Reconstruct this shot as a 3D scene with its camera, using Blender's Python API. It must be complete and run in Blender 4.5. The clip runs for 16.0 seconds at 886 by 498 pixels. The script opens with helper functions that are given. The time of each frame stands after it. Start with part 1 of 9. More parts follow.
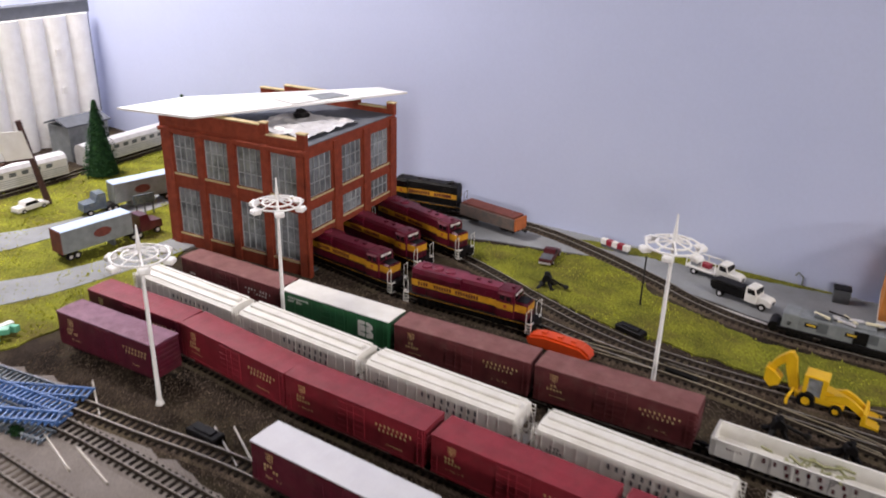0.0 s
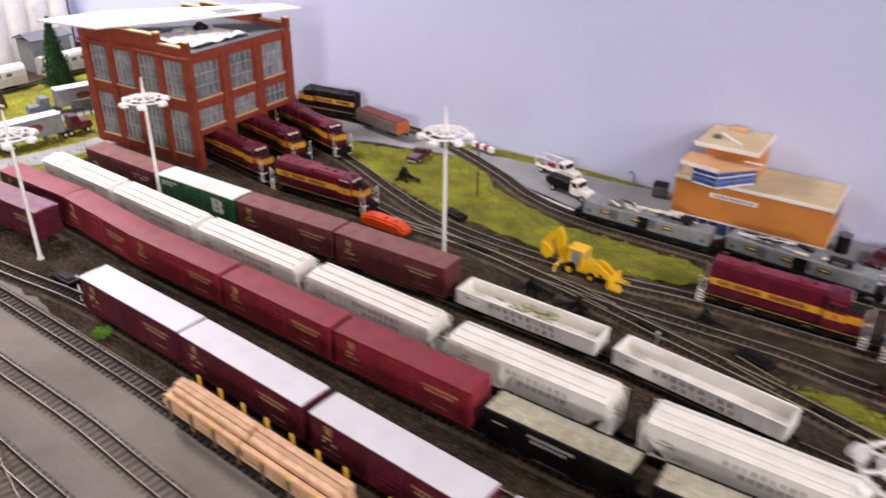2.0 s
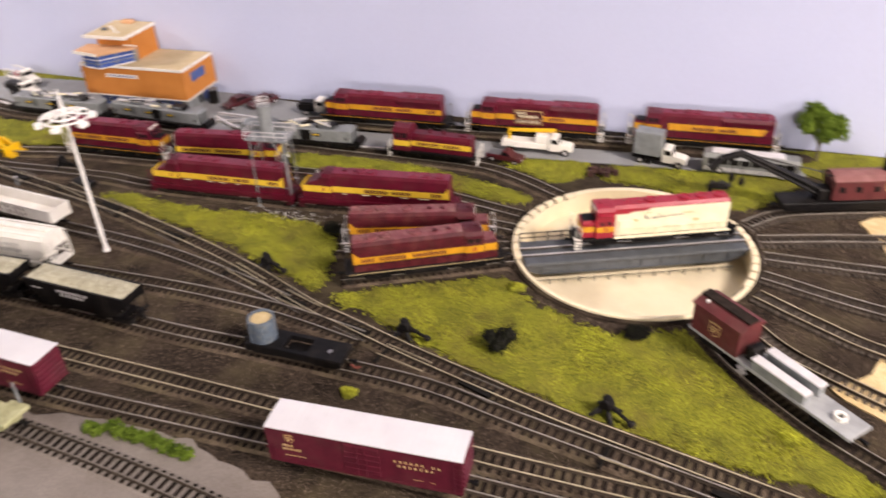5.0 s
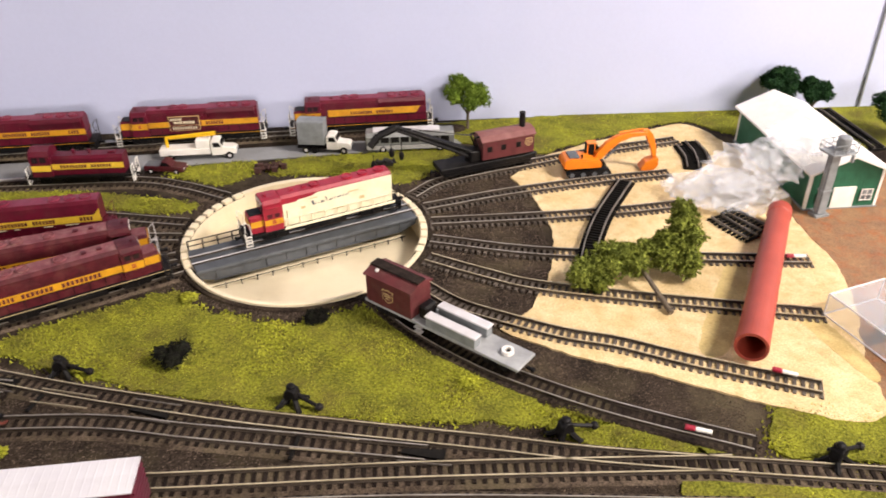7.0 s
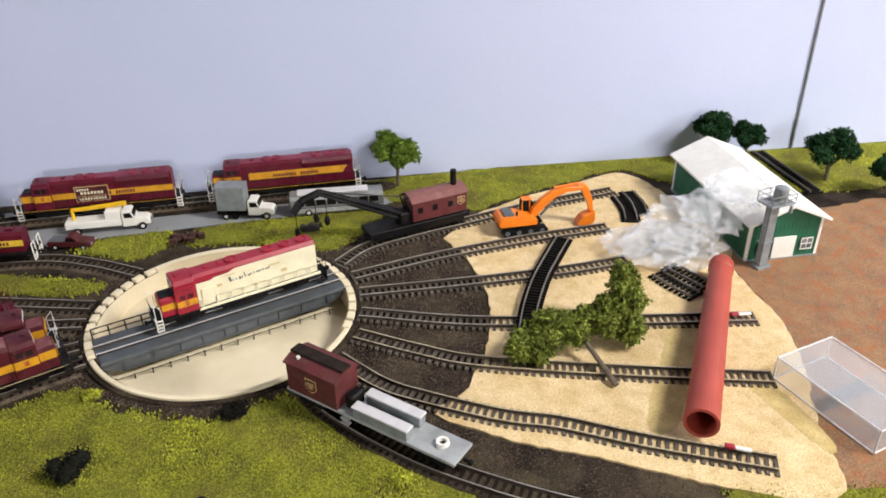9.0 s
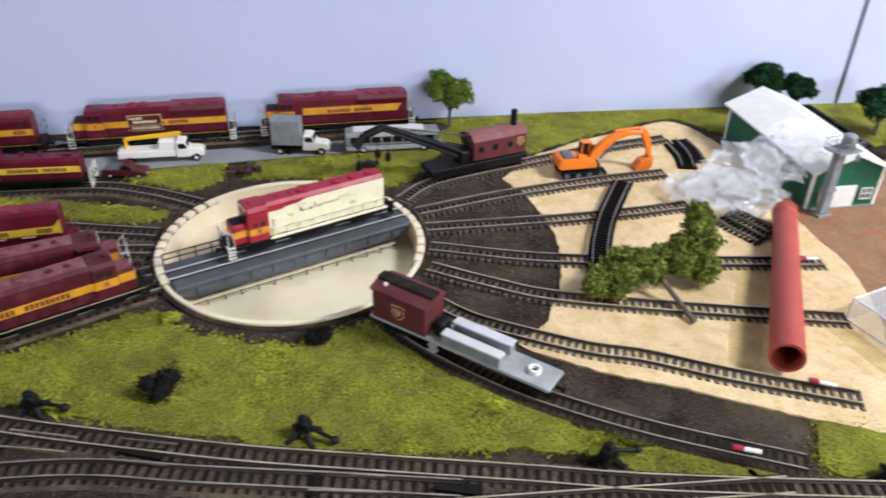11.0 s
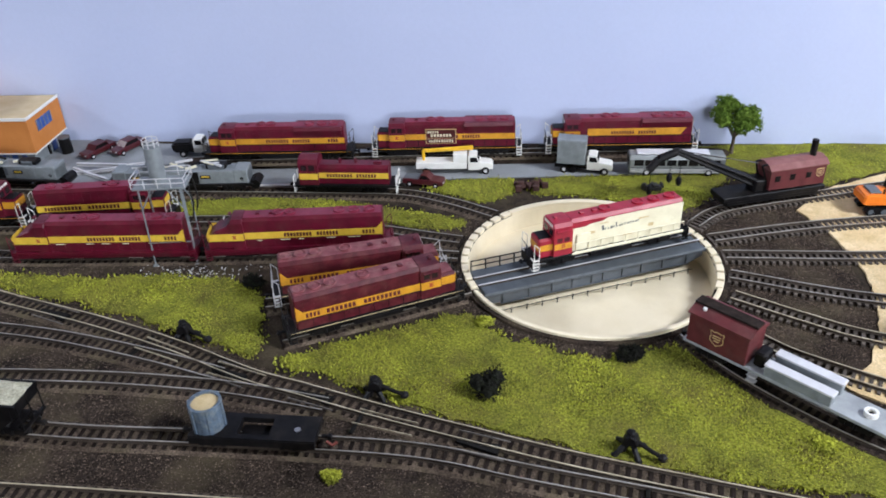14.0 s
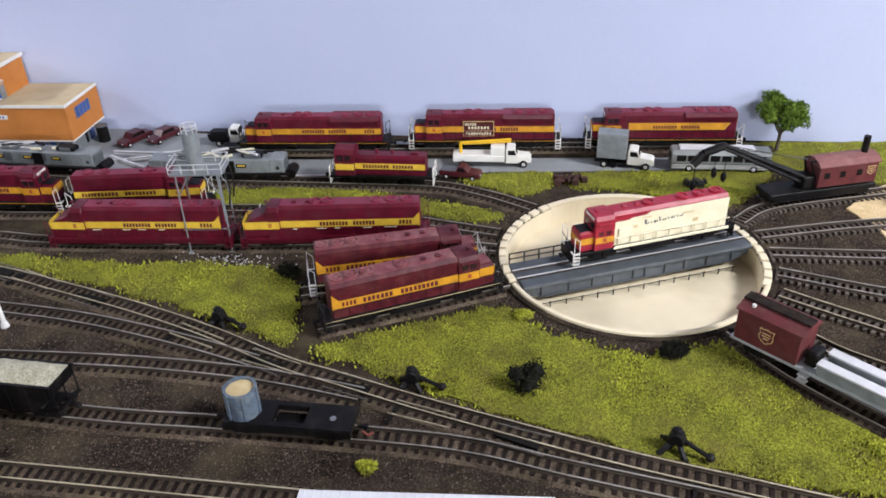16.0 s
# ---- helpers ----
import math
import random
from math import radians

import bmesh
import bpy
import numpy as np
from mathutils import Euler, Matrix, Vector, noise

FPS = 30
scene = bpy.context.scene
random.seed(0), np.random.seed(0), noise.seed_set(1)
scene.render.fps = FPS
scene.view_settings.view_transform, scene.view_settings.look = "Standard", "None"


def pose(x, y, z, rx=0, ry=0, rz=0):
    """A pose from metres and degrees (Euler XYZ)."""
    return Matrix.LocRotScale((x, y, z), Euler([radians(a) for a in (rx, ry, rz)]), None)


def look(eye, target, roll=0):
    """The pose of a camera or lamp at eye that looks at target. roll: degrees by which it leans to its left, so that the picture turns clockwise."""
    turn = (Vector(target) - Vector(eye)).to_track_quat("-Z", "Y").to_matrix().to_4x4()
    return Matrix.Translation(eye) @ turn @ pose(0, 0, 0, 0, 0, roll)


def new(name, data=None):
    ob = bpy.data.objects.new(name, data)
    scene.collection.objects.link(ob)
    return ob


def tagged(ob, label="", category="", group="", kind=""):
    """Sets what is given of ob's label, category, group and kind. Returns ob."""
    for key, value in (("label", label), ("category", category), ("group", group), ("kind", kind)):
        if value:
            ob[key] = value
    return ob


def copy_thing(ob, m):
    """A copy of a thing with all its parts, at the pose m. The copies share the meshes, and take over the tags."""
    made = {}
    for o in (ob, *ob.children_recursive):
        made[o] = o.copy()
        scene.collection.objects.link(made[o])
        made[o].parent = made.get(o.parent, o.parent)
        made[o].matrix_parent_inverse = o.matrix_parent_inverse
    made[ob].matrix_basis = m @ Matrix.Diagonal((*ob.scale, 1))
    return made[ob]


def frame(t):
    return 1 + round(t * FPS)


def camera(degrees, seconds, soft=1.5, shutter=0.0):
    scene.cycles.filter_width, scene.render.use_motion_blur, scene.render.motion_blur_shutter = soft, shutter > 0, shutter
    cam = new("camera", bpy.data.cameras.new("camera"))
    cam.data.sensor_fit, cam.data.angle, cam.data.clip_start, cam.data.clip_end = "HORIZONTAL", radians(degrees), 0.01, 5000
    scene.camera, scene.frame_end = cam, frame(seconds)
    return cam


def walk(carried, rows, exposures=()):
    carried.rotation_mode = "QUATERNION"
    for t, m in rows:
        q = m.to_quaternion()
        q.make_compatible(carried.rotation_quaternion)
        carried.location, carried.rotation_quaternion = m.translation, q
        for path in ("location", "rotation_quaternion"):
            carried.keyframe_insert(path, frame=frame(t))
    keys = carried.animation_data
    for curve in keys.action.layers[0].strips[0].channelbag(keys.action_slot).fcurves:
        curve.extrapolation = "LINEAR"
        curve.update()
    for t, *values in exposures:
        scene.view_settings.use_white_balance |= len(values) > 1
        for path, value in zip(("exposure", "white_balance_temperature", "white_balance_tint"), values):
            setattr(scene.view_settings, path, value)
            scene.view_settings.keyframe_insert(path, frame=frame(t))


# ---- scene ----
# An N gauge model railway (1:160) on a table along a painted backdrop. Metres in the world; the builders take millimetres.
cam = camera(58.96, 16.0, soft=1.75, shutter=0.5)
PATH = [
    (0, (-0.59622, -0.39310, 0.27050), (-1.04427, 0.41082, -0.12061), 1.63),
    (0.5, (-0.52795, -0.40884, 0.27566), (-1.01981, 0.35475, -0.14267), 0.41),
    (1, (-0.45560, -0.42264, 0.27720), (-0.96452, 0.31350, -0.16900), 1.33),
    (1.5, (-0.45484, -0.40637, 0.28484), (-0.95103, 0.32761, -0.17891), 0.16),
    (2, (-0.40526, -0.39292, 0.28302), (-0.88812, 0.34521, -0.18816), 0.87),
    (2.5, (-0.28296, -0.41192, 0.29219), (-0.77195, 0.32019, -0.18205), 1.24),
    (3, (-0.18379, -0.42255, 0.30647), (-0.69601, 0.28136, -0.18562), -0.28),
    (3.5, (-0.11795, -0.43264, 0.31444), (-0.63209, 0.27223, -0.17426), -1.00),
    (4, (-0.05037, -0.43331, 0.32019), (-0.55162, 0.28303, -0.16520), -1.48),
    (4.5, (-0.00149, -0.43962, 0.31324), (-0.42430, 0.30928, -0.19703), -2.30),
    (5, (0.00898, -0.44298, 0.30758), (-0.24258, 0.35682, -0.23744), -2.43),
    (5.2, (0.00905, -0.44400, 0.30697), (-0.19277, 0.36553, -0.24433), -2.03),
    (7.3, (0.05007, -0.43310, 0.28259), (0.14768, 0.40620, -0.25224), -0.28),
    (7.5, (0.05090, -0.43050, 0.28126), (0.14790, 0.40928, -0.25293), 0.21),
    (8, (0.03972, -0.42171, 0.28463), (0.14216, 0.43039, -0.22861), 0.37),
    (8.5, (0.05108, -0.40567, 0.28568), (0.18254, 0.45348, -0.20888), 1.33),
    (8.7, (0.06399, -0.39945, 0.29096), (0.21278, 0.45588, -0.20530), -0.87),
    (10.8, (0.01736, -0.39521, 0.27141), (0.20546, 0.41849, -0.27859), 1.67),
    (11, (0.00558, -0.39550, 0.27316), (0.17779, 0.42833, -0.26687), 1.66),
    (11.5, (-0.01508, -0.39061, 0.27262), (0.11045, 0.44174, -0.26724), 0.75),
    (12, (-0.03224, -0.39236, 0.27791), (0.04925, 0.44905, -0.25631), 0.20),
    (12.5, (-0.04395, -0.39297, 0.28106), (-0.00997, 0.45508, -0.24776), -0.68),
    (13, (-0.05378, -0.39234, 0.28103), (-0.06208, 0.45811, -0.24495), -1.25),
    (13.5, (-0.06229, -0.39600, 0.27882), (-0.09773, 0.45476, -0.24553), -2.16),
    (14, (-0.07085, -0.40144, 0.28044), (-0.12453, 0.45050, -0.24045), -1.98),
    (14.5, (-0.07331, -0.39989, 0.28008), (-0.14133, 0.45380, -0.23624), -2.63),
    (15, (-0.07431, -0.39769, 0.27601), (-0.15038, 0.45606, -0.23909), -2.53),
    (15.5, (-0.07747, -0.39793, 0.27170), (-0.16224, 0.45546, -0.24264), -2.33),
    (16, (-0.07861, -0.39760, 0.26976), (-0.16592, 0.45391, -0.24728), -2.08),
]
EXPOSURES = [(0.0, -0.33, 6500, 15), (0.7, 0.0, 6550, 16), (1.5, 0.1, 6600, 19), (2.5, 0.1, 6750, 20), (4.0, 0.25, 7000, 21), (5.2, 0.4, 7150, 20), (7.3, 0.3, 7000, 16), (8.0, 0.2, 6700, 14), (8.7, 0.03, 6500, 9), (10.8, 0.04, 5800, 11), (12.0, 0.02, 5750, 9), (13.0, 0.06, 5650, 9), (14.0, 0.15, 5550, 9), (16.0, 0.2, 5850, 11)]
walk(cam, [(t, look(eye, target, roll)) for t, eye, target, roll in PATH], EXPOSURES)

# ---- world and light: a closed unseen room with added panel lamps ----
world = bpy.data.worlds.new("room_dark")
scene.world = world
world.use_nodes = True
world.node_tree.nodes["Background"].inputs[0].default_value = (0.6, 0.65, 0.75, 1)
world.node_tree.nodes["Background"].inputs[1].default_value = 0.03


def panel_light(x, y, z, sx, sy, watts, rx=0, rz=0):
    lamp = bpy.data.lights.new("fluorescent_light", "AREA")
    lamp.shape, lamp.size, lamp.size_y, lamp.energy, lamp.color = "RECTANGLE", sx, sy, watts, (1.0, 0.965, 0.92)
    new("fluorescent_light", lamp).matrix_world = pose(x, y, z, rx, 0, rz)


# x, y, z, width, depth, watts, tilt and turn of unseen lamps, added to fit shadows and brightness: two tilted panels in
# the room, one overhead, one low over the far left corner to brighten the silo
LAMPS = [(2.0, -1.3, 0.8, 0.4, 0.25, 19, 76, 47), (0.35, -3.4, 0.9, 0.8, 0.45, 37, 77, 11), (1.3, -0.6, 1.29, 0.6, 0.3, 52, 0, 0), (-1.45, 0.02, 0.72, 0.3, 0.15, 12, 0, 0)]
for row in LAMPS:
    panel_light(*row)

# ---- materials ----
def rgb(h):
    """Linear colour from an sRGB hex code."""
    v = [int(h[i : i + 2], 16) / 255 for i in (0, 2, 4)]
    return tuple(c / 12.92 if c <= 0.04045 else ((c + 0.055) / 1.055) ** 2.4 for c in v)


def material(name, a, b=None, size=6.0, rough=0.5, metal=0.0, bump=0.0, bump_size=0.6, fine=0.35, dirt=None, dirt_amount=0.0, dirt_size=14.0, spread=0.0, spec=0.5, island=0.0):
    """Two colours mixed by noise of the given size in mm, fine grain, patches of dirt, relief; spread varies it from piece to piece."""
    m = bpy.data.materials.new(name)
    m.use_nodes = True
    n, l = m.node_tree.nodes, m.node_tree.links
    out = n["Principled BSDF"]
    b = b or tuple(c * 0.8 for c in a)
    co = n.new("ShaderNodeTexCoord")

    def noise_node(mm, detail):
        t = n.new("ShaderNodeTexNoise")
        t.inputs["Scale"].default_value = 1000.0 / mm
        t.inputs["Detail"].default_value = detail
        t.inputs["Roughness"].default_value = 0.62
        l.new(co.outputs["Object"], t.inputs["Vector"])
        return t

    big, small = noise_node(size, 4), noise_node(bump_size, 3)
    ramp = n.new("ShaderNodeMapRange")
    ramp.inputs[1].default_value, ramp.inputs[2].default_value = 0.34, 0.66
    l.new(big.outputs["Fac"], ramp.inputs[0])
    mix = n.new("ShaderNodeMix")
    mix.data_type = "RGBA"
    mix.inputs[6].default_value, mix.inputs[7].default_value = (*a, 1), (*b, 1)
    l.new(ramp.outputs[0], mix.inputs[0])
    last = mix.outputs[2]
    if fine:
        val = n.new("ShaderNodeMapRange")
        val.inputs[1].default_value, val.inputs[2].default_value = 0.3, 0.7
        val.inputs[3].default_value, val.inputs[4].default_value = 1 - fine, 1 + fine
        l.new(small.outputs["Fac"], val.inputs[0])
        mul = n.new("ShaderNodeMix")
        mul.data_type, mul.blend_type = "RGBA", "MULTIPLY"
        mul.inputs[0].default_value = 1.0
        l.new(last, mul.inputs[6])
        l.new(val.outputs[0], mul.inputs[7])
        last = mul.outputs[2]
    if dirt:
        d = noise_node(dirt_size, 6)
        dr = n.new("ShaderNodeMapRange")
        dr.inputs[1].default_value, dr.inputs[2].default_value = 0.48, 0.72
        dr.inputs[4].default_value = dirt_amount
        l.new(d.outputs["Fac"], dr.inputs[0])
        dm = n.new("ShaderNodeMix")
        dm.data_type = "RGBA"
        dm.inputs[7].default_value = (*dirt, 1)
        l.new(dr.outputs[0], dm.inputs[0])
        l.new(last, dm.inputs[6])
        last = dm.outputs[2]
    if spread:
        info = n.new("ShaderNodeObjectInfo")
        sm = n.new("ShaderNodeMapRange")
        sm.inputs[3].default_value, sm.inputs[4].default_value = 1 - spread, 1 + spread
        l.new(info.outputs["Random"], sm.inputs[0])
        mul = n.new("ShaderNodeMix")
        mul.data_type, mul.blend_type = "RGBA", "MULTIPLY"
        mul.inputs[0].default_value = 1.0
        l.new(last, mul.inputs[6])
        l.new(sm.outputs[0], mul.inputs[7])
        last = mul.outputs[2]
    if island:
        geo = n.new("ShaderNodeNewGeometry")
        im = n.new("ShaderNodeMapRange")
        im.inputs[3].default_value, im.inputs[4].default_value = 1 - island, 1 + island
        l.new(geo.outputs["Random Per Island"], im.inputs[0])
        mul = n.new("ShaderNodeMix")
        mul.data_type, mul.blend_type = "RGBA", "MULTIPLY"
        mul.inputs[0].default_value = 1.0
        l.new(last, mul.inputs[6])
        l.new(im.outputs[0], mul.inputs[7])
        last = mul.outputs[2]
    l.new(last, out.inputs["Base Color"])
    rr = n.new("ShaderNodeMapRange")
    rr.inputs[3].default_value, rr.inputs[4].default_value = max(rough - 0.1, 0.03), min(rough + 0.1, 1)
    l.new(big.outputs["Fac"], rr.inputs[0])
    l.new(rr.outputs[0], out.inputs["Roughness"])
    out.inputs["Metallic"].default_value = metal
    out.inputs["Specular IOR Level"].default_value = spec
    if bump:
        bp = n.new("ShaderNodeBump")
        bp.inputs["Strength"].default_value = 1.0
        bp.inputs["Distance"].default_value = bump * 0.001
        l.new(small.outputs["Fac"], bp.inputs["Height"])
        l.new(bp.outputs[0], out.inputs["Normal"])
    return m


def glass(name, tint=(1, 1, 1), rough=0.05, alpha=0.25):
    """Thin clear plastic: mostly see-through with a gloss."""
    m = bpy.data.materials.new(name)
    m.use_nodes = True
    n, l = m.node_tree.nodes, m.node_tree.links
    out = n["Principled BSDF"]
    out.inputs["Base Color"].default_value = (*tint, 1)
    out.inputs["Roughness"].default_value = rough
    out.inputs["Alpha"].default_value = alpha
    return m


DUST = (0.16, 0.13, 0.10)
# Darkened, with strong fine contrast, to paint the shaded gaps between grains.
BALLAST = material("brown_ballast", rgb("40362e"), rgb("1f1916"), 30, 0.95, bump=0.8, bump_size=1.2, fine=0.85, dirt=rgb("645a44"), dirt_amount=0.65, dirt_size=40, spec=0.08)
BEDBROWN = material("packed_brown_track_ballast", rgb("63564a"), rgb("40362e"), 14, 0.95, bump=0.6, bump_size=1.0, fine=0.7, dirt=rgb("6f664c"), dirt_amount=0.5, dirt_size=30, spec=0.08)
GREYGROUND = material("grey_fine_ballast", rgb("88807a"), rgb("756c66"), 60, 0.95, bump=0.25, bump_size=0.7, fine=0.25, dirt=rgb("8c8680"), dirt_amount=0.4, dirt_size=40, spec=0.15)
ASPHALT = material("grey_road_paint", rgb("8f9193"), rgb("7f8082"), 40, 0.9, bump=0.12, bump_size=0.5, fine=0.12, dirt=rgb("777470"), dirt_amount=0.4, dirt_size=25)
GRASS = material("grass_turf", rgb("85862e"), rgb("606126"), 26, 0.95, bump=0.9, bump_size=1.3, fine=0.7, dirt=rgb("5f5230"), dirt_amount=0.8, dirt_size=34, spec=0.08)
BLADE = material("grass_clump", rgb("b4b540"), rgb("8c9130"), 20, 0.95, bump=0, fine=0.35, dirt=rgb("7a7040"), dirt_amount=0.7, dirt_size=26, island=0.5, spec=0.08)
SAND = material("sand_coloured_board", rgb("dcc499"), rgb("cbb081"), 22, 0.95, bump=0.4, bump_size=1.1, fine=0.28, dirt=rgb("b0925f"), dirt_amount=0.6, dirt_size=9, spec=0.2)
DIRT = material("red_brown_earth", rgb("7c5d45"), rgb("94714f"), 26, 0.95, bump=0.5, bump_size=0.9, fine=0.4, dirt=rgb("a4511e"), dirt_amount=0.6, dirt_size=9)
BACKDROP = material("lavender_blue_backdrop_paint", rgb("c0c6e1"), rgb("bac1dd"), 300, 0.85, bump=0.02, bump_size=3, fine=0.015)
# Unseen walls and ceiling, coloured dark so that less light bounces back.
ROOMWALL = material("dark_grey_room_paint", (0.13, 0.127, 0.124), (0.11, 0.108, 0.105), 300, 0.9, fine=0.02)
CARPET = material("dark_carpet", (0.08, 0.08, 0.09), (0.06, 0.06, 0.07), 40, 0.95, fine=0.3)
TIE = material("dark_brown_tie_plastic", rgb("2c2420"), rgb("1b1613"), 5, 0.85, fine=0.3, spread=0.3, spec=0.08)
GREYTIE = material("dusty_weathered_tie", rgb("5d544c"), rgb("443c36"), 5, 0.9, fine=0.35, spread=0.3, spec=0.2, dirt=rgb("7a7067"), dirt_amount=0.4)
BLACKTIE = material("black_tie_plastic", rgb("1d1b19"), rgb("121110"), 5, 0.9, fine=0.2, spread=0.2, spec=0.1)
# Pale base and little metal: reflected light is put into the rail colour.
RAIL = material("nickel_rail", rgb("b1aaa0"), rgb("8d867c"), 20, 0.36, metal=0.35, fine=0.1)
RAILWEB = material("brown_rail_web", rgb("43392f"), rgb("302821"), 8, 0.7, fine=0.15, spec=0.3)
# Warmer, paler copy: the golden lamp reflection on some rails is painted in.
GLINTRAIL = material("glint_toned_rail", rgb("cdc0a2"), rgb("a89b80"), 20, 0.34, metal=0.25, fine=0.1)
MAROON = material("maroon_paint", rgb("5e1026"), rgb("4e0c1e"), 9, 0.42, fine=0.08, bump=0.02, spread=0.06, dirt=DUST, dirt_amount=0.12, spec=0.3)
MAROON_OLD = material("weathered_maroon_paint", rgb("521620"), rgb("3e0f17"), 7, 0.5, fine=0.14, bump=0.03, dirt=rgb("855049"), dirt_amount=0.3, dirt_size=9, spec=0.3)
CARMAROON = material("dark_maroon_car_paint", rgb("581527"), rgb("4a1121"), 10, 0.55, fine=0.08, bump=0.02, spread=0.08, dirt=DUST, dirt_amount=0.12, spec=0.3)
CARRED = material("red_car_paint", rgb("87202d"), rgb("761b26"), 10, 0.55, fine=0.08, bump=0.02, spread=0.07, dirt=DUST, dirt_amount=0.1)
CARBROWN = material("brown_red_car_paint", rgb("5f292b"), rgb("4f2123"), 10, 0.6, fine=0.08, bump=0.02, spread=0.08, dirt=DUST, dirt_amount=0.2, spec=0.3)
BROWNROOF = material("dusty_brown_roof_paint", rgb("7d4d4b"), rgb("6e4340"), 8, 0.75, fine=0.1, dirt=rgb("8d6a63"), dirt_amount=0.4)
CARGREEN = material("green_car_paint", rgb("1f5a34"), rgb("194a2b"), 10, 0.5, fine=0.08, bump=0.02, dirt=DUST, dirt_amount=0.1)
WHITE = material("white_paint", rgb("e9e6e0"), rgb("dedad2"), 12, 0.5, fine=0.04, spread=0.04, dirt=rgb("b9b2a6"), dirt_amount=0.2)
SILVER = material("pale_grey_roof_metal", rgb("d5d2d2"), rgb("c5c2c3"), 9, 0.42, metal=0.15, fine=0.05, spread=0.05, dirt=rgb("9a9694"), dirt_amount=0.25)
YELLOW = material("yellow_paint", rgb("d3981f"), rgb("bd8317"), 8, 0.5, fine=0.12, dirt=rgb("7d5020"), dirt_amount=0.45, dirt_size=7)
PALEYELLOW = material("pale_yellow_paint", rgb("e0bd3c"), rgb("d3aa30"), 8, 0.5, fine=0.08)
GOLD = material("gold_lettering", rgb("cdb582"), rgb("bda06a"), 8, 0.5, fine=0.05)
INK = material("dark_red_lettering", rgb("5b1a22"), rgb("4c151c"), 8, 0.6, fine=0.05)
CREAM = material("cream_paint", rgb("e4dcc0"), rgb("d8cfb0"), 8, 0.55, fine=0.06, dirt=rgb("a99f80"), dirt_amount=0.2)
REDPAINT = material("bright_red_paint", rgb("9a1a30"), rgb("88162a"), 8, 0.45, fine=0.06)
BLACK = material("black_plastic", rgb("141213"), rgb("0b0a0b"), 6, 0.5, fine=0.15, dirt=DUST, dirt_amount=0.08, spec=0.15)
DARKSTEEL = material("blackened_steel", rgb("2d2a28"), rgb("1f1c1b"), 4, 0.5, metal=0.4, fine=0.2)
STEEL = material("bright_steel", rgb("b6b3ac"), rgb("97938b"), 4, 0.3, metal=1.0, fine=0.1)
GREYPLASTIC = material("grey_plastic", rgb("85898b"), rgb("707476"), 8, 0.5, fine=0.08, dirt=rgb("6a6b6c"), dirt_amount=0.25)
DARKGREY = material("dark_grey_plastic", rgb("5c6064"), rgb("4f5256"), 8, 0.55, fine=0.1)
SLATE = material("slate_grey_roof", rgb("5b5e66"), rgb("50535a"), 15, 0.8, fine=0.12)
MASTWHITE = material("white_mast_plastic", rgb("f1efec"), rgb("e6e3df"), 12, 0.4, fine=0.03)
WOOD = material("pale_pine_lumber", rgb("deb795"), rgb("c9a07c"), 5, 0.75, fine=0.16, spread=0.12, dirt=rgb("a87650"), dirt_amount=0.4, dirt_size=9)
OLIVE = material("faded_olive_car", rgb("a5a47c"), rgb("8d8c66"), 5, 0.8, fine=0.2, dirt=rgb("c9c6a5"), dirt_amount=0.5)
LOAD = material("pale_gravel_load", rgb("b5b09a"), rgb("9a957f"), 5, 0.95, bump=0.6, bump_size=1.1, fine=0.35)
BRICK = material("red_brown_brick", rgb("8c3d26"), rgb("7a3320"), 6, 0.8, bump=0.12, bump_size=0.7, fine=0.2, dirt=rgb("5f2a1c"), dirt_amount=0.35, spread=0.05, spec=0.3)
# Light and dark greys paint reflections into the panes.
PANE = material("reflection_toned_pane", rgb("8f9295"), rgb("56595c"), 14, 0.14, fine=0.15, spread=0.3)
STONE = material("pale_stone_sill", rgb("c9b489"), rgb("b9a274"), 6, 0.7, fine=0.1)
PAPER = material("white_card", rgb("e8e6e4"), rgb("dfdcd9"), 60, 0.7, fine=0.02)
OCHRE = material("ochre_card_wall", rgb("c07a35"), rgb("b56f2c"), 20, 0.75, fine=0.05)
TAN = material("tan_card_roof", rgb("c9b593"), rgb("bda984"), 18, 0.8, fine=0.08, dirt=rgb("b0946a"), dirt_amount=0.3)
SALMON = material("orange_tan_card_roof", rgb("cfa27c"), rgb("c4956d"), 18, 0.8, fine=0.05)
BLUE = material("blue_glazing", rgb("2e4f9b"), rgb("27447f"), 5, 0.35, fine=0.15, dirt=rgb("6d87c0"), dirt_amount=0.3, dirt_size=6)
PITCREAM = material("cream_pit_plastic", rgb("e6d8ba"), rgb("dccdac"), 30, 0.6, fine=0.04, dirt=rgb("b7a98a"), dirt_amount=0.25, dirt_size=40)
BRIDGE = material("blue_grey_bridge_paint", rgb("505459"), rgb("42464a"), 10, 0.6, fine=0.1, dirt=rgb("4a4f52"), dirt_amount=0.3)
SHEDGREEN = material("dark_green_siding", rgb("1f6247"), rgb("19553c"), 9, 0.6, fine=0.08)
PIPERED = material("terracotta_red_pipe", rgb("a54434"), rgb("983c2e"), 30, 0.55, fine=0.05, dirt=rgb("80352a"), dirt_amount=0.2)
# Darker copy of the pipe red, for the shade inside the bore.
PIPEDARK = material("shaded_pipe_bore", rgb("5a1e17"), rgb("4a1812"), 30, 0.7, fine=0.1)
BAG = glass("clear_plastic_film", (0.95, 0.96, 0.98), 0.14, 0.2)
CLEAR = glass("clear_plastic_box", (0.7, 0.73, 0.78), 0.1, 0.08)
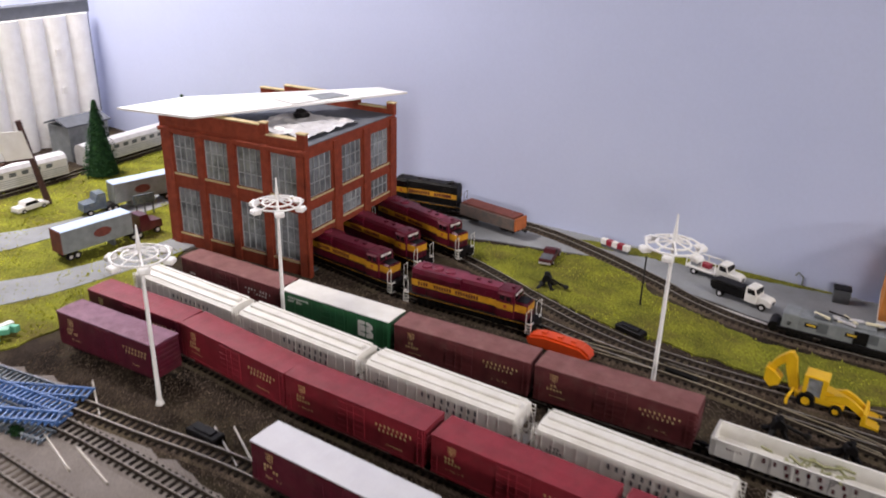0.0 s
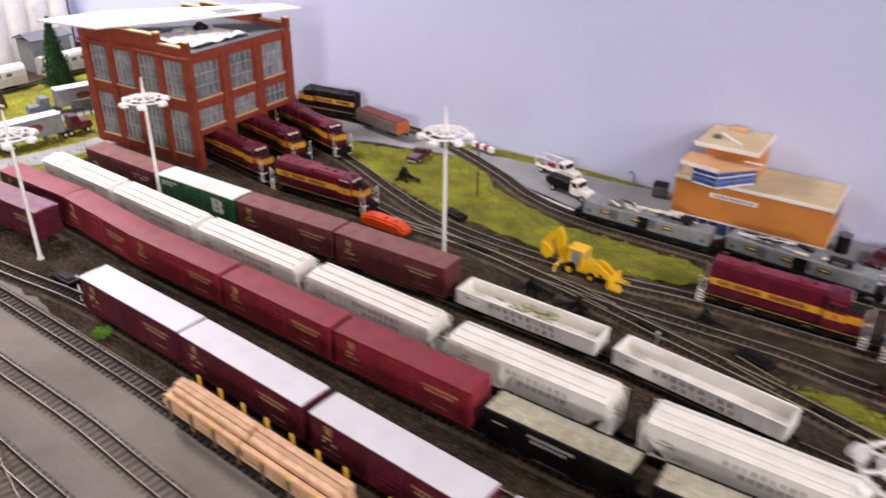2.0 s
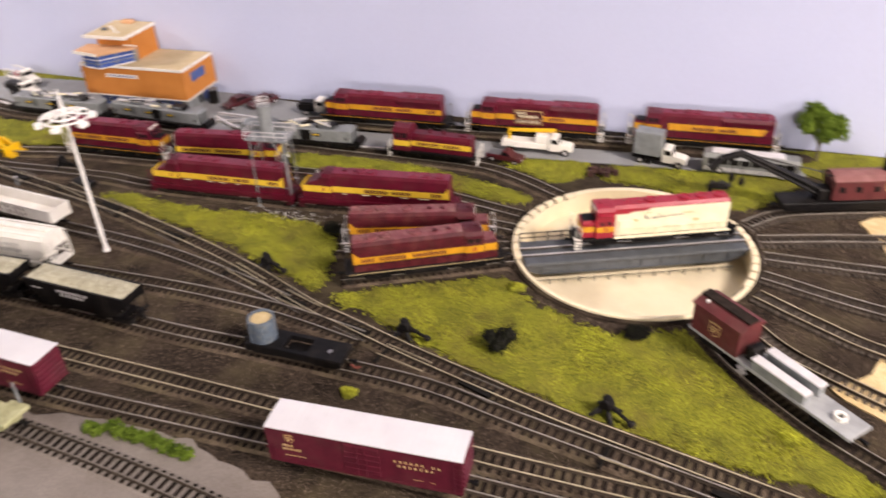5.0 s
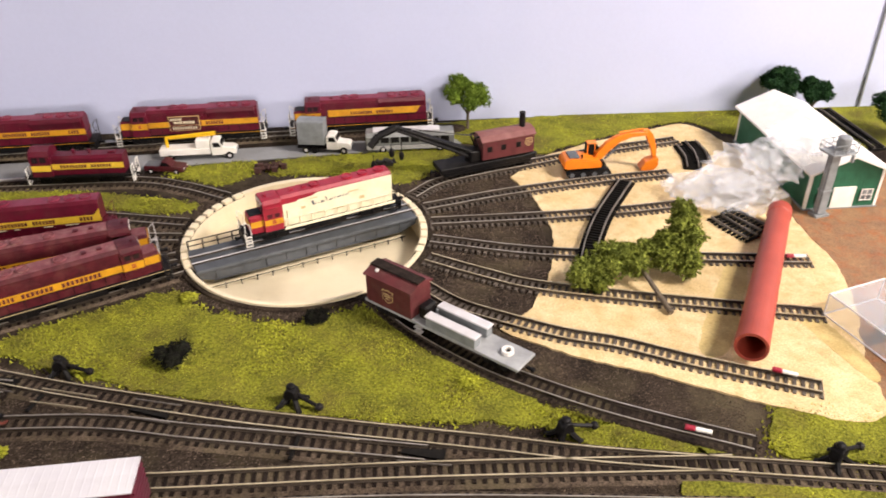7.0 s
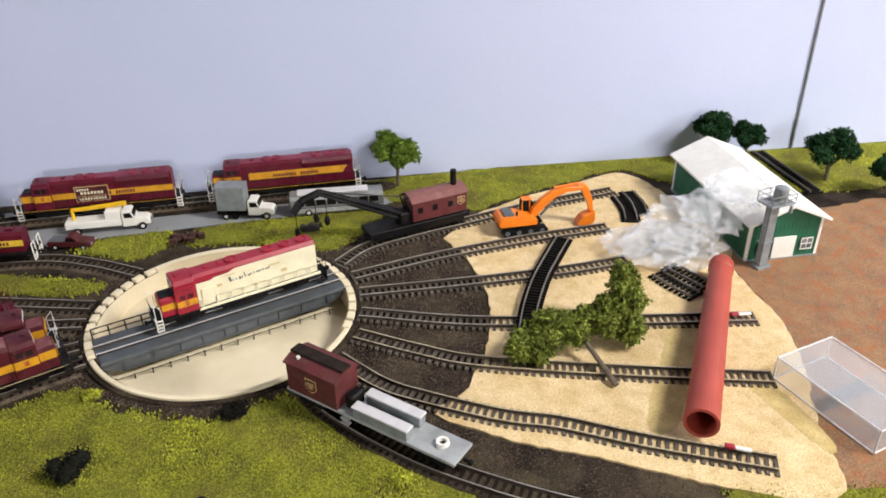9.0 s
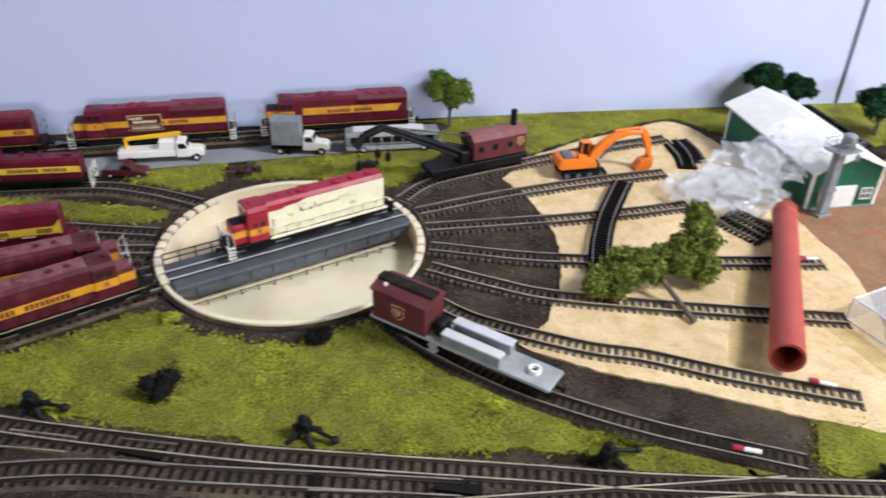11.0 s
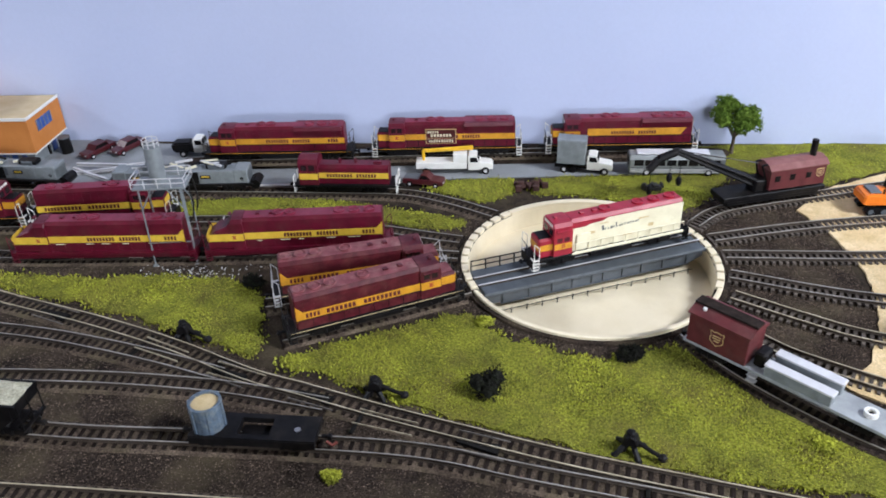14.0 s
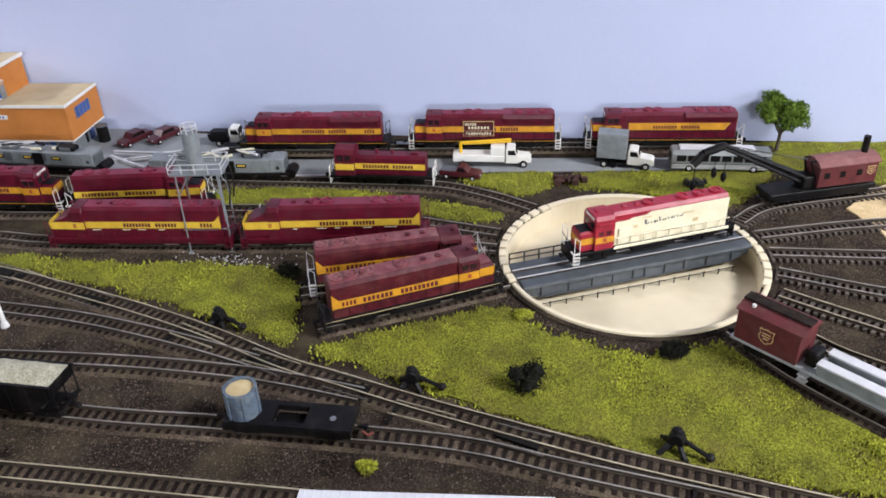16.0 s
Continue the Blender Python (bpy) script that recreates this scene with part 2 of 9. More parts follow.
LEAF = material("leaf_green", rgb("64792b"), rgb("3d511a"), 7, 0.9, fine=0.45, dirt=rgb("8a9e42"), dirt_amount=0.5, dirt_size=6, island=0.45, spec=0.08)
LEAFOLIVE = material("olive_leaf_green", rgb("7a8238"), rgb("535a25"), 8, 0.9, fine=0.45, dirt=rgb("8a9648"), dirt_amount=0.5, dirt_size=9, island=0.5, spec=0.08)
LEAFDARK = material("dark_leaf_green", rgb("233f26"), rgb("162a18"), 6, 0.9, fine=0.4, dirt=rgb("456b3a"), dirt_amount=0.4, dirt_size=5, island=0.4, spec=0.08)
BARK = material("grey_bark", rgb("6a5d4e"), rgb("50463a"), 4, 0.9, bump=0.2, fine=0.3)
SCRUB = material("blackish_scrub", rgb("1f1e1a"), rgb("141411"), 4, 0.95, fine=0.5, dirt=rgb("3d4230"), dirt_amount=0.5, dirt_size=4, spec=0.08)
ORANGE = material("orange_machine_plastic", rgb("ea801c"), rgb("e07414"), 8, 0.4, fine=0.05)
ORANGERED = material("orange_red_plastic", rgb("e2501c"), rgb("d44516"), 8, 0.4, fine=0.05)
MACHINEYELLOW = material("machine_yellow_plastic", rgb("e4b618"), rgb("d8a80f"), 8, 0.4, fine=0.06)
TANKBLUE = material("blue_grey_tank", rgb("5b6876"), rgb("404a58"), 5, 0.45, fine=0.25, dirt=rgb("8d8f86"), dirt_amount=0.55, dirt_size=4)
PLASTICBLUE = material("blue_plastic", rgb("4f74ad"), rgb("3e6193"), 6, 0.45, fine=0.1)
TUFTGREEN = material("bright_green_flock", rgb("6f9a3c"), rgb("4f7a2a"), 6, 0.95, fine=0.4, island=0.4, spec=0.2)
TEAL = material("pale_teal_plastic", rgb("6fb79a"), rgb("5aa387"), 6, 0.5, fine=0.1)
# Roof copies of the maroons: dust plus a lighter tone for overhead light.
MAROONTOP = material("lit_dusty_maroon_roof", rgb("7a1d38"), rgb("68182e"), 9, 0.5, fine=0.1, bump=0.02, dirt=rgb("8c4a58"), dirt_amount=0.35, dirt_size=12)
OLDTOP = material("lit_brown_dusted_maroon_roof", rgb("7d4347"), rgb("622b32"), 7, 0.7, fine=0.16, bump=0.03, dirt=rgb("9c7a72"), dirt_amount=0.55, dirt_size=9)
RUST = material("rust_red_body", rgb("74382c"), rgb("5c2b23"), 6, 0.75, fine=0.15, dirt=rgb("5c2c22"), dirt_amount=0.4)
WINEGLASS = material("dark_cab_glazing", rgb("2e2024"), rgb("241a1d"), 6, 0.25, fine=0.05)
DECKGREY = material("dull_pale_grey_deck_paint", rgb("a3a5a6"), rgb("8e9091"), 9, 0.5, fine=0.08, dirt=rgb("76777a"), dirt_amount=0.3)
POSTBROWN = material("dark_brown_post_wood", rgb("4a2c24"), rgb("38211b"), 5, 0.8, fine=0.2)
HAZE = glass("cloudy_clear_lid", (0.75, 0.78, 0.83), 0.2, 0.16)
STAIN = material("mustard_glue_stain", rgb("c7b077"), rgb("b8a068"), 14, 0.9, bump=0.3, bump_size=0.9, fine=0.2, dirt=rgb("a88d55"), dirt_amount=0.4)
DULLRAIL = material("dull_weathered_rail", rgb("857d74"), rgb("69625b"), 20, 0.52, metal=0.35, fine=0.1)
ROOFWHITE = material("pinkish_white_car_roof", rgb("d3d2d6"), rgb("c9c7cd"), 30, 0.5, fine=0.03, dirt=rgb("bdb8ba"), dirt_amount=0.15)
BUSGREY = material("dull_silver_coach_paint", rgb("8f9190"), rgb("7d7f7e"), 9, 0.38, metal=0.3, fine=0.08, dirt=rgb("5f605e"), dirt_amount=0.3)
VEHMAROON = material("dark_maroon_vehicle_paint", rgb("4a151c"), rgb("3c1016"), 6, 0.35, fine=0.1, dirt=rgb("7a5048"), dirt_amount=0.25)
# Glow for the added lamp panels, none of them in view.
LIGHTTUBE = bpy.data.materials.new("lit_diffuser")
LIGHTTUBE.use_nodes = True
LIGHTTUBE.node_tree.nodes["Principled BSDF"].inputs["Emission Color"].default_value = (1, 0.97, 0.93, 1)
LIGHTTUBE.node_tree.nodes["Principled BSDF"].inputs["Emission Strength"].default_value = 6.0

# ---- builders, in millimetres ----
def part(name, bm, mat, parent=None, label="", smooth=False):
    """Links a bmesh made in millimetres as one mesh object, under a thing or a part."""
    if len(bm.verts):
        bmesh.ops.scale(bm, vec=(0.001, 0.001, 0.001), verts=bm.verts)
    me = bpy.data.meshes.new(name)
    bm.to_mesh(me)
    bm.free()
    me.materials.append(mat)
    if smooth:
        me.polygons.foreach_set("use_smooth", [True] * len(me.polygons))
    ob = new(name, me)
    ob.parent = parent
    if label:
        ob["label"] = label
    return ob


def thing(name, label, category, x=0, y=0, z=0, rz=0, group="", kind=""):
    ob = new(name)
    ob.empty_display_size = 0.005
    ob.matrix_basis = pose(x * 0.001, y * 0.001, z * 0.001, 0, 0, rz)
    return tagged(ob, label, category, group, kind)


def at(x, y, z=0, rz=0):
    return pose(x * 0.001, y * 0.001, z * 0.001, 0, 0, rz)


def mesh():
    return bmesh.new()


def box(bm, x0, x1, y0, y1, z0, z1, bev=0.0, m=None):
    vs = [bm.verts.new((x, y, z)) for z in (z0, z1) for y in (y0, y1) for x in (x0, x1)]
    fs = [bm.faces.new([vs[i] for i in q]) for q in ((0, 2, 3, 1), (4, 5, 7, 6), (0, 1, 5, 4), (2, 6, 7, 3), (0, 4, 6, 2), (1, 3, 7, 5))]
    if bev:
        es = list({e for f in fs for e in f.edges})
        got = bmesh.ops.bevel(bm, geom=es, offset=bev, segments=1, affect="EDGES", profile=0.5)
        vs = list({v for f in got["faces"] for v in f.verts} | {v for v in vs if v.is_valid})
    if m is not None:
        bmesh.ops.transform(bm, matrix=m, verts=vs)
    return bm


def turn_at(x, y, z, rx=0, ry=0, rz=0):
    return Matrix.Translation((x, y, z)) @ Euler([radians(a) for a in (rx, ry, rz)]).to_matrix().to_4x4()


def cyl(bm, p0, p1, r0, r1=None, n=12, caps=True):
    r1 = r0 if r1 is None else r1
    p0, p1 = Vector(p0), Vector(p1)
    q = (p1 - p0).to_track_quat("Z", "Y")
    rings = []
    for p, r in ((p0, r0), (p1, r1)):
        rings.append([bm.verts.new(p + q @ Vector((r * math.cos(2 * math.pi * i / n), r * math.sin(2 * math.pi * i / n), 0))) for i in range(n)])
    for i in range(n):
        bm.faces.new((rings[0][i], rings[0][(i + 1) % n], rings[1][(i + 1) % n], rings[1][i]))
    if caps:
        bm.faces.new(rings[0][::-1])
        bm.faces.new(rings[1])
    return bm


def tube(bm, p0, p1, r0, r1, n=24):
    """A hollow pipe with walls."""
    p0, p1 = Vector(p0), Vector(p1)
    q = (p1 - p0).to_track_quat("Z", "Y")
    rings = [[bm.verts.new(p + q @ Vector((r * math.cos(2 * math.pi * i / n), r * math.sin(2 * math.pi * i / n), 0))) for i in range(n)] for p, r in ((p0, r0), (p1, r0), (p1, r1), (p0, r1))]
    for k in range(4):
        for i in range(n):
            bm.faces.new((rings[k][i], rings[k][(i + 1) % n], rings[(k + 1) % 4][(i + 1) % n], rings[(k + 1) % 4][i]))
    return bm


def prism(bm, pts, axis, a, b, m=None):
    """A polygon drawn across one axis and drawn out along it from a to b."""
    def place(p, s):
        return {"x": (s, p[0], p[1]), "y": (p[0], s, p[1]), "z": (p[0], p[1], s)}[axis]
    lo, hi = [bm.verts.new(place(p, a)) for p in pts], [bm.verts.new(place(p, b)) for p in pts]
    n = len(pts)
    bm.faces.new(lo), bm.faces.new(hi)
    for i in range(n):
        bm.faces.new((lo[i], lo[(i + 1) % n], hi[(i + 1) % n], hi[i]))
    if m is not None:
        bmesh.ops.transform(bm, matrix=m, verts=lo + hi)
    bmesh.ops.recalc_face_normals(bm, faces=list({f for v in lo + hi for f in v.link_faces}))
    return bm


def wire(bm, pts, r=0.25, n=5):
    for p, q in zip(pts, pts[1:]):
        cyl(bm, p, q, r, n=n)
    return bm


def ball(bm, x, y, z, rx, ry=None, rz=None, n=8, rough=0.0, rnd=random):
    """A lump; rough pushes its points in and out."""
    got = bmesh.ops.create_icosphere(bm, subdivisions=2 if n > 6 else 1, radius=1)
    for v in got["verts"]:
        s = 1 + rnd.uniform(-rough, rough)
        v.co = Vector((x + v.co.x * rx * s, y + v.co.y * (ry or rx) * s, z + v.co.z * (rz or rx) * s))
    return bm


def bars(bm, x0, y, z0, height, count, width, gap, side=-1, skip=0.0, rnd=random, depth=0.12):
    """A row of plain letter-sized bars on a side wall at y, facing side."""
    x = x0
    a, b = sorted((y, y + side * depth))
    for _ in range(count):
        if rnd.random() >= skip:
            box(bm, x + width * 0.12, x + width * 0.88, a, b, z0, z0 + height)
        x += width + gap
    return bm


def loft(bm, rings, caps=True):
    """One skin through rings of equal count."""
    made = [[bm.verts.new(p) for p in r] for r in rings]
    n = len(made[0])
    for a, b in zip(made, made[1:]):
        for i in range(n):
            bm.faces.new((a[i], a[(i + 1) % n], b[(i + 1) % n], b[i]))
    if caps:
        bm.faces.new(made[0])
        bm.faces.new(made[-1])
    bmesh.ops.recalc_face_normals(bm, faces=bm.faces)
    return bm


def hoop(bm, r, z, thick, n=36, m=6):
    """A ring of round section."""
    rows = [[bm.verts.new(((r + thick * math.cos(b)) * math.cos(a), (r + thick * math.cos(b)) * math.sin(a), z + thick * math.sin(b))) for b in [2 * math.pi * j / m for j in range(m)]] for a in [2 * math.pi * i / n for i in range(n)]]
    for i in range(n):
        for j in range(m):
            bm.faces.new((rows[i][j], rows[(i + 1) % n][j], rows[(i + 1) % n][(j + 1) % m], rows[i][(j + 1) % m]))
    return bm


def smooth_line(pts, step=2.0):
    """A smooth curve through points, at even steps; a list of (x, y, direction)."""
    p = [Vector(q) for q in pts]
    p = [p[0] * 2 - p[1]] + p + [p[-1] * 2 - p[-2]]
    dense = []
    for a, b, c, d in zip(p, p[1:], p[2:], p[3:]):
        for k in range(24):
            t = k / 24
            dense.append(0.5 * (2 * b + (c - a) * t + (2 * a - 5 * b + 4 * c - d) * t * t + (3 * b - a - 3 * c + d) * t ** 3))
    dense.append(p[-2])
    s = [0.0]
    for a, b in zip(dense, dense[1:]):
        s.append(s[-1] + (b - a).length)
    out, k = [], 0
    n = max(2, int(s[-1] / step))
    for i in range(n + 1):
        want = s[-1] * i / n
        while k < len(s) - 2 and s[k + 1] < want:
            k += 1
        f = (want - s[k]) / max(s[k + 1] - s[k], 1e-9)
        q = dense[k].lerp(dense[k + 1], f)
        d = dense[k + 1] - dense[k]
        out.append((q.x, q.y, math.atan2(d.y, d.x)))
    return out


def blob(pts, rough=2.0, step=5.0, seed=1):
    """A closed outline through points with an uneven edge."""
    rnd = random.Random(seed)
    line = smooth_line([*pts, pts[0]], step)[:-1]
    return [(x - math.sin(d) * (w := rough * (noise.noise((x * 0.06, y * 0.06, seed)) + rnd.uniform(-0.5, 0.5))), y + math.cos(d) * w) for x, y, d in line]


def inside(x, y, poly):
    hit = False
    for (x0, y0), (x1, y1) in zip(poly, poly[1:] + poly[:1]):
        if (y0 > y) != (y1 > y) and x < x0 + (y - y0) / (y1 - y0) * (x1 - x0):
            hit = not hit
    return hit


def patch(name, poly, z, mat, label, category="ground", dome=0.0, kind="structure"):
    """A thin sheet over the ground with its edge turned down into it."""
    bm = mesh()
    top = [bm.verts.new((x, y, z)) for x, y in poly]
    low = [bm.verts.new((x, y, -3)) for x, y in poly]
    bm.faces.new(top)
    n = len(poly)
    for i in range(n):
        bm.faces.new((top[i], low[i], low[(i + 1) % n], top[(i + 1) % n]))
    bmesh.ops.triangulate(bm, faces=[f for f in bm.faces if len(f.verts) > 4])
    bmesh.ops.recalc_face_normals(bm, faces=bm.faces)
    return tagged(part(name, bm, mat), label, category, "", kind)

# ---- the room and the table ----
TX, TY, TR = -2.1, 39, 84.5  # turntable centre and radius
WALL_Y = 233.0


def room():
    bm = mesh()
    box(bm, -3600, 3200, -4600, 400, -1120, -1100)
    tagged(part("floor", bm, CARPET), "dark carpeted room floor under the table", "floor", "", "structure")
    bm = mesh()
    box(bm, -3600, 3200, -4600, 400, 1400, 1420)
    tagged(part("ceiling", bm, ROOMWALL), "unseen room ceiling, coloured dark to cut bounced light", "ceiling", "", "structure")
    for name, dims in (("wall_north", (-3600, 3200, 330, 370)), ("wall_south", (-3600, 3200, -4640, -4600)), ("wall_west", (-3640, -3600, -4600, 330)), ("wall_east", (3200, 3240, -4600, 330))):
        bm = mesh()
        box(bm, *dims, -1100, 1400)
        tagged(part(name, bm, ROOMWALL), "unseen room wall, coloured dark to cut bounced light", "wall", "", "structure")
    # Fixtures made up for the added lamps.
    for x, y, z, sx, sy, _, tilt, turn in LAMPS:
        lamp = thing("panel_light", "unseen rectangular panel added to light the layout", "lamp", group="fluorescent panels")
        lamp.matrix_basis = pose(x, y, z, tilt, 0, turn)
        a, b = sx * 500 + 30, sy * 500 + 30
        bm = mesh()
        for q in ((-a, a, -b, -b + 25), (-a, a, b - 25, b), (-a, -a + 25, -b + 25, b - 25), (a - 25, a, -b + 25, b - 25)):
            box(bm, *q, 20, 100)
        part("frame", bm, ROOMWALL, lamp)
        part("diffuser", box(mesh(), -a + 26, a - 26, -b + 26, b - 26, 40, 46), LIGHTTUBE, lamp, "glowing white diffuser")
        if tilt:
            # Stand made up to carry a tilted lamp out of view.
            foot = thing("lamp_stand", "thin dark stand added on the floor behind an unseen panel", "lamp stand", x * 1000, y * 1000 - 130, 0)
            part("pole", cyl(mesh(), (0, 0, -1090), (0, 0, z * 1000), 12, n=10), DARKSTEEL, foot)
            part("base", cyl(mesh(), (0, 0, -1100), (0, 0, -1080), 160, n=24), DARKSTEEL, foot)
        elif z < 1.2:
            part("hanger", cyl(mesh(), (0, 0, 46), (0, 0, 1400 - z * 1000), 6, n=10), ROOMWALL, lamp)
        else:
            part("hanger", cyl(mesh(), (0, 0, 46), (0, 0, 1400 - z * 1000), 20, n=10), ROOMWALL, lamp)


room()


def backdrop():
    """One curved board: along the layout, then round the far left corner."""
    line = smooth_line([(1400, 160), (720, 200), (352, 219), (187, 228), (0, WALL_Y), (-180, 238), (-440, 249), (-610, 255), (-760, 263), (-1050, 267), (-1370, 270), (-1520, 282), (-1650, 258), (-1700, 150), (-1720, -100), (-1730, -900)], 20)
    bm = mesh()
    prev = None
    for x, y, d in line:
        nx, ny = -math.sin(d), math.cos(d)
        ring = [bm.verts.new(v) for v in ((x, y, -30), (x - nx * 6, y - ny * 6, -30), (x - nx * 6, y - ny * 6, 620), (x, y, 620))]
        if prev:
            for i in range(4):
                bm.faces.new((prev[i], prev[(i + 1) % 4], ring[(i + 1) % 4], ring[i]))
        prev = ring
    bmesh.ops.recalc_face_normals(bm, faces=bm.faces)
    tagged(part("backdrop", bm, BACKDROP, smooth=False), "lavender blue painted backdrop board behind the layout", "backdrop", "", "structure")


backdrop()


def ground():
    bm = mesh()
    outer = [(-1760, -470), (1420, -470), (1420, 290), (-1760, 290)]
    ov = [bm.verts.new((x, y, 0)) for x, y in outer]
    iv = [bm.verts.new((TX + TR * math.cos(a), TY + TR * math.sin(a), 0)) for a in [2 * math.pi * i / 96 for i in range(96)]]
    edges = [bm.edges.new((r[i], r[(i + 1) % len(r)])) for r in (ov, iv) for i in range(len(r))]
    bmesh.ops.triangle_fill(bm, edges=edges, use_beauty=True)
    bmesh.ops.recalc_face_normals(bm, faces=bm.faces)
    if sum(f.normal.z for f in bm.faces) < 0:
        bmesh.ops.reverse_faces(bm, faces=bm.faces)
    tagged(part("ground", bm, BALLAST), "dark brown ballasted ground of the model yard", "ground", "", "structure")
    bm = mesh()
    for q in ((-1760, 1420, -490, -470), (-1760, 1420, 292, 310), (-1780, -1760, -490, 310), (1420, 1440, -490, 310)):
        box(bm, *q, -140, 0)
    box(bm, -1760, 1420, -470, 292, -140, -130)
    tagged(part("layout_table", bm, CARPET), "dark boxed table carrying the model railway", "table", "", "structure")


ground()

GREY_ZONE = blob([(-1088.6, -158.5), (-988.4, -149.6), (-883.8, -166.8), (-826.5, -176.3), (-692.7, -188.5), (-596, -197.1), (-446.3, -213.1), (-340.9, -207.9), (-254.9, -198.4), (-211.6, -202.6), (-159, -219), (-82.7, -264.8), (-41.6, -339.9), (-41.6, -474.9), (-677.3, -476.6), (-1306, -457.9), (-1339.8, -257.7), (-1200.2, -195.8)], 5, 8, 3)
patch("pavement", GREY_ZONE, 0.5, GREYGROUND, "grey fine gravel in front of the yard tracks")
ROAD = blob([(-983.6, 170.3), (-919.7, 180.4), (-889.6, 200.1), (-831.9, 210.3), (-782, 220.5), (-740.5, 211), (-708.7, 194), (-672.5, 184.5), (-626.1, 172.6), (-534.3, 169.4), (-402.9, 156.1), (-300.5, 151.1), (-242.7, 152.9), (-99.6, 164.1), (-55.9, 165.7), (41.1, 170.3), (118.1, 175.7), (127.5, 194.3), (117.4, 223.8), (-199.9, 223.5), (-620.8, 265.2), (-990.3, 261)], 0.8, 8, 5)
patch("road", ROAD, 0.8, ASPHALT, "flat grey painted service road along the backdrop", "road")
SAND_ARC = [(TX + 172 * math.cos(radians(a)), TY + 172 * math.sin(radians(a))) for a in (24, 12, 0, -14, -26, -38, -46)]
SAND_POLY = blob([*SAND_ARC, (196.1, -132.4), (287, -175.7), (310.9, -129.8), (342.2, -48.6), (344.4, 23.8), (363.3, 65.6), (353.1, 127.2), (330.3, 190.5), (280.5, 179), (240, 165.7), (192.2, 144.1)], 1.5, 5, 7)
patch("engine_house_floor", SAND_POLY, 1.2, SAND, "sand coloured unfinished board floor beyond the turntable", "floor")
for pts in ([(273.3, -29.7), (286.9, -32.5), (240.9, -111.9), (224.2, -108.2)], [(291, -94.3), (304.6, -92.9), (310.9, -140.1), (302.5, -145.5)]):
    patch("floor", blob(pts, 0.8, 4, 3), 1.3, STAIN, "darker mustard glue stain on the sand coloured floor", "floor")
EARTH = blob([(345.4, 21.7), (340.1, -43.5), (310.9, -126.8), (290.1, -178.7), (353.7, -253.5), (723.6, -256), (781, 71.6), (520.1, 101.6), (358.1, 65.5)], 3, 6, 9)
patch("earth", EARTH, 0.6, DIRT, "red brown bare earth beside the green shed")

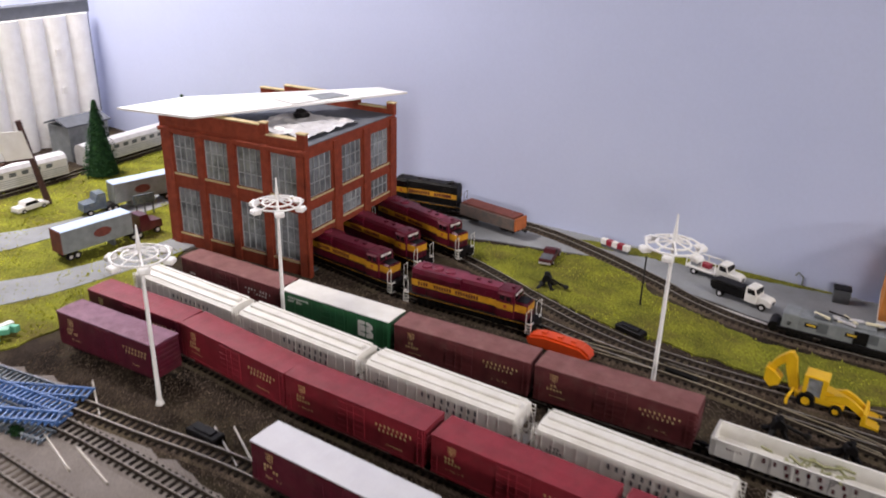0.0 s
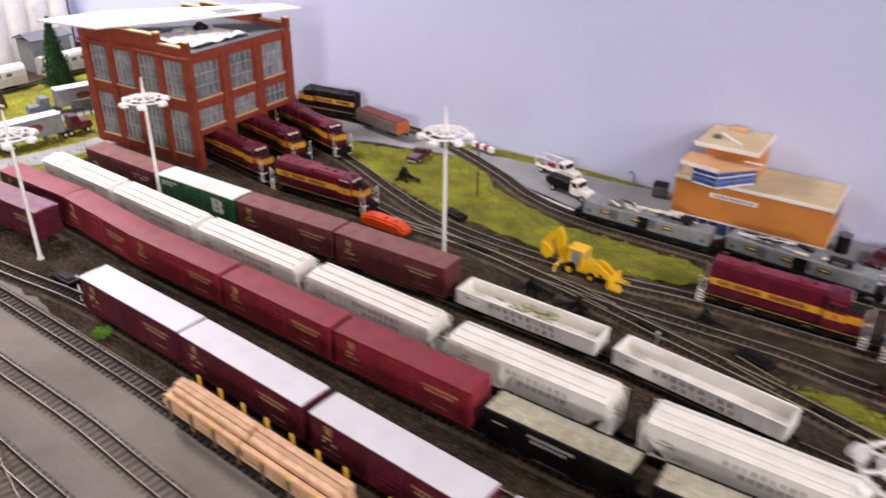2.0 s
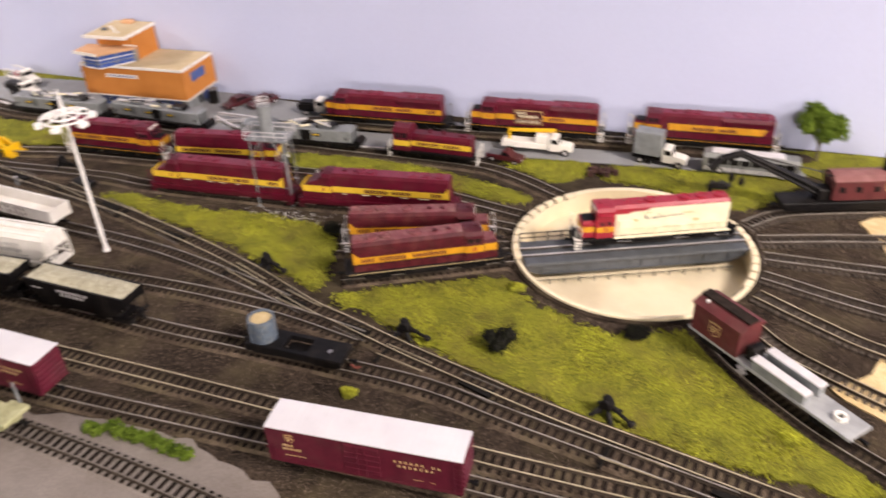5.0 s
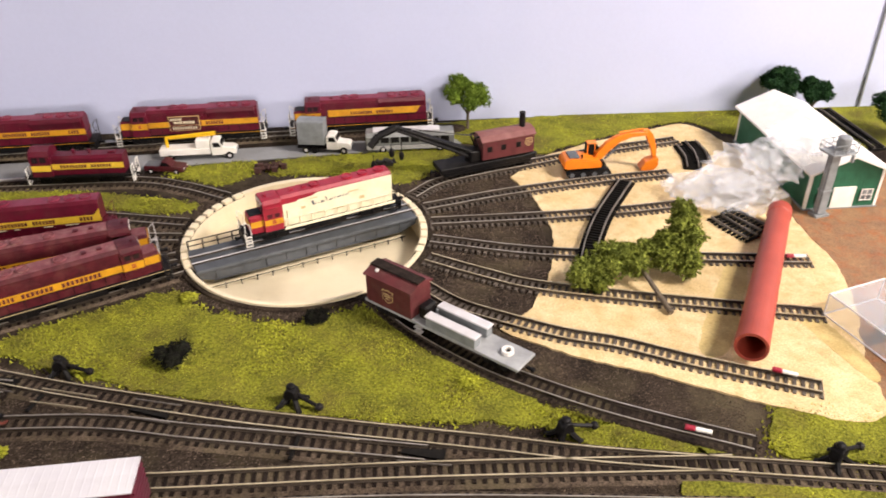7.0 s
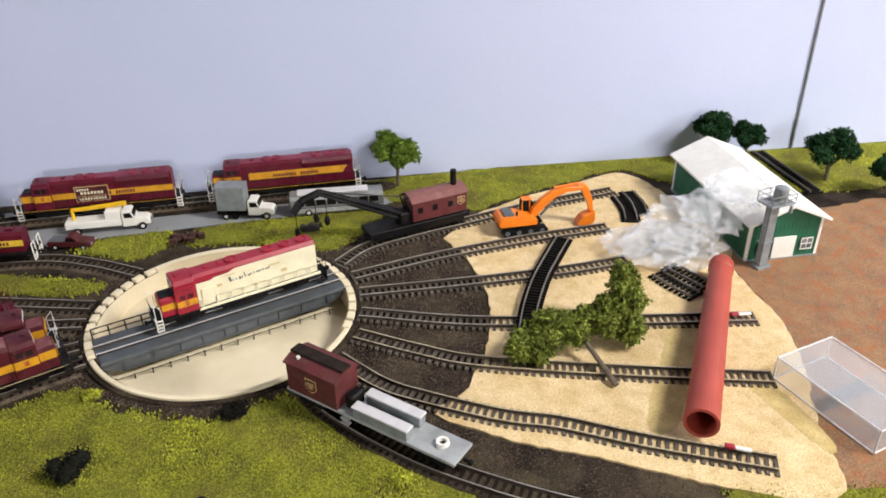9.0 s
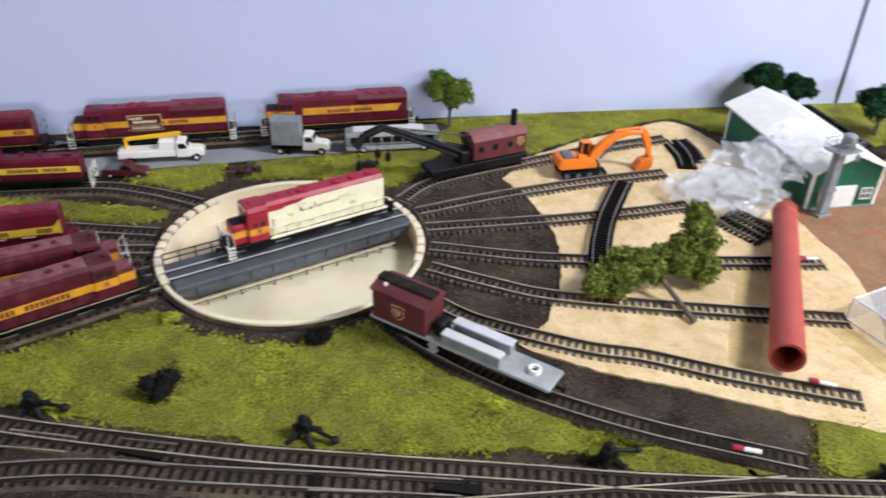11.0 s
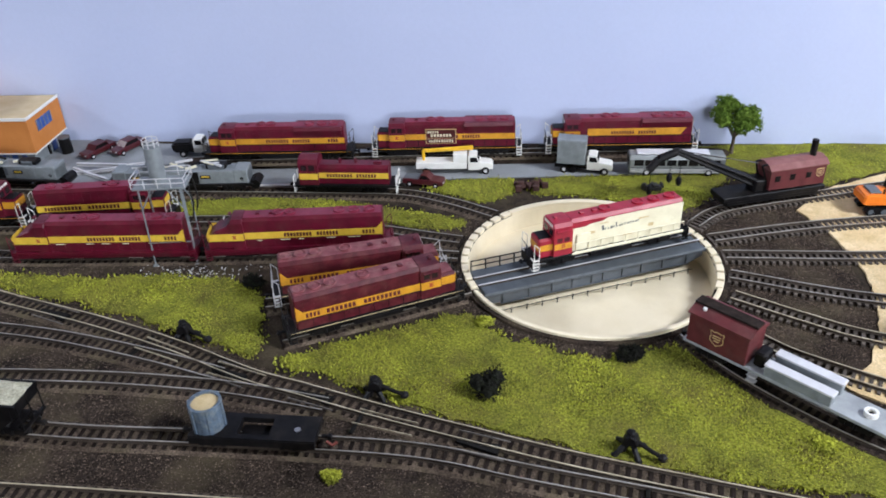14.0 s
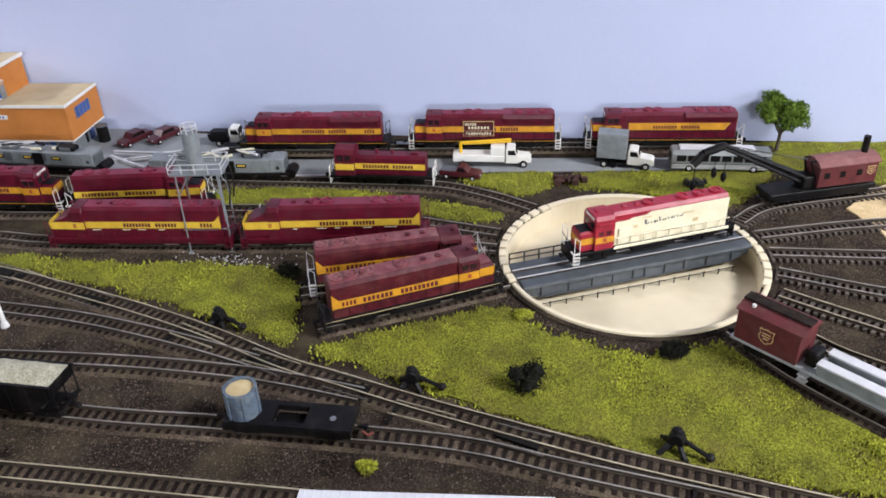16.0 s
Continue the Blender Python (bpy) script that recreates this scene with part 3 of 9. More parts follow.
LAWNS = {
    "a": blob([(-430.9, 21), (-408.9, 29.7), (-382.1, 23.4), (-322.2, 19.1), (-285.3, 22.3), (-242.4, 17.5), (-217.5, 5.4), (-206.9, -25.2), (-199.2, -57.9), (-215.3, -55.9), (-243.2, -39.7), (-292.9, -21.5), (-342.4, -3.4)], 4, 4, 11),
    "b": blob([(-187.1, -63), (-144.5, -43.4), (-111.9, -29.8), (-81.3, -22.4), (-61.1, -40.8), (-30.6, -55), (0.1, -60.9), (31, -50.3), (47.4, -59.3), (63.7, -82.9), (92.5, -113.4), (123.4, -139.7), (164.9, -163.8), (123.4, -158.2), (68.6, -149.7), (10.9, -138.9), (-51.5, -119.8), (-107.5, -98.6), (-163, -74.2)], 4, 4, 12),
    "c": blob([(-345.5, 122.2), (-290.8, 129), (-230.9, 131.8), (-170.8, 122.3), (-110.4, 104.6), (-84.1, 90.5), (-110.6, 86.1), (-164, 97.8), (-231.3, 101.2), (-277.3, 102.8), (-330.8, 108.2)], 3, 4, 13),
    "d": blob([(-118, 149.5), (-99.6, 160), (-56, 163.7), (-49, 142.3), (-69.5, 126.6), (-94.8, 135.5)], 3, 4, 14),
    "e": blob([(-34.7, 152.7), (-20.3, 163.2), (40, 166.1), (104.7, 169.3), (117, 163.3), (94.1, 127.9), (67.3, 111), (42.8, 123), (1.9, 134.8), (-28.7, 138.4)], 3, 4, 15),
    "f": blob([(-925, 182.8), (-906.9, 173.3), (-856.2, 147.3), (-794.2, 124), (-732.9, 105.5), (-672.5, 98.7), (-594.9, 89.7), (-523.9, 104), (-520.8, 132.3), (-562.6, 138.1), (-626.4, 139), (-675.7, 153.1), (-717.4, 172.1), (-758.6, 208.4), (-789.7, 215.5), (-841.3, 202.9), (-890.8, 192.8)], 4, 5, 16),
    "g": blob([(123.3, 179.9), (156.2, 164), (192.3, 150.3), (239, 171.9), (280.5, 185.1), (332.4, 198.7), (358.4, 168.6), (436.5, 129.6), (621, 112.7), (921, 92.1), (1020.9, 215.3), (520, 222.7), (125.6, 223)], 3, 6, 17),
    "h": blob([(-1059, -23.7), (-1086, 20), (-1107.5, 133.8), (-1123.4, 264.5), (-1338.7, 271.7), (-1358.7, 227), (-1353.8, 109.1), (-1342.9, -64.4), (-1326, -389.9), (-1114.9, -417.6), (-1090.4, -207.6), (-1060.6, -128.6)], 4, 8, 18),
    "j": blob([(-834.7, 239.9), (-784.9, 255.3), (-620.7, 263.9), (-579.2, 261.6), (-599.4, 251.5), (-702.1, 245.9), (-783.6, 240.3)], 1.5, 4, 19),
    "k": blob([(196.1, -177.6), (222.2, -193.5), (258.8, -199.9), (332.5, -244), (259.4, -306.3), (154.9, -268.2), (175.4, -206.7)], 3, 5, 20),
    "p": blob([(243, -162), (264, -165), (300, -172), (340, -182), (362, -212), (300, -207), (252, -196), (230, -190)], 2, 4, 25),
    "q": blob([(140, -150), (152, -158), (176, -172), (198, -187), (178, -184), (146, -176), (126, -162)], 2, 4, 26),
    "n": blob([(-863.6, -270.2), (-843.6, -267.7), (-821.3, -275.7), (-812.6, -286.3), (-802.8, -290.3), (-787.9, -290.5), (-770.4, -281.3), (-760.8, -275.6), (-744.1, -282.6), (-715.1, -298.3), (-743.6, -332.8), (-863.2, -334.9), (-923.4, -296.5)], 3, 4, 24),
    "m": blob([(-624.1, -309.1), (-588, -298), (-562.5, -294.4), (-525.5, -298.6), (-487.8, -306.6), (-462, -312.6), (-431.6, -329.2), (-466.6, -411.3), (-639.5, -389.2)], 3, 4, 21),
}
for poly in LAWNS.values():
    patch("lawn", poly, 1.1, GRASS, "yellow green scenic turf on the layout", "grass")


def tufts(name, polys, count, size, mat, label, category, seed, avoid=()):
    """Small pointed clumps scattered over outlines, joined."""
    rnd = random.Random(seed)
    verts, faces = [], []
    areas = []
    for p in polys:
        xs, ys = [q[0] for q in p], [q[1] for q in p]
        areas.append((max(xs) - min(xs)) * (max(ys) - min(ys)))
    for p, area in zip(polys, areas):
        xs, ys = [q[0] for q in p], [q[1] for q in p]
        for _ in range(int(count * area / sum(areas))):
            x, y = rnd.uniform(min(xs) - 6, max(xs) + 6), rnd.uniform(min(ys) - 6, max(ys) + 6)
            if not inside(x + rnd.gauss(0, 2.6), y + rnd.gauss(0, 2.6), p) or any(abs(x - ax) < ar and abs(y - ay) < ar for ax, ay, ar in avoid):
                continue
            s = size * rnd.uniform(0.5, 1.2) * (0.7 + 0.8 * max(0, noise.noise((x * 0.03, y * 0.03, 0)) + 0.3))
            a = rnd.uniform(0, 6.3)
            k = len(verts)
            for j in range(3):
                verts.append(((x + s * 0.7 * math.cos(a + 2.1 * j)) * 0.001, (y + s * 0.7 * math.sin(a + 2.1 * j)) * 0.001, 0.0001))
            verts.append(((x + rnd.uniform(-s, s) * 0.6) * 0.001, (y + rnd.uniform(-s, s) * 0.6) * 0.001, (1.1 + s * rnd.uniform(0.5, 1.1)) * 0.001))
            faces += [(k, k + 1, k + 3), (k + 1, k + 2, k + 3), (k + 2, k, k + 3)]
    me = bpy.data.meshes.new(name)
    me.from_pydata(verts, [], faces)
    me.materials.append(mat)
    return tagged(new(name, me), label, category, "", "stuff")


NEAR = [LAWNS[k] for k in "abcdepq"]
tufts("grass_clumps", NEAR, 170000, 0.95, BLADE, "short yellow green flock grass on the lawns", "grass", 3)
DRYBLADE = material("dry_brown_flock", rgb("6b6034"), rgb("4a4426"), 8, 0.95, fine=0.4, island=0.5, spec=0.08)
tufts("dry_grass_clumps", NEAR, 30000, 1.0, DRYBLADE, "scattered dry brown flock on the lawns", "grass", 6)
tufts("grass_clumps", [LAWNS[k] for k in "fgjkmn"], 45000, 1.1, BLADE, "short yellow green flock grass by the road", "grass", 4)
tufts("grass_clumps", [LAWNS["h"]], 12000, 1.8, BLADE, "yellow green flock grass beyond the brick building", "grass", 5)


def gravel(name, polys, count, size, mat, label, seed, z=0.0):
    rnd = random.Random(seed)
    verts, faces = [], []
    for p in polys:
        xs, ys = [q[0] for q in p], [q[1] for q in p]
        for _ in range(count):
            x, y = rnd.uniform(min(xs), max(xs)), rnd.uniform(min(ys), max(ys))
            if not inside(x, y, p) or (x - TX) ** 2 + (y - TY) ** 2 < 88**2:
                continue
            s, a = size * rnd.uniform(0.5, 1.3), rnd.uniform(0, 6.3)
            k = len(verts)
            for j in range(3):
                verts.append(((x + s * 0.6 * math.cos(a + 2.1 * j)) * 0.001, (y + s * 0.6 * math.sin(a + 2.1 * j)) * 0.001, (z - 0.1) * 0.001))
            verts.append((x * 0.001, y * 0.001, (z + s * 0.55) * 0.001))
            faces += [(k, k + 1, k + 3), (k + 1, k + 2, k + 3), (k + 2, k, k + 3)]
    me = bpy.data.meshes.new(name)
    me.from_pydata(verts, [], faces)
    me.materials.append(mat)
    return tagged(new(name, me), label, "gravel", "", "stuff")


STONES = material("brown_stone_grains", rgb("6f6054"), rgb("43392f"), 3, 0.95, fine=0.4, island=0.6, spec=0.08)
gravel("ballast_grains", [[(-490.4, 66.9), (-478.2, -213.8), (227.7, -236.4), (227.4, -92.6), (-61.7, -116.8), (-203.3, -66.1), (-261.9, 56.1)], [(-301.6, 65.9), (-61, -34.6), (144.1, -145.6), (176.7, 133.5), (63.3, 131.6)]], 150000, 0.85, STONES, "loose dark brown ballast grains round the tracks", 8)
gravel("ballast_grains", [[(-1050, 100), (-1040, -170), (-480, -200), (-480, 66), (-700, 100)]], 110000, 1.1, STONES, "loose dark brown ballast grains between the yard tracks", 9)

# ---- tracks ----
TRACKS = []


def track(pts, label, mat=RAIL, tie=TIE, z=0.0, gauge=9.0, bed=BEDBROWN, depth=1.35, pitch=5.1):
    """Two rails on a line; its ties are laid at the end of the file."""
    tr = thing("railway_track", label, "track", kind="structure")
    line = smooth_line(pts, 4.0)
    for side in (-1, 1):
        bm = mesh()
        prev = None
        for x, y, d in line:
            ring = []
            for off, h in ((-0.6, 2.0), (-0.6, 2.2), (-0.2, 2.4), (-0.24, 3.7), (0.24, 3.7), (0.2, 2.4), (0.6, 2.2), (0.6, 2.0)):
                o = side * gauge / 2 + off
                ring.append(bm.verts.new((x - math.sin(d) * o, y + math.cos(d) * o, h + z)))
            if prev:
                for i in range(7):
                    bm.faces.new((prev[i], prev[i + 1], ring[i + 1], ring[i]))
            else:
                bm.faces.new(ring)
            prev = ring
        bm.faces.new(prev[::-1])
        bmesh.ops.recalc_face_normals(bm, faces=bm.faces)
        rail = part("rail", bm, RAILWEB, tr, "dark brown rail web")
        rings = [[(x - math.sin(d) * (side * gauge / 2 + u), y + math.cos(d) * (side * gauge / 2 + u), v + z) for u, v in ((-0.27, 3.7), (0.27, 3.7), (0.27, 4.2), (-0.27, 4.2))] for x, y, d in line]
        part("rail_head", loft(mesh(), rings), mat, rail, "worn rail head, on most tracks painted pale for reflected light")
    if bed:
        lift = depth + 0.012 * len(TRACKS)
        rings = []
        for x, y, d in line:
            if (x - TX) ** 2 + (y - TY) ** 2 > 88**2:
                rings.append([(x - math.sin(d) * o, y + math.cos(d) * o, h + z) for o, h in ((-9.6, 0.1), (-7.9, lift), (7.9, lift), (9.6, 0.1))])
        part("ballast_bed", loft(mesh(), rings), bed, tr, "fine ballast packed between the ties")
    TRACKS.append((tr, smooth_line(pts, pitch), tie, z))
    return tr


L1 = [(-1021.2, -181.2), (-942.2, -178.2), (-810.6, -184.5), (-732.6, -189.2), (-655.7, -195.8), (-537.3, -204.5), (-423.2, -209.2), (-304.1, -219.3), (-204.7, -233.1), (-103.1, -254.7), (40.8, -289.5)]
L2 = [(-977.6, -161.8), (-912.9, -157.4), (-852.4, -152.8), (-781.2, -155.3), (-677.5, -163), (-574.5, -171.7), (-463.7, -180.1), (-404, -181.5), (-354, -186), (-299, -189.5), (-200, -191.5), (-107, -193), (-55, -195), (60, -203), (206, -222)]
L2B = [(-619.2, -141.5), (-452.3, -153.9), (-310.6, -160.6), (-189.2, -168.1), (-62.1, -176.2), (63.3, -183.6), (206.6, -195.9)]
L3 = [(-1043.2, -85.4), (-948, -86.9), (-853.1, -96.8), (-761.9, -101.3), (-660.3, -106.8), (-558.7, -111.2), (-469, -114.4), (-375.6, -115), (-274.2, -123.2), (-221.1, -125.3), (-131.1, -130.4), (-91.5, -135.4), (-52.7, -145.5), (6.7, -159.5), (63.4, -173.3)]
L4 = [(-1052.8, -48.4), (-936.4, -55.1), (-829.6, -61.8), (-720.1, -67.3), (-603.8, -73.8), (-502.3, -78.1), (-403.7, -80), (-294.7, -81.5), (-228.7, -86.6), (-191.5, -92.7), (-153.2, -101.8)]
L5 = [(-1043.3, -12.9), (-928.2, -15.1), (-835.6, -15.1), (-737.6, -12.8), (-646.4, -12.7), (-527.5, -18), (-422.8, -30.9), (-372.6, -36.9), (-330.1, -43.9), (-289.4, -54), (-249.5, -66.2), (-215.5, -78.4)]
B1 = [(-1067.4, 94.5), (-964.6, 77.8), (-888.9, 65.5), (-777.4, 62.5), (-682.3, 61.7), (-610.1, 50.5), (-531.5, 33.6), (-412.2, 4.6), (-355.4, -13.6), (-298.1, -33.7), (-249.4, -54), (-200.4, -78.4), (-167.2, -90.6), (-120.8, -107.8), (-78.1, -122), (-27.1, -138.2), (32.5, -154.1), (93.3, -169.9), (164.9, -188.4), (342.9, -225.3)]
B2 = [(-1075.6, 151.7), (-973.6, 128.8), (-892.4, 110.5), (-841.7, 98), (-782.8, 80.8), (-730.4, 68.4), (-682.3, 61.7)]
B3 = [(-1084, 208.1), (-982.8, 179.9), (-874.3, 148.4), (-789.2, 111.1), (-732.8, 89.2), (-671.3, 77.8), (-571.3, 77), (-508.1, 85.4), (-403.2, 88.2), (-301.3, 93.4), (-201.3, 91.3), (-87.5, 63.8)]
SD = [(-610.1, 51.6), (-550.1, 48.3), (-447.9, 50.1), (-392.5, 44.8), (-265.1, 45.9), (-201.9, 48.4), (-140.4, 48.9), (-88.7, 43.3)]
GREYLINE = [(-1007.2, 235.9), (-937.6, 247.7), (-875.9, 253.3), (-812, 237.6), (-731.5, 200), (-686.1, 173.5), (-629.4, 156.9), (-527.6, 153.8), (-403, 145.5), (-300.6, 143), (-216.8, 140.1), (-138.3, 136), (-98, 121.1), (-63.7, 100)]
G1 = [(-189, -45.6), (-142.2, -24.9), (-81, 3.3)]
G2 = [(-206, -12.3), (-152.1, 1.7), (-87, 18.6)]
FAN = [
    [(75.3, 84.4), (97, 104.3), (135.3, 118.3), (182.9, 130.6), (238.8, 145.1), (307.4, 157)],
    [(83.4, 65.9), (149.5, 81.5), (218.9, 92.1), (280.1, 97.5)],
    [(86.3, 44.3), (166.8, 42.5), (224.8, 43.6), (275.7, 47.9)],
    [(84, 20.6), (156.1, -4.1), (260.9, -23.8), (327.6, -34.5)],
    [(79.7, -2.2), (114.6, -25.5), (147.6, -43.5), (224.3, -67.9), (306.6, -90.8)],
    [(66.2, -23), (88.6, -51.6), (108.2, -66.8), (149.5, -91), (178.5, -102.8), (218, -124.8), (273.3, -151.3)],
    [(43.4, -39.8), (63.8, -72.6), (94.6, -106.2), (121.4, -128.5), (161.8, -154.6), (221.2, -185.3)],
]
for pts, label in ((L1, "weathered track carrying the lumber cars"), (L2, "weathered yard track carrying white-roofed boxcars"), (L2B, "empty weathered yard track"), (L3, "weathered yard track carrying red boxcars"),
                   (L4, "weathered yard track carrying white hoppers"), (L5, "weathered yard track carrying brown boxcars and gondolas"), (B1, "long ladder track through the yard switches"),
                   (B2, "track from the middle door of the brick building"), (B3, "track from the far door of the brick building"), (SD, "track carrying the maroon locomotives"),
                   (GREYLINE, "curved service track by the grey road"), (G1, "short track ending at the turntable"), (G2, "short track ending at the turntable")):
    track(pts, label, GLINTRAIL if pts in (L2B, B1) else DULLRAIL if pts is L1 else RAIL, bed=GREYGROUND if pts is L1 else BEDBROWN)
for i, pts in enumerate(FAN):
    track(pts, "track radiating from the turntable over sand coloured boards", GLINTRAIL if i in (4, 5) else RAIL, TIE if i == 6 else GREYTIE, bed=BALLAST if i == 6 else None, depth=1.6, pitch=4.3)
FG2 = [(-970.8, -215.4), (-927.2, -218), (-838.5, -223.1), (-747.1, -227), (-688.8, -232.5), (-564.2, -244.4), (-498.5, -253.8), (-421.2, -258.2), (-335.3, -262.2), (-204.8, -279.4)]
FG3 = [(-929.4, -251.8), (-858.9, -255.9), (-739.4, -265.3), (-589.4, -274.7), (-524.5, -278.2), (-468.1, -279.5), (-419.3, -280.9), (-305.3, -290.5), (-204.8, -307.4)]
FGX = [(-627.7, -274.3), (-580.3, -268.9), (-539.4, -263.4), (-495.2, -258.7), (-437.9, -259.8)]
FGY = [(-827, -259.3), (-798.8, -261.6), (-776.9, -264.8), (-757.7, -269.4), (-740.3, -274.5), (-702.3, -286), (-653.2, -303)]
for pts in (FG2, FG3, FGX, FGY):
    track(pts, "weathered track on grey gravel in front of the yard", DULLRAIL, GREYTIE, bed=GREYGROUND)
BED = blob([(-312, 183.3), (-99.4, 189.6), (104.9, 196), (108.1, 212.4), (-99.2, 207.9), (-311.8, 201.4)], 0.4, 6, 23)
patch("roadbed", BED, 4.4, BALLAST, "low dark roadbed under the locomotives along the backdrop", "roadbed")
track([(-308, 191.4), (-241.2, 192.5), (-102.3, 198.7), (40.3, 203), (104.9, 204.2)], "raised track along the backdrop under the locomotives", z=4.2)


# ---- switches: frog, guard rails and point blades over the joined tracks ----
def switch_parts(x, y, rz):
    sw = thing("track_switch", "black frog and thin guard rails of a yard switch", "track switch", x, y, 0, rz, "yard switches", "structure")
    part("frog", prism(mesh(), [(-12, -1.2), (9, -3.2), (9, 3.2), (-12, 1.2)], "z", 1.9, 3.6), BLACKTIE, sw, "dark plastic frog")
    for s in (-1, 1):
        part("guard_rail", box(mesh(), -13, 13, s * 6.4 - 0.22, s * 6.4 + 0.22, 3.2, 4.0), DULLRAIL, sw)
        part("point_blade", box(mesh(), -66, -34, s * 3.7 - 0.2, s * 3.7 + 0.2, 3.3, 4.1, 0, turn_at(0, 0, 0, 0, 0, s * -1.2)), DULLRAIL if y < -200 else GLINTRAIL, sw)
    part("throw_bar", box(mesh(), -65, -63, -11, 8, 2.02, 2.8), BLACKTIE, sw)


for q in ((-333.7, -23.6, -22.4), (-209.5, -78.4, -24.3), (-73.1, -129.2, -16.9), (-159.2, -95.7, -20.1), (-670.5, 62.9, -4.4), (-521.5, 32.5, -15.5), (-499.1, -258.7, 3.7), (-423.9, -257.5, 0.4), (-408.9, 4.4, -20.6), (63.4, -173.3, -13.4)):
    switch_parts(*q)


# ---- turntable ----
def turntable():
    tt = thing("turntable", "cream walled turntable pit with a blue grey bridge", "turntable", TX, TY)
    n = 96

    def ring_mesh(profile):
        bm = mesh()
        rings = [[bm.verts.new((r * math.cos(2 * math.pi * i / n), r * math.sin(2 * math.pi * i / n), z)) for i in range(n)] for r, z in profile]
        for a, b in zip(rings, rings[1:]):
            for i in range(n):
                bm.faces.new((a[i], a[(i + 1) % n], b[(i + 1) % n], b[i]))
        return bm, rings

    bm, rings = ring_mesh([(84.6, -2), (84.6, 0.9), (80.6, 0.9), (79.8, 0.6), (79.2, -12.5)])
    bm.faces.new([v for v in rings[-1]])
    bmesh.ops.recalc_face_normals(bm, faces=bm.faces)
    if [f for f in bm.faces if len(f.verts) > 10][0].normal.z < 0:
        bmesh.ops.reverse_faces(bm, faces=bm.faces)
    part("pit", bm, PITCREAM, tt, "cream plastic pit wall and floor")
    for a0, a1 in ((206, 336), (46, 128)):
        rings = []
        for k in range(41):
            c, w = math.cos(radians(a0 + (a1 - a0) * k / 40)), math.sin(radians(a0 + (a1 - a0) * k / 40))
            rings.append([(r * c, r * w, z) for r, z in ((81.6 if a0 > 200 else 79.9, 0.7), (81.6 if a0 > 200 else 79.9, 3.0), (82.2 if a0 > 200 else 80.5, 3.4), (84.2, 3.4), (84.7, 3.0), (84.7, 0.7))])
        part("rim", loft(mesh(), rings), PITCREAM, tt, "smooth cream rim")
    block = None
    for a0, count in ((131, 11), (-21, 10)):
        for k in range(count):
            if block is None:
                ob = part("rim_block", box(mesh(), 79.9, 84.7, -3.7, 3.7, 0.95, 3.5, 0.35), PITCREAM, tt)
                block = ob.data
            else:
                ob = new("rim_block", block)
                ob.parent = tt
            ob.matrix_basis = pose(0, 0, 0, 0, 0, a0 + 7.0 * k)
    bm, _ = ring_mesh([(84.6, 0.93), (79.95, 0.93)])
    part("rim_bed", bm, BALLAST, tt, "dark bed between the rim blocks")
    bm, _ = ring_mesh([(88, 0.4), (87.4, 1.4), (84.7, 1.6)])
    bmesh.ops.recalc_face_normals(bm, faces=bm.faces)
    part("surround", bm, BALLAST, tt, "dark earth ring round the pit")
    br = part("bridge", box(mesh(), -79, 79, -14.5, 14.5, 0.6, 2.4, 0.3), BRIDGE, tt, "blue grey plate girder bridge deck")
    br.matrix_basis = pose(0, 0, 0, 0, 0, 20.5)
    for side in (-1, 1):
        bm = mesh()
        y = side * 11.5
        prism(bm, [(-78.5, 0.5), (78.5, 0.5), (78.5, -4), (70, -7.2), (-70, -7.2), (-78.5, -4)], "y", y - 0.5, y + 0.5)
        box(bm, -68, 68, y - 1.4, y + 1.4, -7.7, -7.2)
        for x in (-66, -48, -32, -18, -4, 4, 18, 32, 48, 66):
            box(bm, x - 0.4, x + 0.4, min(y, y + side * 1.4), max(y, y + side * 1.4), -7.2, 0.55)
        part("girder", bm, BRIDGE, br)
        if side < 0:
            rod = part("lower_rod", wire(mesh(), [(-76, -17.5, -9.2), (68, -17.5, -9.2)], 0.3), DARKSTEEL, br, "thin dark rod under the girder")
            for k in range(14):
                x = -73 + 10.6 * k
                part("rod_post", wire(mesh(), [(x, -17.5, -8.2), (x, -17.5, -12.4)], 0.4), DARKSTEEL, rod)
        bm = mesh()
        box(bm, -79.5, 79.5, side * 4.5 - 0.3, side * 4.5 + 0.3, 2.4, 3.78)
        rail = part("rail", bm, RAILWEB, br)
        # Pale paint instead of steel, so the head's reflection lies in its colour.
        part("rail_head", box(mesh(), -79.5, 79.5, side * 4.5 - 0.34, side * 4.5 + 0.34, 3.8, 4.2), SILVER, rail, "rail head painted pale for its reflection")
        bm = mesh()
        box(bm, -78.5, 78.5, min(side * 5.6, side * 14.3), max(side * 5.6, side * 14.3), 2.41, 3.1, 0.2)
        part("walkway", bm, BRIDGE, br)
        bm = mesh()
        for x in (-78, -68, -58, -48, -38) if side > 0 else ():
            wire(bm, [(x, side * 13.8, 2.5), (x, side * 13.8, 10.5)], 0.5)
        if side > 0:
            wire(bm, [(-78, side * 13.8, 10.4), (-38, side * 13.8, 10.4)], 0.45)
            wire(bm, [(-78, side * 13.8, 6.6), (-38, side * 13.8, 6.6)], 0.4)
            part("handrail", bm, DARKSTEEL, br)
        else:
            bm.free()


turntable()

# ---- rolling stock; x runs along the car, the rail head is at 4.2 ----
def on(pts, x, turned=0):
    """The pose on a track at x."""
    best = min(smooth_line(pts, 2.0), key=lambda q: abs(q[0] - x))
    return at(best[0], best[1], 0, math.degrees(best[2]) + turned)


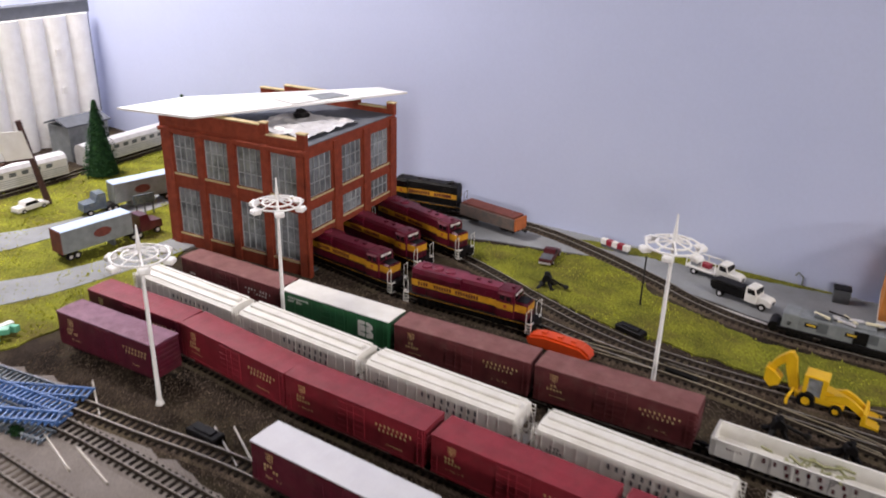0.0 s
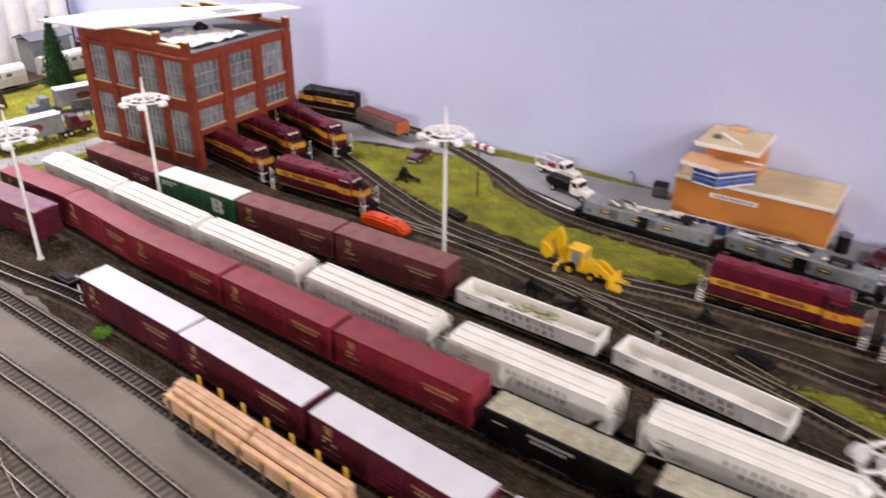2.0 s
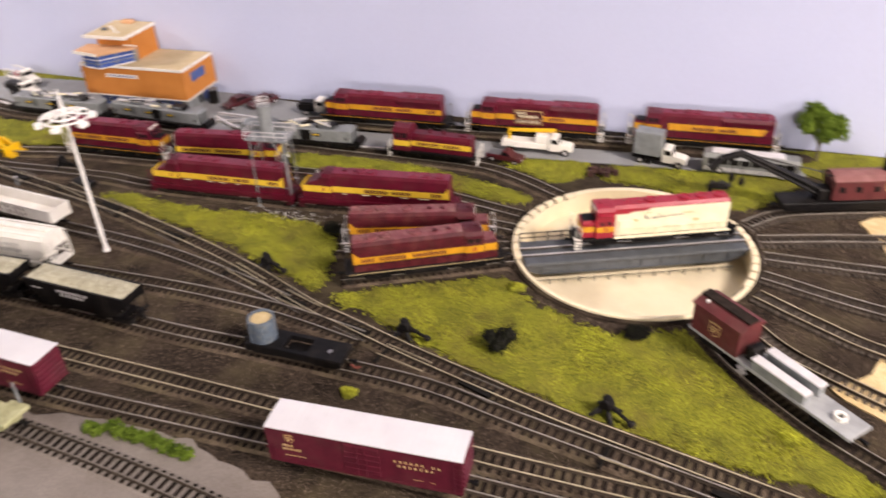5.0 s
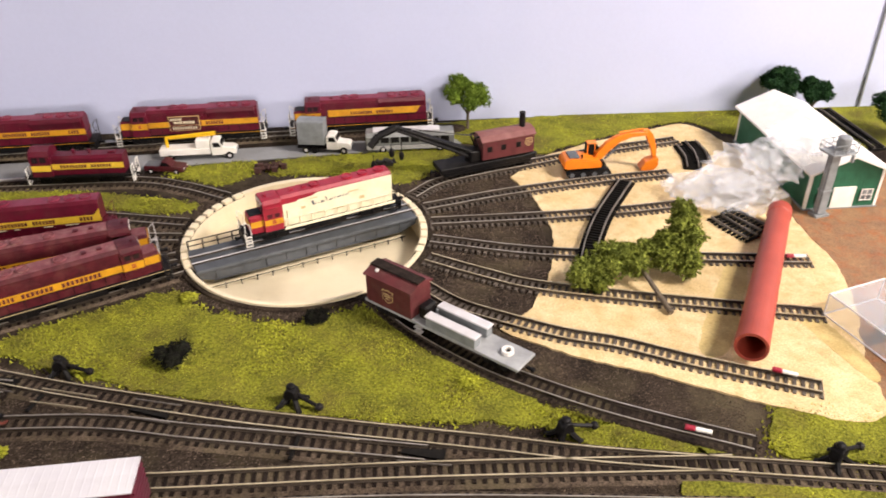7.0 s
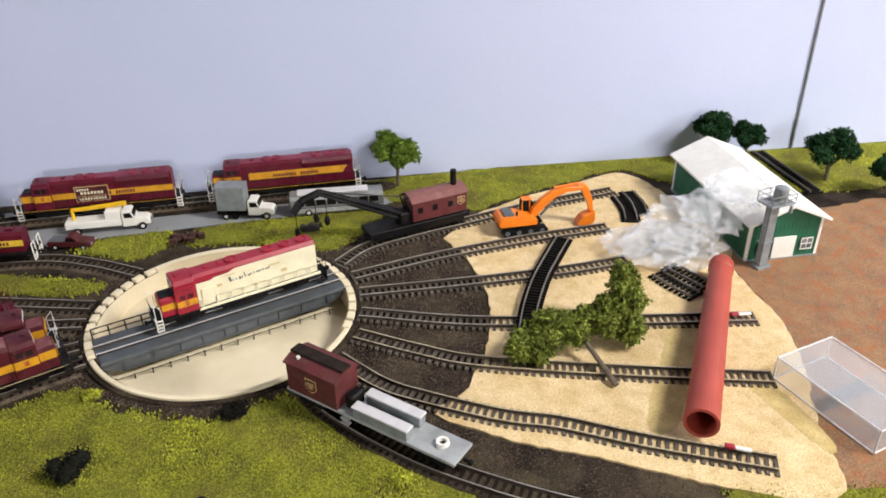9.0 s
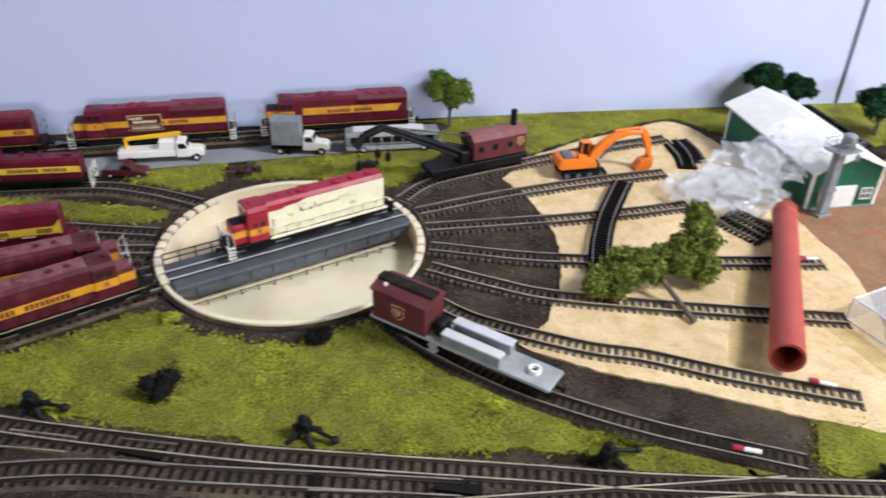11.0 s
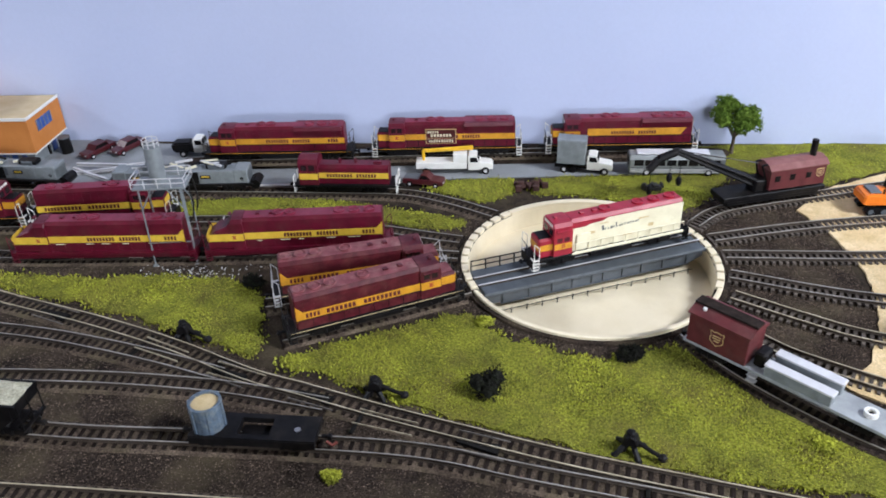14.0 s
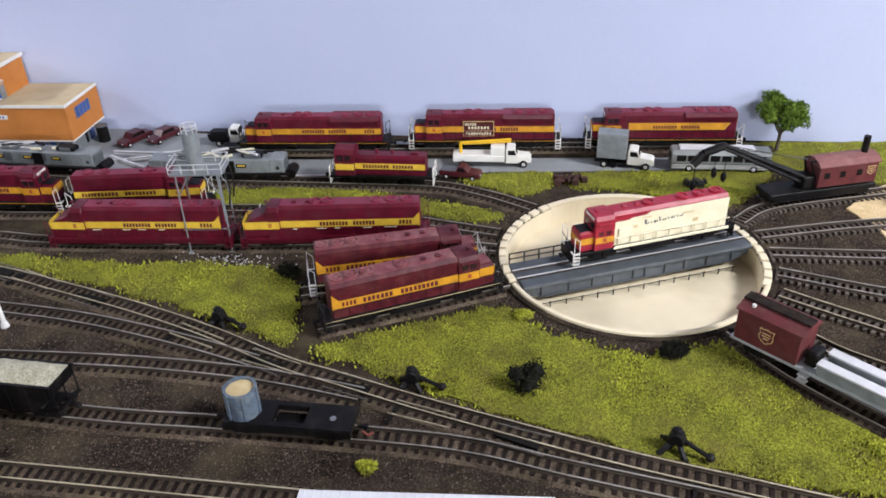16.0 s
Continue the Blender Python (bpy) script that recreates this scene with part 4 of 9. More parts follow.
def truck(parent, x, axles=2, pitch=11.0, mat=BLACK, wheel=DARKSTEEL):
    """A bogie with its wheels."""
    half = pitch * (axles - 1) / 2
    bm = mesh()
    for s in (-1, 1):
        y = s * 6.6
        prism(bm, [(-half - 3, 7.6), (-half - 1.5, 9.0), (half + 1.5, 9.0), (half + 3, 7.6), (half + 1.5, 5.8), (half * 0.4 + 1, 5.6), (0, 5.0), (-half * 0.4 - 1, 5.6), (-half - 1.5, 5.8)], "y", y - 0.6, y + 0.6)
        for k in range(axles):
            cx = -half + k * pitch
            box(bm, cx - 1.2, cx + 1.2, min(y, y + s * 1.2), max(y, y + s * 1.2), 5.8, 8.2)
        for k in range(axles - 1):
            cx = -half + (k + 0.5) * pitch
            cyl(bm, (cx, y + s * 0.7, 5.6), (cx, y + s * 0.7, 8.6), 0.9, n=6)
    box(bm, -1.8, 1.8, -6.0, 6.0, 6.4, 9.2)
    tr = part("truck", bm, mat, parent)
    tr.matrix_basis = at(x, 0)
    for k in range(axles):
        bm = mesh()
        cx = -half + k * pitch
        cyl(bm, (cx, -5.4, 6.8), (cx, 5.4, 6.8), 0.6, n=6)
        for s in (-1, 1):
            cyl(bm, (cx, s * 4.0, 6.8), (cx, s * 5.2, 6.8), 2.6, n=14)
            cyl(bm, (cx, s * 3.7, 6.8), (cx, s * 4.0, 6.8), 3.1, n=14)
        part("wheelset", bm, wheel, tr)


def coupler(parent, x, s):
    bm = mesh()
    box(bm, min(x, x + s * 3.4), max(x, x + s * 3.4), -0.8, 0.8, 7.6, 9.0, 0.2)
    box(bm, min(x + s * 3.2, x + s * 5.2), max(x + s * 3.2, x + s * 5.2), -1.5, 1.3, 7.2, 9.4, 0.3)
    part("coupler", bm, BLACK, parent)


def ladder(bm, x, y, z0, z1, w, n, across="x"):
    for k in range(n):
        z = z0 + (z1 - z0) * k / (n - 1)
        if across == "x":
            cyl(bm, (x - w / 2, y, z), (x + w / 2, y, z), 0.22, n=5)
        else:
            cyl(bm, (x, y - w / 2, z), (x, y + w / 2, z), 0.22, n=5)
    for s in (-1, 1):
        if across == "x":
            cyl(bm, (x + s * w / 2, y, z0 - 0.5), (x + s * w / 2, y, z1 + 0.5), 0.24, n=5)
        else:
            cyl(bm, (x, y + s * w / 2, z0 - 0.5), (x, y + s * w / 2, z1 + 0.5), 0.24, n=5)


def shield(bm, x, y, z, s, side):
    pts = [(x + s * u, z + s * v) for u, v in ((-0.95, 0.8), (-0.8, 1.0), (-0.4, 0.88), (0, 1.05), (0.4, 0.88), (0.8, 1.0), (0.95, 0.8), (0.8, 0.35), (0.92, -0.15), (0.78, -0.6), (0, -1.1), (-0.78, -0.6), (-0.92, -0.15), (-0.8, 0.35))]
    prism(bm, pts, "y", *sorted((y, y + side * 0.15)))


def boxcar(label, paint, roof, ink, length=98.0, group="", emblem="shield", seed=1, lettering=True, ribs=0, top=33.0, roof_rib=0.1):
    car = thing("boxcar", label, "boxcar", group=group)
    h, w, z0 = length / 2, 9.6, 9.6
    rnd = random.Random(seed)
    bm = mesh()
    xs = [-h] + sorted(q for k in range(ribs) if abs(x := -h + 3 + (length - 6) * k / (ribs - 1)) > 11 for q in (x - 0.45, x - 0.3, x + 0.3, x + 0.45)) + [h]
    rings = []
    for i, x in enumerate(xs):
        o = w + (0.28 if ribs and 0 < i < len(xs) - 1 and (i - 1) % 4 in (1, 2) else 0)
        rings.append([(x, -w, z0), (x, -o, z0 + 1), (x, -o, top - 2.6), (x, -w, top - 1.6), (x, w, top - 1.6), (x, o, top - 2.6), (x, o, z0 + 1), (x, w, z0)])
    part("body", loft(bm, rings), paint, car)
    for s in (-1, 1):
        part("side_sill", box(mesh(), -h, h, *sorted((s * w, s * (w + 0.3))), z0 - 0.6, z0 + 0.9), paint, car)
        part("top_rail", box(mesh(), -h, h, *sorted((s * w, s * (w + 0.3))), top - 2.5, top - 1.72), paint, car)
        pts = [(s * h, z0 + 1)]
        for k in range(6):
            z = z0 + 2.6 + k * 3.2
            pts += [(s * (h + 0.1), z), (s * (h + 0.9), z + 0.5), (s * (h + 0.9), z + 1.5), (s * (h + 0.1), z + 2.1)]
        pts += [(s * h, top - 2)]
        part("ribbed_end", prism(mesh(), pts, "y", -w + 1.0, w - 1.0), paint, car)
    n = int(length / 3.6)
    xs = [-h - 0.3] + [q for k in range(n) for x in [-h + 2 + (length - 4) * k / (n - 1)] for q in (x - 0.4, x - 0.22, x + 0.22, x + 0.4)] + [h + 0.3]
    rings = []
    for i, x in enumerate(xs):
        u = roof_rib if 0 < i < len(xs) - 1 and (i - 1) % 4 in (1, 2) else 0.0
        rings.append([(x, -w - 0.3, top - 1.7), (x, -w - 0.3, top - 1.0 + u), (x, 0, top - 0.6 + u), (x, w + 0.3, top - 1.0 + u), (x, w + 0.3, top - 1.7)])
    part("roof", loft(mesh(), rings), roof, car)
    for s in (-1, 1):
        pts = [(s * w, z0 + 1.2)]
        for k in range(5):
            z = z0 + 1.4 + k * 3.6
            pts += [(s * (w + 0.5), z), (s * (w + 0.5), z + 2.9), (s * (w + 0.75), z + 3.0), (s * (w + 0.75), z + 3.4)]
        pts += [(s * (w + 0.5), top - 2.9), (s * w, top - 2.8)]
        door = part("door", prism(mesh(), pts, "x", -9, 9), paint, car)
        for x in (-2.2, 2.2):
            part("door_rod", wire(mesh(), [(x, s * (w + 1.0), z0 + 1), (x, s * (w + 1.0), top - 3)], 0.22), paint, door)
        for e in (-1, 1):
            bm = mesh()
            ladder(bm, e * (h - 2.2), s * (w + 0.55), z0 + 0.5, (top - 3) if e * s < 0 else 20, 3.0, 7 if e * s < 0 else 4)
            part("ladder", bm, paint, car)
        if lettering:
            y = s * (w + 0.02)
            if emblem == "shield":
                bm = mesh()
                shield(bm, s * (h - 12), y, 26.0, 2.6, s)
                part("emblem", bm, ink, car)
                bm = mesh()
                shield(bm, s * (h - 12), s * (w + 0.18), 26.0, 2.25, s)
                field = part("emblem_field", bm, paint, car)
                bm = mesh()
                for k, wide in enumerate((2.8, 2.8, 1.8)):
                    box(bm, s * (h - 12) - wide / 2, s * (h - 12) + wide / 2, *sorted((s * (w + 0.34), s * (w + 0.42))), 26.9 - 1.1 * k, 27.4 - 1.1 * k)
                part("emblem_bars", bm, ink, field)
            for x, z, hh, nn, ww, gap in ((16, 23.4, 1.5, 9, 1.2, 1.5), (18, 20.6, 1.5, 7, 1.2, 1.5), (-h + 8, 20.5, 1.4, 3, 1.4, 0.7), (-h + 8, 18.0, 1.4, 5, 1.3, 0.7), (-h + 9, 14.2, 0.6, 9, 0.7, 0.5), (h - 24, 13.4, 0.6, 9, 0.7, 0.5)):
                part("lettering", bars(mesh(), x, y, z, hh, nn, ww, gap, s, 0.05 if hh > 1 else 0.3, rnd), ink, car, "row of small pale lettering")
        if emblem == "number":
            bm = mesh()
            y0, y1 = sorted((s * (w + 0.02), s * (w + 0.2)))
            x = h - 24
            prism(bm, [(x, 16), (x, 27), (x + 8, 27), (x + 11.5, 25.5), (x + 11.5, 22.6), (x + 9.5, 21.4), (x + 12, 19.8), (x + 12, 16.4), (x + 9, 15.4)], "y", y0, y1)
            slash = mesh()
            for v in (17.4, 22.6):
                prism(slash, [(x + 1.4, v + 1.6), (x + 6, v + 2.4), (x + 9.6, v + 1.4), (x + 6, v + 1.2)], "y", *sorted((s * (w + 0.21), s * (w + 0.26))))
            part("emblem_gap", slash, paint, car)
            part("emblem", bm, WHITE, car, "white block emblem")
            bm = mesh()
            bars(bm, -h + 5, s * (w + 0.02), 27, 1.3, 10, 1.2, 0.6, s, 0.1, rnd)
            bars(bm, -h + 5, s * (w + 0.02), 24.6, 1.3, 7, 1.2, 0.6, s, 0.1, rnd)
            part("lettering", bm, WHITE, car)
    bm = mesh()
    box(bm, -h + 1, h - 1, -2.2, 2.2, 8.4, z0)
    box(bm, -14, 14, -8.5, 8.5, 8.6, z0)
    for k in (-0.33, -0.12, 0.12, 0.33):
        box(bm, length * k - 0.5, length * k + 0.5, -8.8, 8.8, 8.2, z0)
    part("underframe", bm, BLACK, car)
    for s in (-1, 1):
        truck(car, s * (h - 15))
        coupler(car, s * h, s)
    return car


def covered_hopper(label, group):
    car = thing("covered_hopper", label, "hopper car", group=group)
    h, w = 51.6, 9.8
    rnd = random.Random(5)
    bm = mesh()
    prism(bm, [(-h + 3, 30.4), (h - 3, 30.4), (h - 3, 21), (h - 17, 12), (-h + 17, 12), (-h + 3, 21)], "y", -w, w)
    for s in (-1, 1):
        ys = sorted((s * w, s * (w + 0.35)))
        part("side_sill", box(mesh(), -h + 2, h - 2, *ys, 11.4, 12.6), WHITE, car)
        part("top_rail", box(mesh(), -h + 3, h - 3, *ys, 29.2, 30.6), WHITE, car)
        for k in range(15):
            x = -h + 6 + k * (2 * h - 12) / 14
            z0 = 12.6 if abs(x) < h - 17 else 12.6 + 9 * (abs(x) - h + 17) / 14
            part("rib", box(mesh(), x - 0.3, x + 0.3, *sorted((s * w, s * (w + 0.22))), z0, 29.2), WHITE, car)
    part("body", bm, WHITE, car)
    bm = mesh()
    prism(bm, [(-w - 0.2, 30.4), (-w + 1.5, 32.0), (-3, 33.0), (3, 33.0), (w - 1.5, 32.0), (w + 0.2, 30.4)], "x", -h + 3, h - 3)
    part("roof", bm, WHITE, car)
    for y in (-6.8, 6.8):
        part("roof_walk", box(mesh(), -h + 4, h - 4, y - 1.1, y + 1.1, 31.6, 33.4, 0.3), WHITE, car)
    part("hatch_cover", box(mesh(), -h + 5, h - 5, -2.2, 2.2, 32.8, 35.0, 0.5), WHITE, car, "long white trough hatch cover")
    for x in (-27, 0, 27):
        bm = mesh()
        prism(bm, [(x - 13, 12.2), (x + 13, 12.2), (x + 3.2, 5.8), (x - 3.2, 5.8)], "y", -7.6, 7.6)
        part("hopper_bay", bm, WHITE, car)
    for s in (-1, 1):
        bm = mesh()
        x = s * h
        box(bm, min(x, x - s * 8), max(x, x - s * 8), -9, 9, 9.4, 10.6, 0.2)
        for y in (-9.0, -4, 4, 9.0):
            cyl(bm, (x - s * 0.6, y, 10), (x - s * 0.6, y, 20), 0.35, n=5)
            cyl(bm, (x - s * 0.6, y, 20), (x - s * 3.2, y, 29.5), 0.35, n=5)
        for z in (14, 19.5):
            cyl(bm, (x - s * 0.6, -9, z), (x - s * 0.6, 9, z), 0.3, n=5)
        ladder(bm, x - s * 0.4, -6.5, 10, 30, 3.4, 9, "y")
        ladder(bm, x - s * 2.0, 9.6, 10, 30, 3.2, 9, "x")
        ladder(bm, x - s * 2.0, -9.9, 10, 30, 3.2, 9, "x")
        part("end_platform", bm, WHITE, car)
        bm = mesh()
        y = s * (w + 0.02)
        bars(bm, -10, y, 23.4, 2.8, 9, 1.7, 2.6, s, 0.0, rnd)
        bars(bm, -2, y, 18.8, 2.8, 7, 1.7, 2.6, s, 0.0, rnd)
        bars(bm, -h + 9, y, 22, 1.3, 4, 1.2, 0.8, s, 0.1, rnd)
        bars(bm, -h + 9, y, 19.6, 1.3, 6, 1.1, 0.8, s, 0.1, rnd)
        for z in (16.8, 15.6, 14.4):
            bars(bm, -h + 18, y, z, 0.6, 8, 0.7, 0.6, s, 0.3, rnd)
            bars(bm, h - 30, y, z, 0.6, 9, 0.7, 0.6, s, 0.3, rnd)
        part("lettering", bm, DARKGREY, car, "two rows of dark grey letter bars")
        truck(car, s * (h - 12), mat=DARKSTEEL)
        coupler(car, s * h, s)
    return car


def gondola(label, group, junk):
    car = thing("gondola", label, "gondola car", group=group)
    h, w = 50.0, 9.4
    rnd = random.Random(3)
    bm = mesh()
    for s in (-1, 1):
        box(bm, -h, h, *sorted((s * w, s * (w - 0.9))), 10, 19.6)
        box(bm, -h - 0.2, h + 0.2, *sorted((s * (w + 0.5), s * (w - 1.0))), 19.6, 20.5, 0.15)
        for k in range(11):
            x = -h + 3 + k * (2 * h - 6) / 10
            box(bm, x - 0.5, x + 0.5, *sorted((s * w, s * (w + 0.35))), 10.2, 19.6)
        box(bm, *sorted((s * h, s * (h - 0.9))), -w + 0.9, w - 0.9, 10, 19.6)
        for z in (11.5, 14, 16.5):
            box(bm, *sorted((s * h, s * (h + 0.5))), -w + 1, w - 1, z, z + 1.0)
        box(bm, *sorted((s * (h + 0.5), s * (h - 1.0))), -w + 1.0, w - 1.0, 19.6, 20.5)
    box(bm, -h + 0.9, h - 0.9, -w + 0.9, w - 0.9, 10, 11.2)
    part("body", bm, WHITE, car, "white open topped body")
    for s in (-1, 1):
        bm = mesh()
        y = s * (w + 0.06)
        bars(bm, -24, y, 15.8, 2.6, 9, 2.0, 3.4, s, 0, rnd)
        bars(bm, -12, y, 11.6, 2.6, 7, 2.0, 3.4, s, 0, rnd)
        bars(bm, -h + 8, y, 16, 1.1, 5, 1.1, 0.6, s, 0.1, rnd)
        part("lettering", bm, INK, car, "rows of dull red letter bars")
        truck(car, s * (h - 13))
        coupler(car, s * h, s)
    bm = mesh()
    box(bm, -h + 2, h - 2, -3, 3, 8.4, 10)
    part("underframe", bm, BLACK, car)
    if junk:
        for _ in range(26):
            x, y = rnd.uniform(-24, 20), rnd.uniform(-6, 6)
            bm = box(mesh(), -rnd.uniform(2, 7), rnd.uniform(2, 7), -0.6, 0.6, -0.5, 0.5, m=turn_at(x, y, rnd.uniform(12, 18), rnd.uniform(-20, 20), rnd.uniform(-25, 25), rnd.uniform(0, 180)))
            part("scrap_piece", bm, OLIVE, car, "loose pale scrap piece")
    return car


def ballast_hopper(label, group):
    car = thing("ballast_hopper", label, "hopper car", group=group)
    h, w = 40.5, 9.4
    rnd = random.Random(9)
    bm = mesh()
    prism(bm, [(-h + 1, 26), (h - 1, 26), (h - 1, 20), (h - 13, 10), (-h + 13, 10), (-h + 1, 20)], "y", -w, w)
    for s in (-1, 1):
        box(bm, -h, h, *sorted((s * (w + 0.5), s * (w - 1.0))), 25.4, 26.6)
        for k in range(8):
            x = -h + 4 + k * (2 * h - 8) / 7
            z0 = 20 - 10 * max(0, min(1, (h - 1 - abs(x)) / 12))
            box(bm, x - 0.4, x + 0.4, *sorted((s * w, s * (w + 0.5))), z0, 25.5)
        box(bm, *sorted((s * (h - 2), s * h)), -w, w, 9.2, 10.4)
        for y in (-8.5, 0, 8.5):
            cyl(bm, (s * (h - 0.5), y, 10), (s * (h - 0.5), y, 25.5), 0.4, n=5)
    part("body", bm, BLACK, car, "black ribbed hopper body")
    bm = mesh()
    nx, ny = 40, 10
    grid = [[bm.verts.new((-h + 1.4 + (2 * h - 2.8) * i / nx, -w + 0.9 + (2 * w - 1.8) * j / ny, 26.4 + 2.4 * math.sin(math.pi * j / ny) * min(1, 4 * min(i, nx - i) / nx) + rnd.uniform(-0.25, 0.25))) for j in range(ny + 1)] for i in range(nx + 1)]
    for i in range(nx):
        for j in range(ny):
            bm.faces.new((grid[i][j], grid[i + 1][j], grid[i + 1][j + 1], grid[i][j + 1]))
    part("gravel_load", bm, LOAD, car, "heaped pale grey gravel load")
    for x in (-15, 15):
        bm = mesh()
        prism(bm, [(x - 12, 11), (x + 12, 11), (x + 3, 5.6), (x - 3, 5.6)], "y", -7.4, 7.4)
        part("hopper_bay", bm, BLACK, car)
    for s in (-1, 1):
        bm = mesh()
        y = s * (w + 0.52)
        bars(bm, -13, y, 21.6, 1.8, 9, 1.9, 0.9, s, 0, rnd)
        bars(bm, -11, y, 18.8, 1.8, 7, 1.9, 0.9, s, 0, rnd)
        bars(bm, -h + 7, y, 21, 1.0, 5, 1.0, 0.6, s, 0.1, rnd)
        part("lettering", bm, SILVER, car, "two rows of pale letter bars")
        truck(car, s * (h - 9))
        coupler(car, s * h, s)
    return car


def lumber_car(label, group, seed):
    car = thing("lumber_car", label, "flat car", group=group)
    h, w = 62.5, 9.0
    rnd = random.Random(seed)
    bm = mesh()
    box(bm, -h, h, -w, w, 9.0, 11.0, 0.3)
    box(bm, -h + 6, h - 6, -2.4, 2.4, 7.4, 9.0)
    part("deck", bm, BLACK, car)
    for k in range(7):
        x = -h + 8 + k * (2 * h - 16) / 6
        for s in (-1, 1):
            bm = mesh()
            box(bm, x - 0.7, x + 0.7, *sorted((s * w, s * (w + 1.1))), 9.4, 25 if s > 0 else 21)
            stake = part("stake", bm, PALEYELLOW if s > 0 else BARK, car)
            if s < 0:
                part("stake_cap", box(mesh(), x - 0.8, x + 0.8, -w - 1.2, -w - 0.02, 21.02, 23.6, 0.2), PALEYELLOW, stake, "pale yellow stake top")
    for i, (x0, x1) in enumerate(((-h + 1, -1), (1, h - 1))):
        for r in range(4):
            for c in range(5):
                if r == 3 and c in (0, 4):
                    continue
                y = -6.9 + c * 3.45 + rnd.uniform(-0.35, 0.35)
                z = 11.2 + r * 3.3
                off = rnd.uniform(-2.5, 2.5) * (2 if r == 3 else 1)
                part("timber", box(mesh(), x0 + off, x1 + off * 0.5, y - 1.6, y + 1.6, z, z + 3.0, 0.45), WOOD, car)
    for s in (-1, 1):
        truck(car, s * (h - 16))
        coupler(car, s * h, s)
    return car


def stake_car(label):
    car = thing("stake_car", label, "flat car")
    h, w = 62.0, 8.8
    rnd = random.Random(12)
    bm = mesh()
    box(bm, -h, h, -2.6, 2.6, 9.0, 12.0, 0.4)
    for k in range(7):
        x = -h + 6 + k * (2 * h - 12) / 6
        box(bm, x - 1.3, x + 1.3, -w, w, 9.6, 12.6, 0.3)
    for s in (-1, 1):
        box(bm, *sorted((s * h, s * (h - 13))), -w, w, 10.2, 13.0, 0.6)
        box(bm, *sorted((s * (h - 13), s * (h - 24))), -6.2, 6.2, 10.4, 12.4, 0.5)
    part("spine_frame", bm, OLIVE, car, "dusty olive skeleton frame")
    for k in range(7):
        x = -h + 6 + k * (2 * h - 12) / 6
        for s in (-1, 1):
            bm = mesh()
            lean = rnd.uniform(-1.2, 1.2)
            top = 27 if s > 0 else (23 if k % 3 == 0 else 13.5)
            cyl(bm, (x, s * (w - 0.6), 12), (x + lean, s * (w - 0.3), top), 0.75, 0.6, n=6)
            part("stake", bm, GREYPLASTIC if s > 0 else OLIVE, car)
    for s in (-1, 1):
        truck(car, s * (h - 13), mat=OLIVE)
        coupler(car, s * h, s)
    return car


def fill(pts, first, xs, turned=()):
    """The first car at the first place, and copies at the others."""
    first.matrix_basis = on(pts, xs[0])
    for x in xs[1:]:
        copy_thing(first, on(pts, x, 180 if x in turned else 0))


fill(L2, boxcar("dark maroon boxcar with a pale grey ribbed roof", CARMAROON, ROOFWHITE, GOLD, 99, "maroon boxcars with pale roofs", seed=2), [-677.5, -780.3, -571.6, -462.7, -353.6])
extra_car = boxcar("dark maroon boxcar with a pale grey ribbed roof", CARMAROON, ROOFWHITE, GOLD, 99, "maroon boxcars with pale roofs", seed=3)
extra_car.matrix_basis = at(-110, -198.5, 0, 1)
fill(L3, boxcar("plain red boxcar with a matching red roof", CARRED, CARRED, GOLD, 93.5, "red boxcars", seed=4, roof_rib=0.06), [-611.6, -709.8, -807.1, -901.1])
fill(L3, boxcar("dark maroon boxcar with a dull red roof", CARMAROON, CARRED, GOLD, 87, "red boxcars", seed=5), [-993.4])
purple = boxcar("purplish maroon boxcar with a scuffed lilac grey roof", CARMAROON, material("lilac_grey_roof", rgb("7f5266"), rgb("6a3d4f"), 6, 0.6, fine=0.15), GOLD, 87, "", seed=7)
purple.matrix_basis = at(-983.2, -115.9, 0, 0.7)
fill(L4, covered_hopper("white covered hopper car with dark letter bars", "white covered hoppers"), [-665.5, -983.2, -879.7, -774.5, -553.7, -434.7])
fill(L5, gondola("white open gondola with pale scrap inside", "white gondolas", True), [-587.1])
fill(L5, gondola("empty white open gondola behind the hoppers", "white gondolas", False), [-475.6])
fill(L5, boxcar("brown red boxcar with a dusty brown roof", CARBROWN, BROWNROOF, GOLD, 92.5, "brown boxcars", seed=8, roof_rib=0.08), [-789.1, -692.6])
fill(L5, boxcar("brown boxcar with a dusty roof beside the brick building", CARBROWN, BROWNROOF, WHITE, 96, "brown boxcars", seed=9, ribs=14, emblem=""), [-977.2])
fill(L5, boxcar("green boxcar with a white roof and a white block emblem", CARGREEN, WHITE, WHITE, 87.5, "", "number", 10, False, 12), [-883.9])
fill(L3, ballast_hopper("black hopper car heaped with pale grey gravel", "black gravel hoppers"), [-518.4, -426.8, -336])
fill(L1, lumber_car("flat car stacked with pale pine timbers", "lumber cars", 21), [-643.2])
fill(L1, lumber_car("flat car stacked with pale timbers and yellow stakes", "lumber cars", 22), [-505])
fill(L1, stake_car("empty dusty olive skeleton flat car with grey stakes"), [-365.8])


